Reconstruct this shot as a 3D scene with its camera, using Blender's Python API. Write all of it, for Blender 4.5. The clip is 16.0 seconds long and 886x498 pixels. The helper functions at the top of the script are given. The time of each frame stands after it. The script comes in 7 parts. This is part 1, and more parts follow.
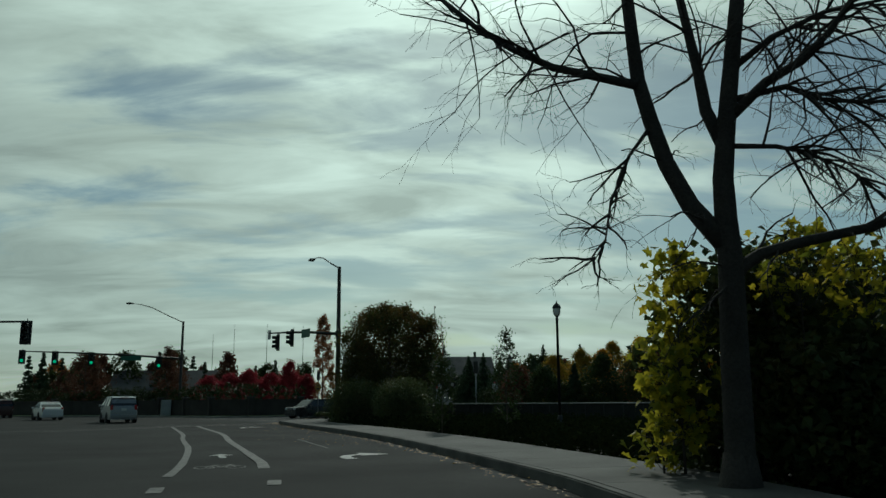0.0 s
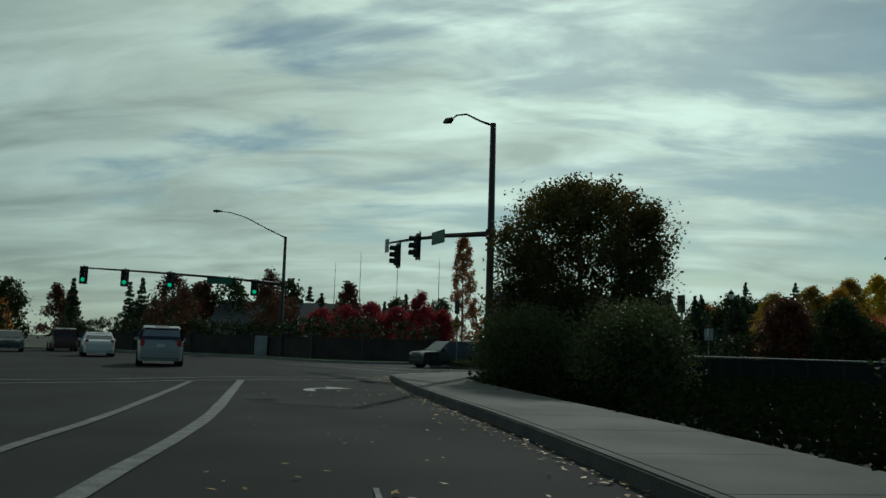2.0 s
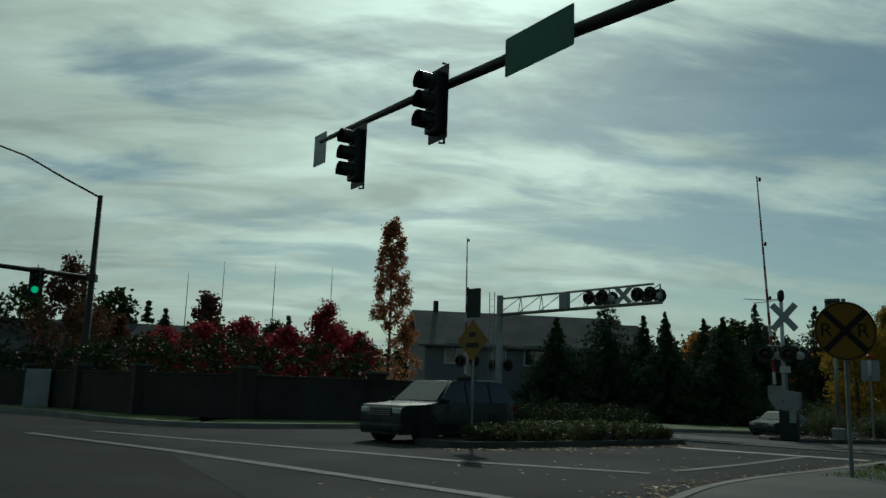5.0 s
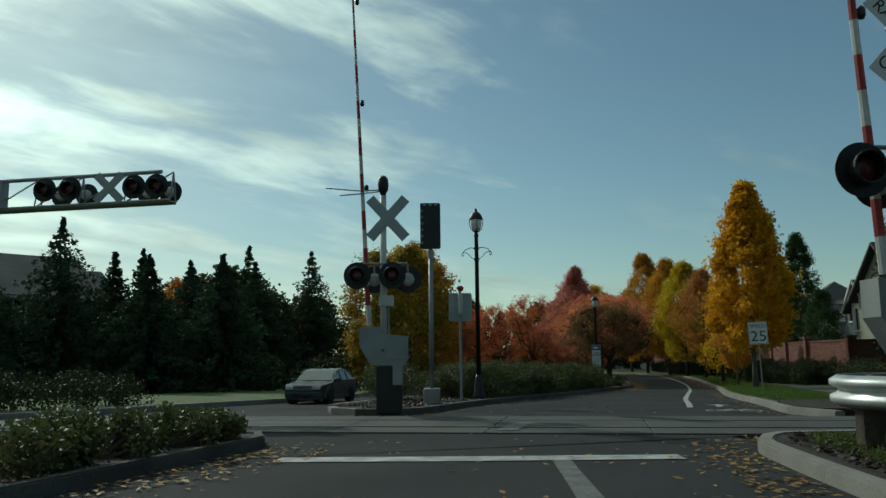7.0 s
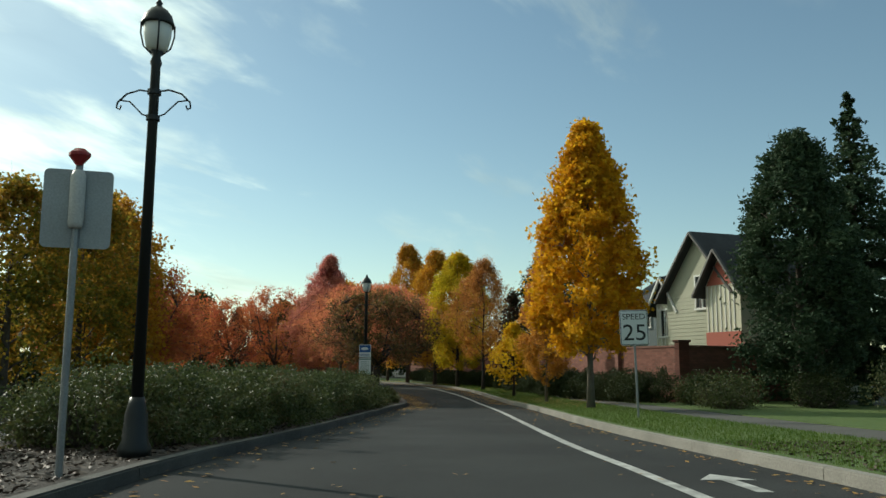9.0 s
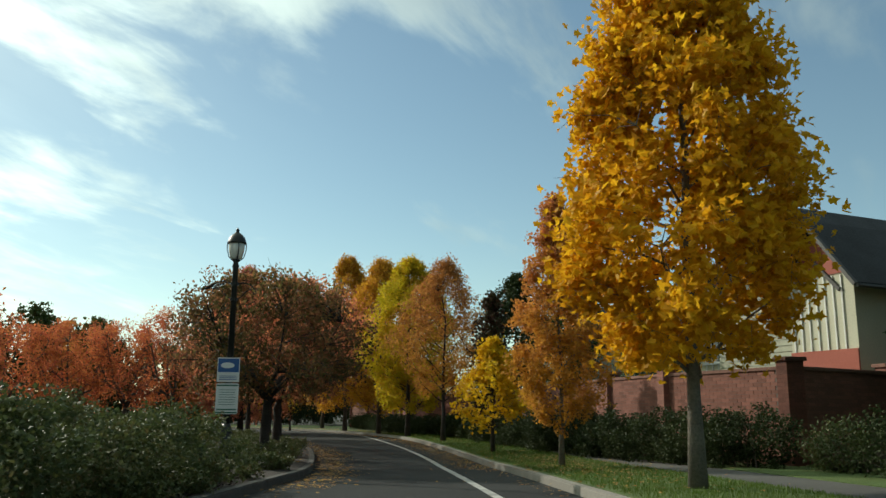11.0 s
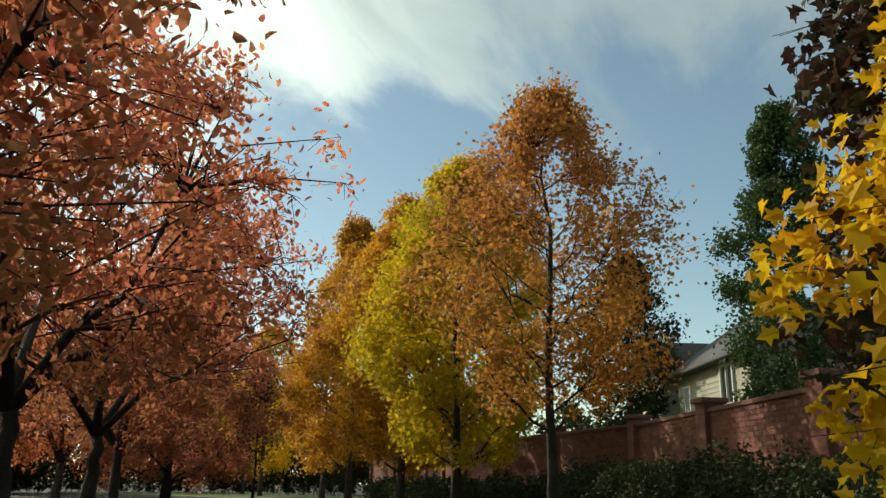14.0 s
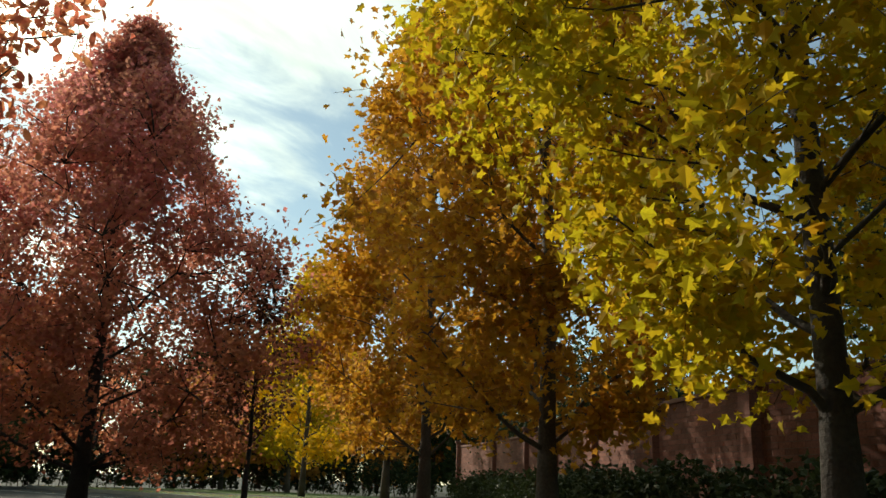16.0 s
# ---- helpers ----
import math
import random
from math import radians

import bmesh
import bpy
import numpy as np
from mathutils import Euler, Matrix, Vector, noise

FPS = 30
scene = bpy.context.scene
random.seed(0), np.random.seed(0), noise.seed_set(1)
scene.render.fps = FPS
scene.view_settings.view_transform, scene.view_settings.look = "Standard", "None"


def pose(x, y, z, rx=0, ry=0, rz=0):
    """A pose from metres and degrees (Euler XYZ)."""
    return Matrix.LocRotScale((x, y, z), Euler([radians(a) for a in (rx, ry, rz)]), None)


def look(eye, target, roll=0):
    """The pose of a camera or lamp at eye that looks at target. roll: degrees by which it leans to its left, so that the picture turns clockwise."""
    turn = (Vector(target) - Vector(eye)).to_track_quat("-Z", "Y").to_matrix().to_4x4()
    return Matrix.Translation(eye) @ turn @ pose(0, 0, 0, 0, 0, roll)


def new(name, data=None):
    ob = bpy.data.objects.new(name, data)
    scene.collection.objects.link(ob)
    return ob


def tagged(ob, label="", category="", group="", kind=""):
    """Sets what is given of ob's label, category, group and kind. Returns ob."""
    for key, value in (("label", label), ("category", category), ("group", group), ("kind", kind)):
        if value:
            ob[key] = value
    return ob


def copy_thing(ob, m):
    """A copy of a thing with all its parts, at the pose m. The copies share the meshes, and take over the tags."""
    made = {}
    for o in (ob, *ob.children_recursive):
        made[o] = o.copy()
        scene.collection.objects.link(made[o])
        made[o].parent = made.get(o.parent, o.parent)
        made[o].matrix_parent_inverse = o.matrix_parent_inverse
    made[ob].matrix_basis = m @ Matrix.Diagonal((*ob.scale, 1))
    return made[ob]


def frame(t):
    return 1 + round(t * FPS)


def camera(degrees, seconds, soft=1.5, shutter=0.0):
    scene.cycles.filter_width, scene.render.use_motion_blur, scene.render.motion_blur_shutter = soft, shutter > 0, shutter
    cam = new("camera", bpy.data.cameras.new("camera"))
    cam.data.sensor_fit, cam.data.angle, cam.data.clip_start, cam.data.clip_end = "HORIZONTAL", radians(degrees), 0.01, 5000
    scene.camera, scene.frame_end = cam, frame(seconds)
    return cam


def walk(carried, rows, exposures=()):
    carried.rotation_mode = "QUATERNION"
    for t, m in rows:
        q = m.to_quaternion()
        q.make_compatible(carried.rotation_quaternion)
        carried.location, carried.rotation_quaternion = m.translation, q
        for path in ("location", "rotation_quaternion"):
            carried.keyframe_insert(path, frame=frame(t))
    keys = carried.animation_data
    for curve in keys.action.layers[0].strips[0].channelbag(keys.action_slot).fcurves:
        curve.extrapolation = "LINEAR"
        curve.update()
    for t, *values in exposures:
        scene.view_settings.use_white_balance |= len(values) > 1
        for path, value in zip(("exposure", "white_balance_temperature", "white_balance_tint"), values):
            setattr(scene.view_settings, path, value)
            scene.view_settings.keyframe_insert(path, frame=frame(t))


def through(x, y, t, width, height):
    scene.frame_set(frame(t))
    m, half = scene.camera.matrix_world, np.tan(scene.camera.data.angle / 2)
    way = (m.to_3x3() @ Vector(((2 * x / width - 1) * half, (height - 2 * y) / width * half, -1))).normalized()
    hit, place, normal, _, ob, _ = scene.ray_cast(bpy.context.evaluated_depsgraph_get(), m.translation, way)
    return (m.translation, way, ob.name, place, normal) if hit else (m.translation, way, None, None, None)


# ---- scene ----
cam = camera(56.5, 16.0)
PATH = [
    (0, (6.14, -44.32, 1.261), (6.312, -42.361, 1.625), -0.4),
    (0.5, (6.206, -38.528, 1.232), (6.335, -36.562, 1.575), -0.3),
    (1, (6.001, -32.873, 1.288), (6.027, -30.895, 1.583), 0.7),
    (1.5, (5.528, -27.38, 1.275), (5.461, -25.399, 1.541), 1.3),
    (2, (4.721, -21.743, 1.226), (4.561, -19.764, 1.46), 1.7),
    (2.5, (3.69, -16.552, 1.153), (3.463, -14.579, 1.388), 1.7),
    (3, (2.486, -11.819, 1.133), (2.249, -9.847, 1.37), 1.4),
    (3.2, (2.002, -10.036, 1.135), (1.764, -8.064, 1.371), 1.1),
    (5.3, (-0.777, 6.533, 1.215), (-0.411, 8.467, 1.568), 1.1),
    (5.5, (-0.7, 7.913, 1.164), (-0.185, 9.815, 1.507), 0.4),
    (6, (-0.108, 11.154, 1.118), (0.721, 12.947, 1.433), -0.4),
    (6.5, (0.959, 14.138, 1.107), (2.053, 15.785, 1.41), -0.4),
    (7, (2.511, 17.197, 1.069), (3.84, 18.668, 1.337), -0.7),
    (7.5, (4.467, 19.819, 1.034), (5.956, 21.132, 1.277), -1.4),
    (8, (6.976, 22.317, 1.031), (8.598, 23.464, 1.268), -1.7),
    (8.5, (9.825, 24.531, 1.005), (11.52, 25.56, 1.272), -0.3),
    (9, (12.853, 26.485, 1.022), (14.562, 27.486, 1.302), 0.3),
    (9.2, (14.286, 27.288, 1.013), (16.011, 28.26, 1.29), 1.1),
    (11.3, (28.111, 34.758, 0.644), (29.853, 35.654, 1.045), 0.3),
    (11.5, (29.481, 35.442, 0.606), (31.221, 36.342, 1.009), 0.3),
    (12, (32.867, 37.211, 0.483), (34.606, 38.112, 0.887), 0.4),
    (12.5, (36.289, 39.061, 0.352), (38.005, 39.988, 0.792), 1.1),
    (13, (39.941, 41.143, 0.283), (41.637, 42.091, 0.759), 1.8),
    (13.5, (43.345, 43.324, 0.293), (45.004, 44.292, 0.85), 1.3),
    (14, (46.776, 45.563, 0.328), (48.434, 46.536, 0.879), 1.0),
    (14.4, (49.279, 47.387, 0.31), (50.933, 48.369, 0.855), 0.9),
    (14.5, (49.986, 47.834, 0.297), (51.634, 48.825, 0.844), 1.2),
    (15, (53.618, 50.241, 0.27), (55.244, 51.267, 0.821), 1.5),
    (15.5, (56.94, 52.83, 0.241), (58.545, 53.892, 0.784), 1.2),
    (16, (60.255, 55.383, 0.205), (61.811, 56.513, 0.755), 2.0),
]
# the film's camera opens up once it no longer faces the sun, and leans to green and blue
EXPOSURES = [(0.0, -1.4, 5900, -2), (1.2, -1.35, 5900, -2), (3.0, -1.2, 5900, -2), (5.3, -1.45, 5900, -3), (6.0, -1.4, 5900, -3), (6.5, -1.1, 5900, -3), (7.0, -0.75, 5950, -2), (7.5, -0.4, 6050, 0), (8.5, 0.12, 6400, 4), (9.2, 0.15, 6500, 5), (11.5, 0.3, 6650, 5), (13.0, 0.4, 6900, 7), (14.5, 0.4, 7100, 9), (16.0, 0.42, 7100, 8)]
walk(cam, [(t, look(eye, target, roll)) for t, eye, target, roll in PATH], EXPOSURES)

# ---- world, sun, exposure ----
SUN_AZ, SUN_EL = math.radians(7.0), math.radians(31.0)     # azimuth measured from +y towards +x
SUN_DIR = Vector((math.sin(SUN_AZ) * math.cos(SUN_EL), math.cos(SUN_AZ) * math.cos(SUN_EL), math.sin(SUN_EL)))


def build_world():
    w = bpy.data.worlds.new("sky")
    w.use_nodes = True
    nt = w.node_tree
    nt.nodes.clear()
    N, L = nt.nodes.new, nt.links.new
    out, bg = N("ShaderNodeOutputWorld"), N("ShaderNodeBackground")
    sky = N("ShaderNodeTexSky")
    sky.sky_type, sky.sun_disc = "NISHITA", False
    sky.sun_elevation, sky.sun_rotation = SUN_EL, SUN_AZ
    sky.air_density, sky.dust_density, sky.ozone_density = 1.0, 0.35, 1.2
    co = N("ShaderNodeTexCoord")
    sep = N("ShaderNodeSeparateXYZ")
    L(co.outputs["Generated"], sep.inputs[0])

    def m(op, a, b=None, clamp=False):
        n = N("ShaderNodeMath")
        n.operation, n.use_clamp = op, clamp
        for k, v in enumerate((a, b)):
            if v is None:
                continue
            if isinstance(v, (int, float)):
                n.inputs[k].default_value = v
            else:
                L(v, n.inputs[k])
        return n.outputs[0]

    # cloud deck: the direction laid out on a flat layer overhead
    zz = m("ADD", m("MAXIMUM", sep.outputs[2], 0.0), 0.22)
    u, v = m("DIVIDE", sep.outputs[0], zz), m("DIVIDE", sep.outputs[1], zz)
    comb = N("ShaderNodeCombineXYZ")
    L(u, comb.inputs[0]), L(v, comb.inputs[1])

    def cloud(scale, detail, rough, stretch, off, warp=0.3):
        mp = N("ShaderNodeMapping")
        mp.inputs["Location"].default_value = off
        mp.inputs["Rotation"].default_value = (0, 0, radians(12))
        mp.inputs["Scale"].default_value = (scale * stretch, scale, 1)
        L(comb.outputs[0], mp.inputs[0])
        n = N("ShaderNodeTexNoise")
        n.inputs["Scale"].default_value, n.inputs["Detail"].default_value = 1.0, detail
        n.inputs["Roughness"].default_value, n.inputs["Distortion"].default_value = rough, warp
        L(mp.outputs[0], n.inputs["Vector"])
        return n.outputs["Fac"]

    big, fine, shade = cloud(2.2, 8, 0.52, 0.46, (3.1, 0.4, 0), 0.55), cloud(5.5, 9, 0.58, 0.48, (1.0, 2.0, 0), 0.5), cloud(4.2, 8, 0.56, 0.42, (7.2, 4.4, 0), 0.5)
    # the deck thins out towards +x and away from the sun
    side = m("ADD", m("MULTIPLY", m("SUBTRACT", sep.outputs[0], 0.10), -0.19), m("MULTIPLY", m("MINIMUM", sep.outputs[1], 0.0), 0.5))
    bank = m("MULTIPLY", m("MAXIMUM", m("SUBTRACT", 0.19, sep.outputs[2]), 0.0), 0.85)
    high = m("MULTIPLY", m("MAXIMUM", m("SUBTRACT", sep.outputs[2], 0.31), 0.0), 0.95)
    dens = m("ADD", m("ADD", m("ADD", m("MULTIPLY", big, 0.80), m("MULTIPLY", fine, 0.42)), side), m("ADD", high, bank))
    mask = N("ShaderNodeMapRange")
    mask.interpolation_type = "SMOOTHSTEP"
    mask.inputs["From Min"].default_value, mask.inputs["From Max"].default_value = 0.52, 0.70
    L(dens, mask.inputs["Value"])
    # brighter round the sun
    dot = N("ShaderNodeVectorMath")
    dot.operation = "DOT_PRODUCT"
    dot.inputs[1].default_value = SUN_DIR
    L(co.outputs["Generated"], dot.inputs[0])
    near = m("MAXIMUM", dot.outputs["Value"], 0.0)
    glow = m("ADD", m("MULTIPLY", m("POWER", near, 50.0), 0.9), m("ADD", m("MULTIPLY", m("POWER", near, 3.0), 1.2), 0.52))
    tone = N("ShaderNodeMapRange")
    tone.inputs["From Min"].default_value, tone.inputs["From Max"].default_value = 0.34, 0.66
    tone.inputs["To Min"].default_value, tone.inputs["To Max"].default_value = 0.72, 1.24
    L(shade, tone.inputs["Value"])
    body = m("MULTIPLY", glow, tone.outputs[0])
    cl = N("ShaderNodeMix")
    cl.data_type = "RGBA"
    cl.blend_type = "MULTIPLY"
    cl.inputs[0].default_value = 1.0
    cl.inputs[6].default_value = (0.875, 1.0, 0.865, 1)
    L(body, cl.inputs[7])
    skys = N("ShaderNodeMix")
    skys.data_type = "RGBA"
    skys.blend_type = "MULTIPLY"
    skys.inputs[0].default_value = 1.0
    L(sky.outputs[0], skys.inputs[6])
    skys.inputs[7].default_value = (SKY_GAIN * 0.93, SKY_GAIN * 1.0, SKY_GAIN * 0.87, 1)
    mix = N("ShaderNodeMix")
    mix.data_type = "RGBA"
    thin = m("SUBTRACT", 1.0, m("MULTIPLY", m("MAXIMUM", m("SUBTRACT", sep.outputs[0], 0.15), 0.0), 0.75))
    veil = m("ADD", m("MULTIPLY", mask.outputs[0], m("ADD", m("MULTIPLY", near, 0.6), 0.34)), m("MULTIPLY", m("POWER", near, 9.0), 0.3))
    L(m("MINIMUM", m("MULTIPLY", veil, thin), 0.97), mix.inputs[0]), L(skys.outputs[2], mix.inputs[6]), L(cl.outputs[2], mix.inputs[7])
    L(mix.outputs[2], bg.inputs[0])
    bg.inputs[1].default_value = 1.0
    L(bg.outputs[0], out.inputs[0])
    scene.world = w


SKY_GAIN = 0.11
build_world()
sun_data = bpy.data.lights.new("sun", "SUN")
sun_data.energy, sun_data.angle, sun_data.color = 3.0, radians(0.9), (1.0, 0.93, 0.82)
sun = new("sun", sun_data)
sun.matrix_world = look(SUN_DIR * 200, (0, 0, 0))

# ---- materials ----
MATS = {}


def mat(name, base, rough=0.8, metal=0.0, var=0.25, scale=8.0, bump=0.15, fine=60.0, other=None, spec=0.4, coords="Object", emit=None, rnd=0.0):
    """A principled surface with stains at a large scale and grain at a small one. other: a second colour that the stains mix in."""
    if name in MATS:
        return MATS[name]
    ma = bpy.data.materials.new(name)
    ma.use_nodes = True
    nt = ma.node_tree
    N, L = nt.nodes.new, nt.links.new
    b = nt.nodes["Principled BSDF"]
    b.inputs["Metallic"].default_value, b.inputs["Specular IOR Level"].default_value = metal, spec
    co = N("ShaderNodeTexCoord")
    n1, n2 = N("ShaderNodeTexNoise"), N("ShaderNodeTexNoise")
    n1.inputs["Scale"].default_value, n1.inputs["Detail"].default_value = scale * 0.25, 5
    n2.inputs["Scale"].default_value, n2.inputs["Detail"].default_value = fine, 4
    L(co.outputs[coords], n1.inputs["Vector"]), L(co.outputs[coords], n2.inputs["Vector"])
    mr = N("ShaderNodeMapRange")
    mr.inputs["From Min"].default_value, mr.inputs["From Max"].default_value = 0.3, 0.7
    L(n1.outputs["Fac"], mr.inputs["Value"])
    c2 = other or tuple(c * (1 - var) for c in base)
    mx = N("ShaderNodeMix")
    mx.data_type = "RGBA"
    mx.inputs[6].default_value, mx.inputs[7].default_value = (*base, 1), (*c2, 1)
    L(mr.outputs[0], mx.inputs[0])
    mg = N("ShaderNodeMix")
    mg.data_type, mg.blend_type = "RGBA", "MULTIPLY"
    mg.inputs[0].default_value = 1.0
    mr2 = N("ShaderNodeMapRange")
    mr2.inputs["From Min"].default_value, mr2.inputs["From Max"].default_value = 0.25, 0.75
    mr2.inputs["To Min"].default_value, mr2.inputs["To Max"].default_value = 1 - var * 0.8, 1 + var * 0.8
    L(n2.outputs["Fac"], mr2.inputs["Value"])
    L(mx.outputs[2], mg.inputs[6]), L(mr2.outputs[0], mg.inputs[7])
    col = mg.outputs[2]
    if rnd:
        oi = N("ShaderNodeObjectInfo")
        mr3 = N("ShaderNodeMapRange")
        mr3.inputs["To Min"].default_value, mr3.inputs["To Max"].default_value = 1 - rnd, 1 + rnd
        L(oi.outputs["Random"], mr3.inputs["Value"])
        mk = N("ShaderNodeMix")
        mk.data_type, mk.blend_type = "RGBA", "MULTIPLY"
        mk.inputs[0].default_value = 1.0
        L(col, mk.inputs[6]), L(mr3.outputs[0], mk.inputs[7])
        col = mk.outputs[2]
    L(col, b.inputs["Base Color"])
    rr = N("ShaderNodeMapRange")
    rr.inputs["To Min"].default_value, rr.inputs["To Max"].default_value = max(0.03, rough - 0.12), min(1.0, rough + 0.12)
    L(n1.outputs["Fac"], rr.inputs["Value"])
    L(rr.outputs[0], b.inputs["Roughness"])
    if bump:
        bp = N("ShaderNodeBump")
        bp.inputs["Strength"].default_value, bp.inputs["Distance"].default_value = bump, 0.02
        L(n2.outputs["Fac"], bp.inputs["Height"])
        L(bp.outputs[0], b.inputs["Normal"])
    if emit:
        b.inputs["Emission Color"].default_value, b.inputs["Emission Strength"].default_value = (*emit[:3], 1), emit[3]
    MATS[name] = ma
    return ma


def leaf_mat(name, colours, clump=0.6, through=0.55, rough=0.55, low=None, low_z=(2.0, 5.0), spec=0.15):
    """Leaves: each one its own shade of the ramp, with drifts of colour through the crown; light comes through them.
    low: a colour that takes over towards the bottom of the crown."""
    if name in MATS:
        return MATS[name]
    ma = bpy.data.materials.new(name)
    ma.use_nodes = True
    nt = ma.node_tree
    N, L = nt.nodes.new, nt.links.new
    b, out = nt.nodes["Principled BSDF"], nt.nodes["Material Output"]
    geo, co = N("ShaderNodeNewGeometry"), N("ShaderNodeTexCoord")
    n1 = N("ShaderNodeTexNoise")
    n1.inputs["Scale"].default_value, n1.inputs["Detail"].default_value = clump, 2
    L(co.outputs["Object"], n1.inputs["Vector"])
    mr = N("ShaderNodeMapRange")
    mr.inputs["From Min"].default_value, mr.inputs["From Max"].default_value = 0.3, 0.7
    L(n1.outputs["Fac"], mr.inputs["Value"])
    mx = N("ShaderNodeMath")
    mx.operation = "MULTIPLY_ADD"
    L(geo.outputs["Random Per Island"], mx.inputs[0])
    mx.inputs[1].default_value = 0.55
    ml = N("ShaderNodeMath")
    ml.operation = "MULTIPLY"
    L(mr.outputs[0], ml.inputs[0])
    ml.inputs[1].default_value = 0.45
    L(ml.outputs[0], mx.inputs[2])
    ramp = N("ShaderNodeValToRGB")
    els = ramp.color_ramp.elements
    els[0].color, els[1].color = (*colours[0], 1), (*colours[-1], 1)
    for k, c in enumerate(colours[1:-1]):
        els.new((k + 1) / (len(colours) - 1)).color = (*c, 1)
    L(mx.outputs[0], ramp.inputs[0])
    col = ramp.outputs[0]
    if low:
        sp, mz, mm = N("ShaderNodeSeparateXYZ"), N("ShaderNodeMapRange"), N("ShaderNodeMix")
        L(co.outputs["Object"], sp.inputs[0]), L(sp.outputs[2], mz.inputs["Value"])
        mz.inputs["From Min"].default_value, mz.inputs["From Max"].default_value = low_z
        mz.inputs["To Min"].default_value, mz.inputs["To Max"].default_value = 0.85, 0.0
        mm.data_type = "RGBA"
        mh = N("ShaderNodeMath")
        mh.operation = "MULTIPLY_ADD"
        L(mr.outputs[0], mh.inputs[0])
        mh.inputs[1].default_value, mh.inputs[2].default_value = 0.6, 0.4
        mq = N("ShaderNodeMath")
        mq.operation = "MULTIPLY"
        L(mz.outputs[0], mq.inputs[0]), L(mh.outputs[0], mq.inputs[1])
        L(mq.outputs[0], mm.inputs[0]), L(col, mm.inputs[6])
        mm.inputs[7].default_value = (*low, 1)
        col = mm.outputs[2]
    L(col, b.inputs["Base Color"])
    b.inputs["Roughness"].default_value, b.inputs["Specular IOR Level"].default_value = rough, spec
    tr, sh = N("ShaderNodeBsdfTranslucent"), N("ShaderNodeMixShader")
    L(col, tr.inputs["Color"])
    sh.inputs[0].default_value = through
    L(b.outputs[0], sh.inputs[1]), L(tr.outputs[0], sh.inputs[2]), L(sh.outputs[0], out.inputs["Surface"])
    MATS[name] = ma
    return ma


def glass_mat(name, colour=(0.02, 0.025, 0.03), rough=0.05):
    return mat(name, colour, rough=rough, var=0.1, bump=0, spec=0.8)


ASPHALT = mat("asphalt", (0.046, 0.048, 0.048), 0.92, var=0.3, scale=1.6, bump=0.35, fine=90, other=(0.034, 0.036, 0.037), spec=0.08)
ASPHALT_OLD = mat("worn_asphalt", (0.042, 0.043, 0.042), 0.92, var=0.4, scale=1.2, bump=0.35, fine=90, other=(0.030, 0.031, 0.030), spec=0.06)
PAINT = mat("road_paint", (0.50, 0.50, 0.48), 0.7, var=0.3, scale=14, bump=0.2, fine=40, other=(0.20, 0.20, 0.19))
PAINT_WORN = mat("worn_road_paint", (0.16, 0.16, 0.15), 0.8, var=0.5, scale=14, bump=0.25, fine=40, other=(0.075, 0.075, 0.073))
CONCRETE = mat("concrete", (0.085, 0.083, 0.076), 0.9, var=0.25, scale=3, bump=0.25, fine=50)
KERB = mat("kerb_concrete", (0.27, 0.255, 0.225), 0.9, var=0.3, scale=5, bump=0.25, fine=50)
# darker copy of KERB: shade on the unlit kerb faces, put into the colour
KERB_SHADED = mat("shaded_kerb", (0.10, 0.097, 0.088), 0.92, var=0.4, scale=5, bump=0.3, fine=50, other=(0.055, 0.054, 0.05))
SOIL = mat("bark_mulch", (0.034, 0.025, 0.019), 0.95, var=0.55, scale=6, bump=0.9, fine=25)
EARTH = mat("dark_earth", (0.026, 0.024, 0.018), 0.95, var=0.5, scale=2, bump=0.8, fine=12, other=(0.020, 0.026, 0.012))
GRASS = mat("turf", (0.060, 0.105, 0.022), 0.9, var=0.4, scale=5, bump=0.9, fine=70, other=(0.085, 0.125, 0.03))
BLADE = leaf_mat("grass_blade", [(0.05, 0.10, 0.015), (0.09, 0.15, 0.02), (0.12, 0.16, 0.04)], through=0.35)
BARK = mat("bark", (0.10, 0.080, 0.062), 0.95, var=0.4, scale=10, bump=0.9, fine=28)
BARK_GREY = mat("grey_bark", (0.16, 0.14, 0.115), 0.95, var=0.4, scale=8, bump=0.6, fine=30)
BLACK_METAL = mat("black_painted_metal", (0.014, 0.016, 0.015), 0.45, var=0.3, bump=0.05)
GALV = mat("galvanised_steel", (0.30, 0.31, 0.31), 0.5, metal=0.6, var=0.2, bump=0.05)
WHITE_METAL = mat("white_painted_metal", (0.60, 0.60, 0.57), 0.5, var=0.2, bump=0.05, other=(0.40, 0.39, 0.36))
RED_METAL = mat("red_stripe_paint", (0.36, 0.028, 0.03), 0.5, var=0.3, bump=0.05)
POLE_DARK = mat("dark_bronze_pole", (0.045, 0.042, 0.036), 0.6, metal=0.3, var=0.25, bump=0.05)
GLASS = glass_mat("dark_glass")

# ---- helpers for building ----
def G(x, y):
    """The height of the road's surface: level as far as the crossing, then a slight fall along the avenue."""
    s = (x - 10) * 0.82 + (y - 24.5) * 0.57
    return -0.0175 * min(37.5, max(0.0, s - 3.0))


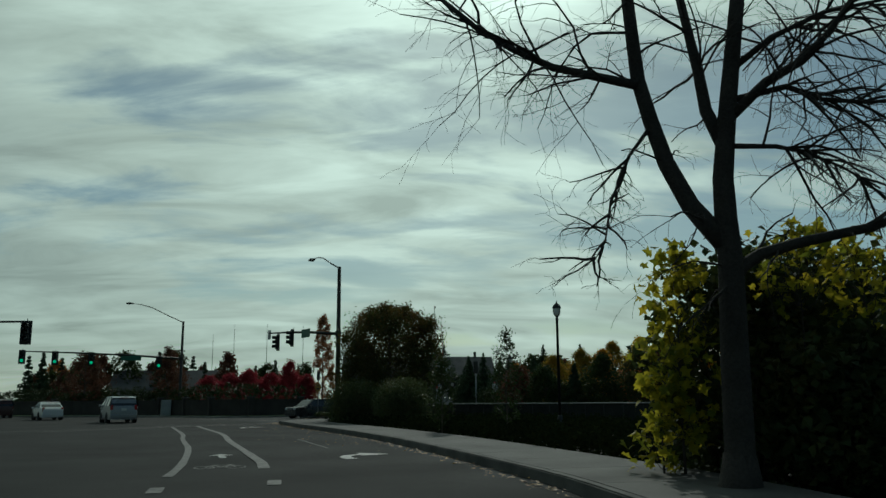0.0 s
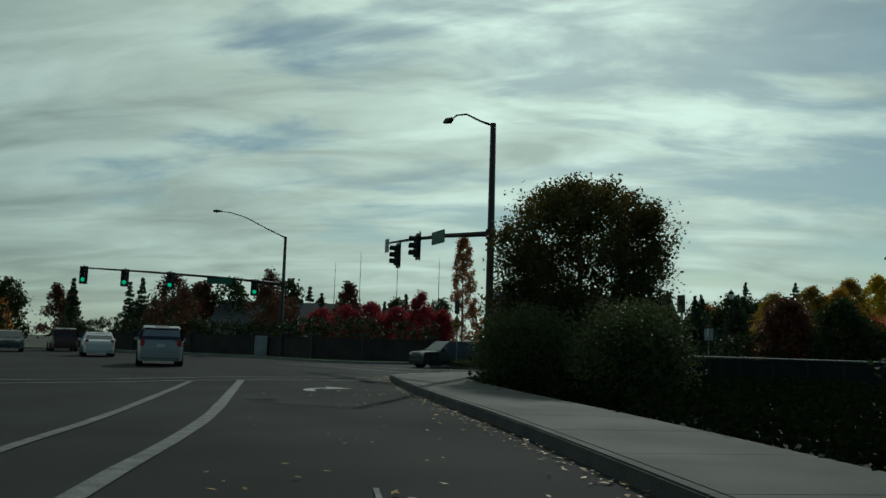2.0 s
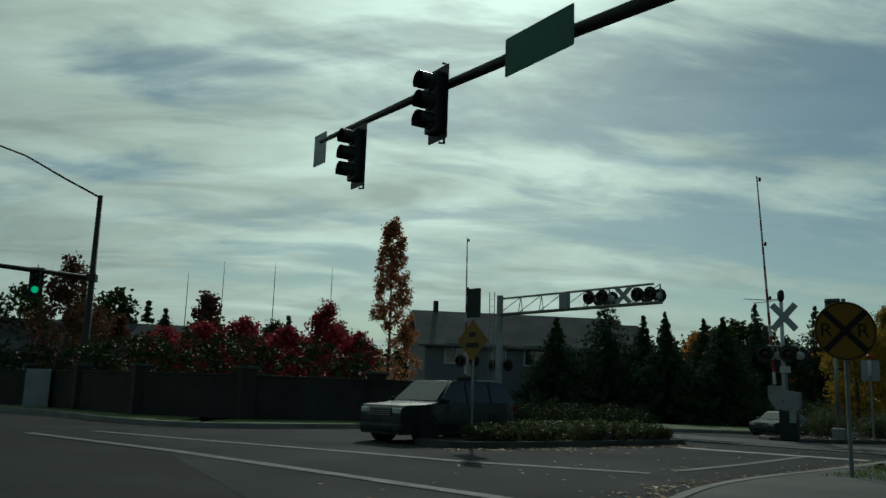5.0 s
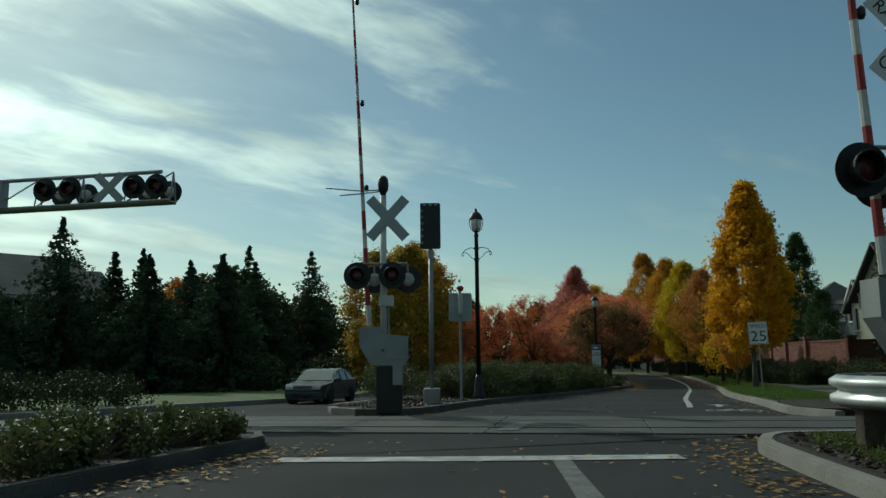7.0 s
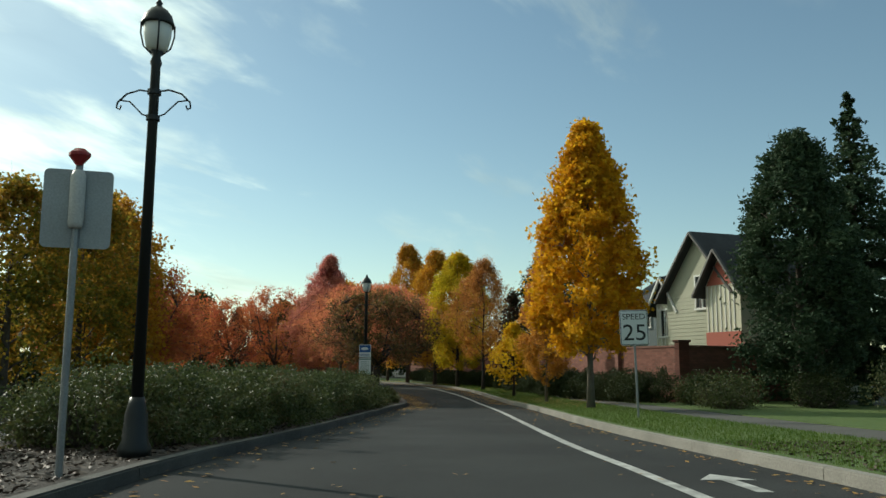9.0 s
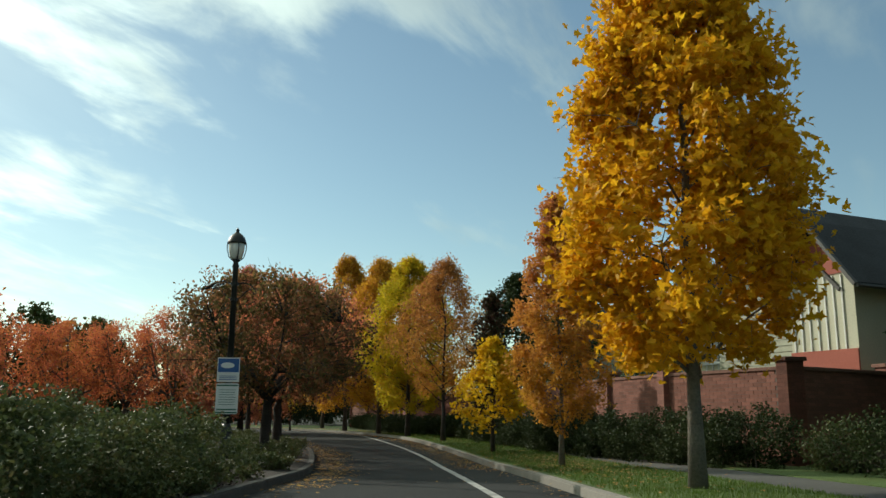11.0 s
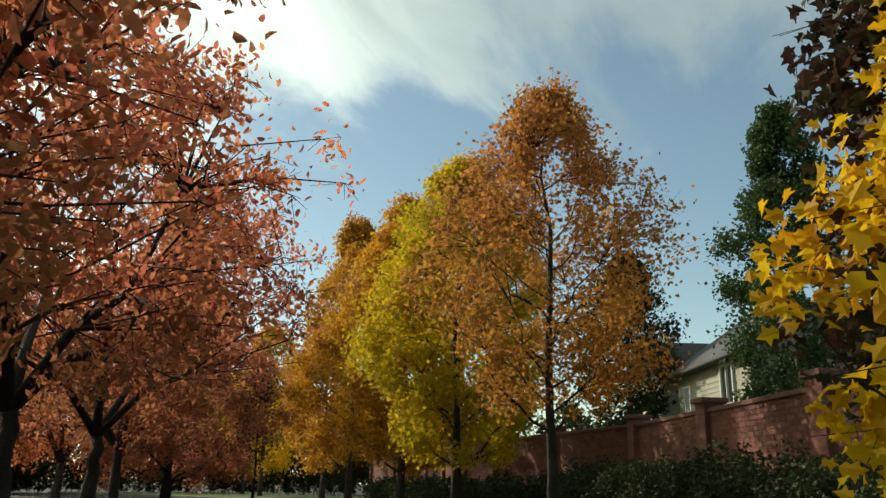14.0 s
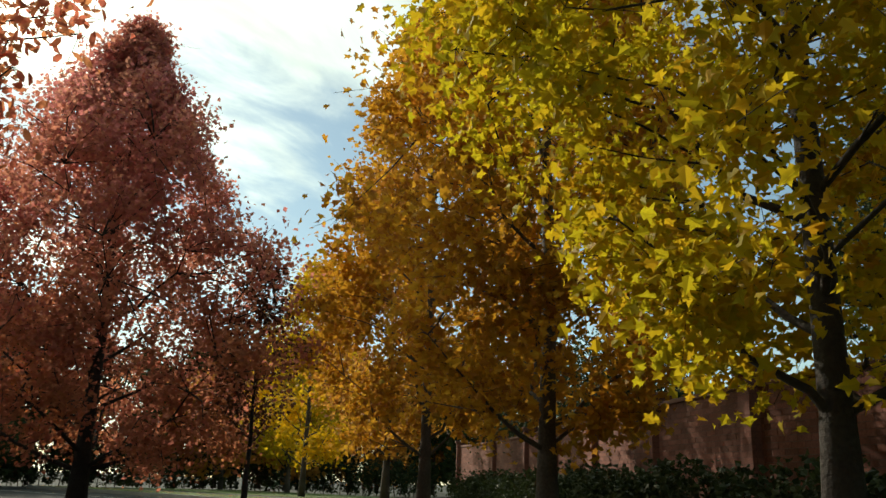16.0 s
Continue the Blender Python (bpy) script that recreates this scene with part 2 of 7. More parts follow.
class Shape:
    """Gathers vertices and faces of one mesh."""

    def __init__(self):
        self.v, self.f = [], []

    def add(self, verts, faces):
        k = len(self.v)
        self.v.extend(tuple(p) for p in verts)
        self.f.extend(tuple(i + k for i in f) for f in faces)
        return self

    def box(self, c, size, m=None, bevel=0.0):
        bm = bmesh.new()
        bmesh.ops.create_cube(bm, size=1.0, matrix=Matrix.Diagonal((*size, 1)))
        if bevel:
            bmesh.ops.bevel(bm, geom=bm.edges[:], offset=bevel, segments=2, affect="EDGES", profile=0.6)
        t = Matrix.Translation(c) @ (m or Matrix())
        bm.verts.ensure_lookup_table()
        self.add([t @ q.co for q in bm.verts], [[q.index for q in f.verts] for f in bm.faces])
        bm.free()
        return self

    def tube(self, pts, radii, n=8, cap=True):
        pts = [Vector(p) for p in pts]
        if isinstance(radii, (int, float)):
            radii = [radii] * len(pts)
        k, up = len(self.v), None
        for i, p in enumerate(pts):
            d = (pts[min(i + 1, len(pts) - 1)] - pts[max(i - 1, 0)]).normalized()
            if up is None:
                up = d.orthogonal().normalized()
            up = (up - d * up.dot(d)).normalized()
            w = d.cross(up)
            for j in range(n):
                a = 2 * math.pi * j / n
                self.v.append(tuple(p + (up * math.cos(a) + w * math.sin(a)) * radii[i]))
        for i in range(len(pts) - 1):
            for j in range(n):
                a, b = k + i * n + j, k + i * n + (j + 1) % n
                self.f.append((a, b, b + n, a + n))
        if cap:
            self.f.append(tuple(k + j for j in reversed(range(n))))
            self.f.append(tuple(k + (len(pts) - 1) * n + j for j in range(n)))
        return self

    def lathe(self, c, profile, n=16, m=None):
        """profile: (radius, height) from bottom to top."""
        k = len(self.v)
        t = Matrix.Translation(c) @ (m or Matrix())
        for r, h in profile:
            for j in range(n):
                a = 2 * math.pi * j / n
                self.v.append(tuple(t @ Vector((r * math.cos(a), r * math.sin(a), h))))
        for i in range(len(profile) - 1):
            for j in range(n):
                a, b = k + i * n + j, k + i * n + (j + 1) % n
                self.f.append((a, b, b + n, a + n))
        self.f.append(tuple(k + j for j in reversed(range(n))))
        self.f.append(tuple(k + (len(profile) - 1) * n + j for j in range(n)))
        return self

    def prism(self, poly, z0, z1, m=None):
        """An upright slab over a polygon given anticlockwise; m turns it."""
        n = len(poly)
        t = m or Matrix()
        vs = [t @ Vector((x, y, z0)) for x, y in poly] + [t @ Vector((x, y, z1)) for x, y in poly]
        fs = [tuple(reversed(range(n))), tuple(range(n, 2 * n))]
        fs += [(i, (i + 1) % n, n + (i + 1) % n, n + i) for i in range(n)]
        return self.add(vs, fs)

    def mesh(self, name, smooth=False):
        me = bpy.data.meshes.new(name)
        me.from_pydata(self.v, [], self.f)
        if smooth:
            me.polygons.foreach_set("use_smooth", [True] * len(me.polygons))
        me.update()
        return me


def thing(name, place, label, category, group="", kind="", turn=0.0, lean=0.0):
    ob = new(name)
    ob.empty_display_size = 0.2
    ob.matrix_world = pose(*place, 0, lean, turn)
    return tagged(ob, label, category, group, kind)


def part(name, shape, material, parent, label="", smooth=False):
    """One mesh object under a thing or under a part, in the parent's own axes."""
    me = shape.mesh(name, smooth) if isinstance(shape, Shape) else shape
    ob = new(name, me)
    me.materials.clear()
    me.materials.append(material)
    ob.parent = parent
    return tagged(ob, label)


def setting(name, shape, material, label, category, smooth=False, kind="structure"):
    ob = new(name, shape.mesh(name, smooth))
    ob.data.materials.append(material)
    return tagged(ob, label, category, "", kind)


def smooth_line(pts, step=1.0):
    """A Catmull-Rom line through the points, about step metres apart."""
    pts = [Vector((*p, 0)) if len(p) == 2 else Vector(p) for p in pts]
    out = []
    for i in range(len(pts) - 1):
        p0, p1, p2, p3 = pts[max(i - 1, 0)], pts[i], pts[i + 1], pts[min(i + 2, len(pts) - 1)]
        n = max(1, int((p2 - p1).length / step))
        for k in range(n):
            t = k / n
            out.append(0.5 * ((2 * p1) + (p2 - p0) * t + (2 * p0 - 5 * p1 + 4 * p2 - p3) * t * t + (3 * p1 - p0 - 3 * p2 + p3) * t ** 3))
    out.append(pts[-1])
    return [(p.x, p.y) for p in out]


def offset(line, d):
    """The line moved d metres to its right."""
    out = []
    for i, (x, y) in enumerate(line):
        ax, ay = line[max(i - 1, 0)]
        bx, by = line[min(i + 1, len(line) - 1)]
        q = math.hypot(bx - ax, by - ay) or 1.0
        out.append((x + (by - ay) / q * d, y - (bx - ax) / q * d))
    return out


def strip(left, right, h, skirt=0.0, shape=None):
    """A sheet between two lines of one length, h above the road's surface, with upright edges down by skirt."""
    s = shape or Shape()
    k, n = len(s.v), len(left)
    for a, b in zip(left, right):
        s.v.append((*a, G(*a) + h))
        s.v.append((*b, G(*b) + h))
    for i in range(n - 1):
        s.f.append((k + 2 * i, k + 2 * i + 1, k + 2 * i + 3, k + 2 * i + 2))
    if skirt:
        q = len(s.v)
        for a, b in zip(left, right):
            s.v.append((*a, G(*a) + h - skirt))
            s.v.append((*b, G(*b) + h - skirt))
        for i in range(n - 1):
            s.f.append((k + 2 * i, k + 2 * i + 2, q + 2 * i + 2, q + 2 * i))
            s.f.append((k + 2 * i + 3, k + 2 * i + 1, q + 2 * i + 1, q + 2 * i + 3))
        for i in (0, n - 1):
            s.f.append((k + 2 * i, q + 2 * i, q + 2 * i + 1, k + 2 * i + 1))
    return s


def slab(poly, h, shape=None, depth=0.3):
    """A flat-topped bed over a closed outline, h above the road, following its fall."""
    s = shape or Shape()
    k, n = len(s.v), len(poly)
    cx, cy = sum(p[0] for p in poly) / n, sum(p[1] for p in poly) / n
    for x, y in poly:
        s.v.append((x, y, G(x, y) + h))
    for x, y in poly:
        s.v.append((x, y, G(x, y) + h - depth))
    s.f.append(tuple(range(k, k + n)))
    s.f.extend((k + n + i, k + n + (i + 1) % n, k + (i + 1) % n, k + i) for i in range(n))
    return s


def leaves(centres, spread, count, size, rng, droop=0.3, shape="broad", fine=False):
    """Many leaves round the centres, each a folded blade; numpy arrays joined into one mesh. fine: blades of six points instead of four."""
    c = np.asarray(centres, float)
    if not len(c):
        return Shape()
    idx = rng.integers(0, len(c), count)
    sp = np.asarray(spread, float)
    away = np.clip(rng.normal(0, 1, (count, 3)), -1.7, 1.7)
    p = c[idx] + away * (sp[idx][:, None] if sp.ndim else sp)
    d = rng.normal(0, 1, (count, 3))
    d[:, 2] = d[:, 2] * 0.6 - droop
    d /= np.linalg.norm(d, axis=1)[:, None]
    r = rng.normal(0, 1, (count, 3))
    w = np.cross(d, r)
    w /= np.linalg.norm(w, axis=1)[:, None] + 1e-9
    nn = np.cross(d, w)
    ln = size * rng.uniform(0.6, 1.25, count)[:, None]
    wd = ln * {"broad": 0.46, "long": 0.24, "needle": 0.10, "maple": 0.5}[shape]
    lift = nn * wd * 0.35
    a, b = p - d * ln * 0.5, p + d * ln * 0.5 - nn * ln * 0.08
    s = Shape()
    if shape == "maple":
        # five lobes: two halves folded along the midrib
        out = ((-0.5, 0.0), (-0.34, 0.62), (-0.14, 0.42), (0.08, 1.0), (0.16, 0.36), (0.5, 0.0), (0.16, -0.36), (0.08, -1.0), (-0.14, -0.42), (-0.34, -0.62))
        v = np.stack([p + d * ln * a + w * wd * e + nn * wd * (0.3 * abs(e) - 0.25 * a * a) for a, e in out], 1).reshape(-1, 3)
        q = np.arange(count) * 10
        s.v = v.tolist()
        s.f = np.stack([q + i for i in (0, 1, 2, 3, 4, 5)], 1).tolist() + np.stack([q + i for i in (0, 5, 6, 7, 8, 9)], 1).tolist()
        return s
    if fine:
        lo, hi = p - d * ln * 0.22, p + d * ln * 0.18
        v = np.stack([a, lo + w * wd * 0.85 + lift, hi + w * wd * 0.9 + lift, b, hi - w * wd * 0.9 + lift, lo - w * wd * 0.85 + lift], 1).reshape(-1, 3)
        q = np.arange(count) * 6
        tri = [(0, 1, 5), (1, 2, 5), (2, 4, 5), (2, 3, 4)]
    else:
        mid = p - d * ln * 0.05
        v = np.stack([a, mid + w * wd + lift, b, mid - w * wd + lift], 1).reshape(-1, 3)
        q = np.arange(count) * 4
        tri = [(0, 1, 2), (0, 2, 3)]
    s.v = v.tolist()
    s.f = np.concatenate([np.stack([q + i for i in t], 1) for t in tri]).tolist()
    return s


def lerp_profile(profile, f):
    for (f0, r0), (f1, r1) in zip(profile, profile[1:]):
        if f <= f1:
            return r0 + (r1 - r0) * (f - f0) / max(1e-6, f1 - f0)
    return profile[-1][1]


def tree(place, height, radius, crown_from, profile, material, label, count=9000, leaf=0.13, clumps=110, trunk=0.14, bark=None, seed=1, form="broad",
         droop=0.3, lean=(0, 0), spread=0.34, name="tree", group="", fork=None, upward=0.35, limbs=True, hollow=0.35, fine=False, wobble=0.45):
    """A tapered trunk with limbs out to every clump of leaves. profile: radius as a fraction of radius, from the crown's foot (0) to its tip (1)."""
    rng = np.random.default_rng(seed)
    ob = thing(name, place, label, "tree", group)
    wood, cents, sizes = Shape(), [], []
    top = height * (0.93 if fork is None else 0.0) or fork
    bend = [(rng.normal(0, 0.02) * height * k * 0.3 + lean[0] * k, rng.normal(0, 0.02) * height * k * 0.3 + lean[1] * k) for k in np.linspace(0, 1, 8)]
    axis = [Vector((bx, by, top * k)) for (bx, by), k in zip(bend, np.linspace(0, 1, 8))]
    rad = [trunk * (1 - 0.88 * k) if fork is None else trunk * (1 - 0.35 * k) for k in np.linspace(0, 1, 8)]
    rad[0] = trunk * 1.35
    wood.tube(axis, rad, 9)
    at = lambda z: axis[0].lerp(axis[-1], 0) if z <= 0 else axis[min(6, int(z / top * 7))].lerp(axis[min(6, int(z / top * 7)) + 1], min(1.0, z / top * 7 - min(6, int(z / top * 7))))
    mains = []
    if fork is not None:
        for k in range(6):
            a = 2 * math.pi * (k + rng.uniform(-0.3, 0.3)) / 6
            reach = radius * rng.uniform(0.55, 0.8)
            tip = Vector((math.cos(a) * reach, math.sin(a) * reach, fork + (height - fork) * rng.uniform(0.55, 0.85)))
            mid = axis[-1].lerp(tip, 0.45) + Vector((math.cos(a) * reach * 0.12, math.sin(a) * reach * 0.12, -0.05 * height))
            line = [axis[-1], axis[-1].lerp(mid, 0.5) + Vector((0, 0, 0.04 * height)), mid, mid.lerp(tip, 0.55), tip]
            wood.tube(line, [trunk * 0.55, trunk * 0.45, trunk * 0.32, trunk * 0.2, trunk * 0.06], 6)
            mains.append(line)
    if fork is None and limbs:
        # leading limbs up the trunk, from which the finer ones part
        for k in range(20):
            f = (k + 0.5) / 20 * 0.8
            a = 2.4 * k + rng.uniform(-0.3, 0.3)
            reach = radius * lerp_profile(profile, min(1.0, f + 0.12)) * rng.uniform(0.6, 0.85)
            z = crown_from + (height - crown_from) * f
            root = at(max(crown_from * 0.8, z - reach * 0.55))
            tip = Vector((math.cos(a) * reach + lean[0] * z / height, math.sin(a) * reach + lean[1] * z / height, z + reach * 0.35))
            line = [root.lerp(tip, q) + Vector((rng.normal(0, 0.05), rng.normal(0, 0.05), -0.28 * q * (1 - q))) * reach * (q > 0) for q in (0, 0.2, 0.4, 0.6, 0.8, 1.0)]
            wood.tube(line, [max(0.006, trunk * 0.34 * (1 - f * 0.6) * (1 - 0.85 * q)) for q in (0, 0.2, 0.4, 0.6, 0.8, 1.0)], 5, cap=False)
            mains.append(line)
    for k in range(clumps):
        f = (k + rng.uniform(0, 1)) / clumps
        f = f ** 0.85
        r = lerp_profile(profile, f) * radius
        a = rng.uniform(0, 2 * math.pi)
        r *= 1 + wobble * noise.noise(Vector((math.cos(a) * 1.4 + seed, math.sin(a) * 1.4, f * 3.5)))
        q = r * math.sqrt(hollow + (1 - hollow) * rng.uniform(0, 1)) * rng.uniform(0.8, 1.15)
        z = crown_from + (height - crown_from) * f
        c = Vector((math.cos(a) * q, math.sin(a) * q, z))
        if fork is None:
            c += Vector((lean[0], lean[1], 0)) * (z / height)
        if fork is None and not limbs:
            start = at(max(crown_from * 0.7, min(top * 0.97, z - q * upward - 0.1)))
        elif fork is None:
            line = min(mains, key=lambda l: min((p - c).length for p in l[1:]))
            start = min(line[1:] + axis[4:], key=lambda p: (p - c).length + (0.5 if p.z > c.z else 0))
        else:
            line = min(mains, key=lambda l: min((p - c).length for p in l[1:]))
            start = min(line[1:], key=lambda p: (p - c).length + (0.6 if p.z > c.z else 0))
        cents.append(c)
        sizes.append(spread * rng.uniform(0.6, 1.3) * (0.45 + 0.55 * r / max(radius, 0.01)))
        if limbs and (c - start).length > 0.05:
            bow = start.lerp(c, 0.5) + Vector((rng.normal(0, 0.11), rng.normal(0, 0.11), rng.normal(0.05, 0.07))) * (c - start).length
            rr = max(0.008, min(trunk * 0.4, trunk * 0.06 * (c - start).length ** 0.7 + 0.004))
            wood.tube([start, bow, c, c + (c - bow) * 0.12 + Vector((0, 0, -0.05))], [rr, rr * 0.7, rr * 0.4, 0.003], 5, cap=False)
            for _ in range(2):
                cents.append(bow.lerp(c, rng.uniform(0.4, 1.0)) + Vector(rng.normal(0, 0.12, 3)))
                sizes.append(spread * 0.55)
            # fine twigs in the clump
            for _ in range(3):
                tip = c + Vector(rng.normal(0, 1, 3)) * spread * 0.8
                wood.tube([c, tip], [rr * 0.3, 0.003], 3, cap=False)
    part("trunk", wood, bark or BARK, ob, smooth=True)
    part("crown", leaves([tuple(c) for c in cents], sizes, count, leaf, rng, droop, form, fine), material, ob)
    return ob

# ---- ground and roads ----
def build_ground():
    xs = [-2500, -900, -400, -200, -120] + list(range(-80, 141, 4)) + [180, 260, 450, 1000, 2500]
    ys = [-2500, -900, -400, -200, -120] + list(range(-80, 141, 4)) + [180, 260, 450, 1000, 2500]
    s = Shape()
    s.v = [(x, y, G(x, y) - 0.06) for y in ys for x in xs]
    n = len(xs)
    s.f = [(j * n + i, j * n + i + 1, (j + 1) * n + i + 1, (j + 1) * n + i) for j in range(len(ys) - 1) for i in range(n - 1)]
    setting("ground", s, EARTH, "dark bare earth and low growth beside the roads", "ground")


build_ground()

# right-hand kerb of the first road, round the corner into the avenue, up to the rails
KERB_A = smooth_line([(9.9, -62), (9.4, -44), (9.1, -36), (8.95, -32.2), (8.6, -29.4), (8.0, -25.2), (6.95, -18.8), (5.46, -12.0), (4.3, -7.4), (2.7, -1.6), (1.55, 3.2), (0.62, 7.4)])
KERB_CORNER = smooth_line([(0.62, 7.4), (0.9, 9.6), (1.9, 12.2), (3.4, 14.6), (5.0, 16.3), (6.8, 17.8), (8.5, 19.3), (10.4, 21.0), (11.6, 21.95), (12.6, 22.2), (13.4, 21.6), (15.2, 19.2)], 0.5)
# avenue beyond the rails: white edge line, right kerb and median kerb
EDGE = smooth_line([(20.4, 28.2), (22.6, 29.6), (26, 31.8), (32, 35.4), (38.1, 39.05), (46.9, 44.6), (54, 49.5), (59.4, 53.5), (66.0, 58.6), (71.5, 63.4), (76, 70), (78.6, 80), (79.4, 97)])
KERB_R = smooth_line([(17.6, 23.6), (18.9, 25.1), (21.4, 26.75), (23.8, 28.4), (27.4, 30.95), (32, 33.9), (37.1, 36.95), (44.3, 41.4), (51.8, 46.4), (57.5, 50.3), (63, 54.3), (68.5, 59.0), (74.5, 65.6), (79.5, 74), (82, 85), (83, 97)])
KERB_M = smooth_line([(12.75, 31.3), (13.2, 30.75), (14.1, 30.75), (15.9, 31.85), (20, 34.2), (26, 37.0), (37.3, 42.7), (41, 44.6), (46.5, 48.4), (52.7, 53.3), (59, 59.5), (65, 66.5), (70, 75), (72.5, 86), (73, 97)])
KERB_ML = smooth_line([(12.75, 31.3), (12.9, 32.4), (13.9, 34.0), (16.3, 35.9), (20, 38.2), (26, 41.9), (35, 48.4), (44, 55.5), (52, 63), (58, 72), (61, 84), (61.5, 95)])
KERB_L = smooth_line([(-40, 47), (-20, 40.6), (-13.6, 36.9), (-8.5, 30.8), (-6.2, 28.9), (-4.2, 28.9), (-0.7, 30.8), (4.8, 33.9), (10.5, 36.9), (13.5, 38.5), (15.6, 39.5), (18.2, 40.9), (20.5, 42.5), (25, 45.9), (31, 50.1), (36, 53.8), (40, 57.6), (45, 62.8), (49, 68.5), (52.5, 75.5), (54.5, 84), (55.5, 95)])


def resample(line, n):
    ds = [0.0]
    for a, b in zip(line, line[1:]):
        ds.append(ds[-1] + math.dist(a, b))
    xs, ys = np.array([p[0] for p in line]), np.array([p[1] for p in line])
    t = np.linspace(0, ds[-1], n)
    return list(zip(np.interp(t, ds, xs).tolist(), np.interp(t, ds, ys).tolist()))


def build_roads():
    # first road: a wide sheet up to the junction and on to the far left
    left = smooth_line([(-14, -62), (-14.5, -35), (-17, -13), (-22, 6), (-30, 20), (-42, 34)], 3)
    right = smooth_line([(10.0, -62), (9.0, -35), (8.9, -30), (6.2, -13.5), (0.7, 7.4), (-8.2, 31.2), (-40, 47.4)], 3)
    s = strip(resample(left, 60), resample(right, 60), 0.0)
    setting("road_main", s, ASPHALT_OLD, "worn grey asphalt of a wide curving road", "road")
    # the junction's throat and the avenue up to the rails
    near = [(0.55, 7.2)] + KERB_CORNER[1:-6] + [(13.2, 23.6), (14.4, 25.4)]
    far = resample([(-8.4, 31.2), (-6.2, 29.1), (-4.2, 29.1), (-0.7, 31.0), (4.8, 34.6), (9.4, 38.3)], len(near))
    setting("road_avenue_mouth", strip(far, near, 0.004), ASPHALT, "dark asphalt of a junction with fallen leaves", "road")
    n = 90
    road, cross = Shape(), 25
    for p, q in zip(resample(KERB_L[40:], n), resample([(13.0, 23.0)] + KERB_R, n)):
        for k in range(cross):
            x, y = p[0] + (q[0] - p[0]) * k / (cross - 1), p[1] + (q[1] - p[1]) * k / (cross - 1)
            road.v.append((x, y, G(x, y) + 0.008))
    road.f = [(i * cross + k, i * cross + k + 1, (i + 1) * cross + k + 1, (i + 1) * cross + k) for i in range(n - 1) for k in range(cross - 1)]
    setting("road_avenue", road, ASPHALT, "smooth dark asphalt avenue between kerbs", "road")


build_roads()


def kerb(name, line, width, h, label, material=None):
    """A kerb that stands on the right of its line, in lengths with open joints."""
    material = material or KERB
    base = thing(name, (0, 0, 0), label, "kerb", kind="structure")
    d = 0.0
    run = [line[0]]
    for a, b in zip(line, line[1:]):
        run.append(b)
        d += math.dist(a, b)
        if d > 2.9 or b is line[-1]:
            q = offset(run, width)
            inner, inner2 = offset(run, 0.02), offset(run, width - 0.02)
            s = strip(run, q, h - 0.02, h + 0.12)
            strip(inner, inner2, h, 0.02, s)
            part("kerbstone", s, material, base)
            run, d = [(b[0] + (b[0] - a[0]) * 0.01, b[1] + (b[1] - a[1]) * 0.01)], 0.0
    return base


kerb("kerb_main", KERB_A, 0.16, 0.19, "concrete kerb along the pavement, darkened for its shaded face", KERB_SHADED)
kerb("kerb_corner", KERB_CORNER, 0.18, 0.15, "grey concrete kerb round a planted corner")
kerb("kerb_right", KERB_R, 0.18, 0.15, "pale concrete kerb beside mown grass")
kerb("kerb_median", list(reversed(KERB_M)), 0.18, 0.15, "concrete kerb of a planted median, darkened for its backlit face", KERB_SHADED)
kerb("kerb_median_far", KERB_ML, 0.18, 0.15, "concrete kerb on the far side of the median")
kerb("kerb_far", list(reversed(KERB_L)), 0.18, 0.15, "concrete kerb of the opposite side")


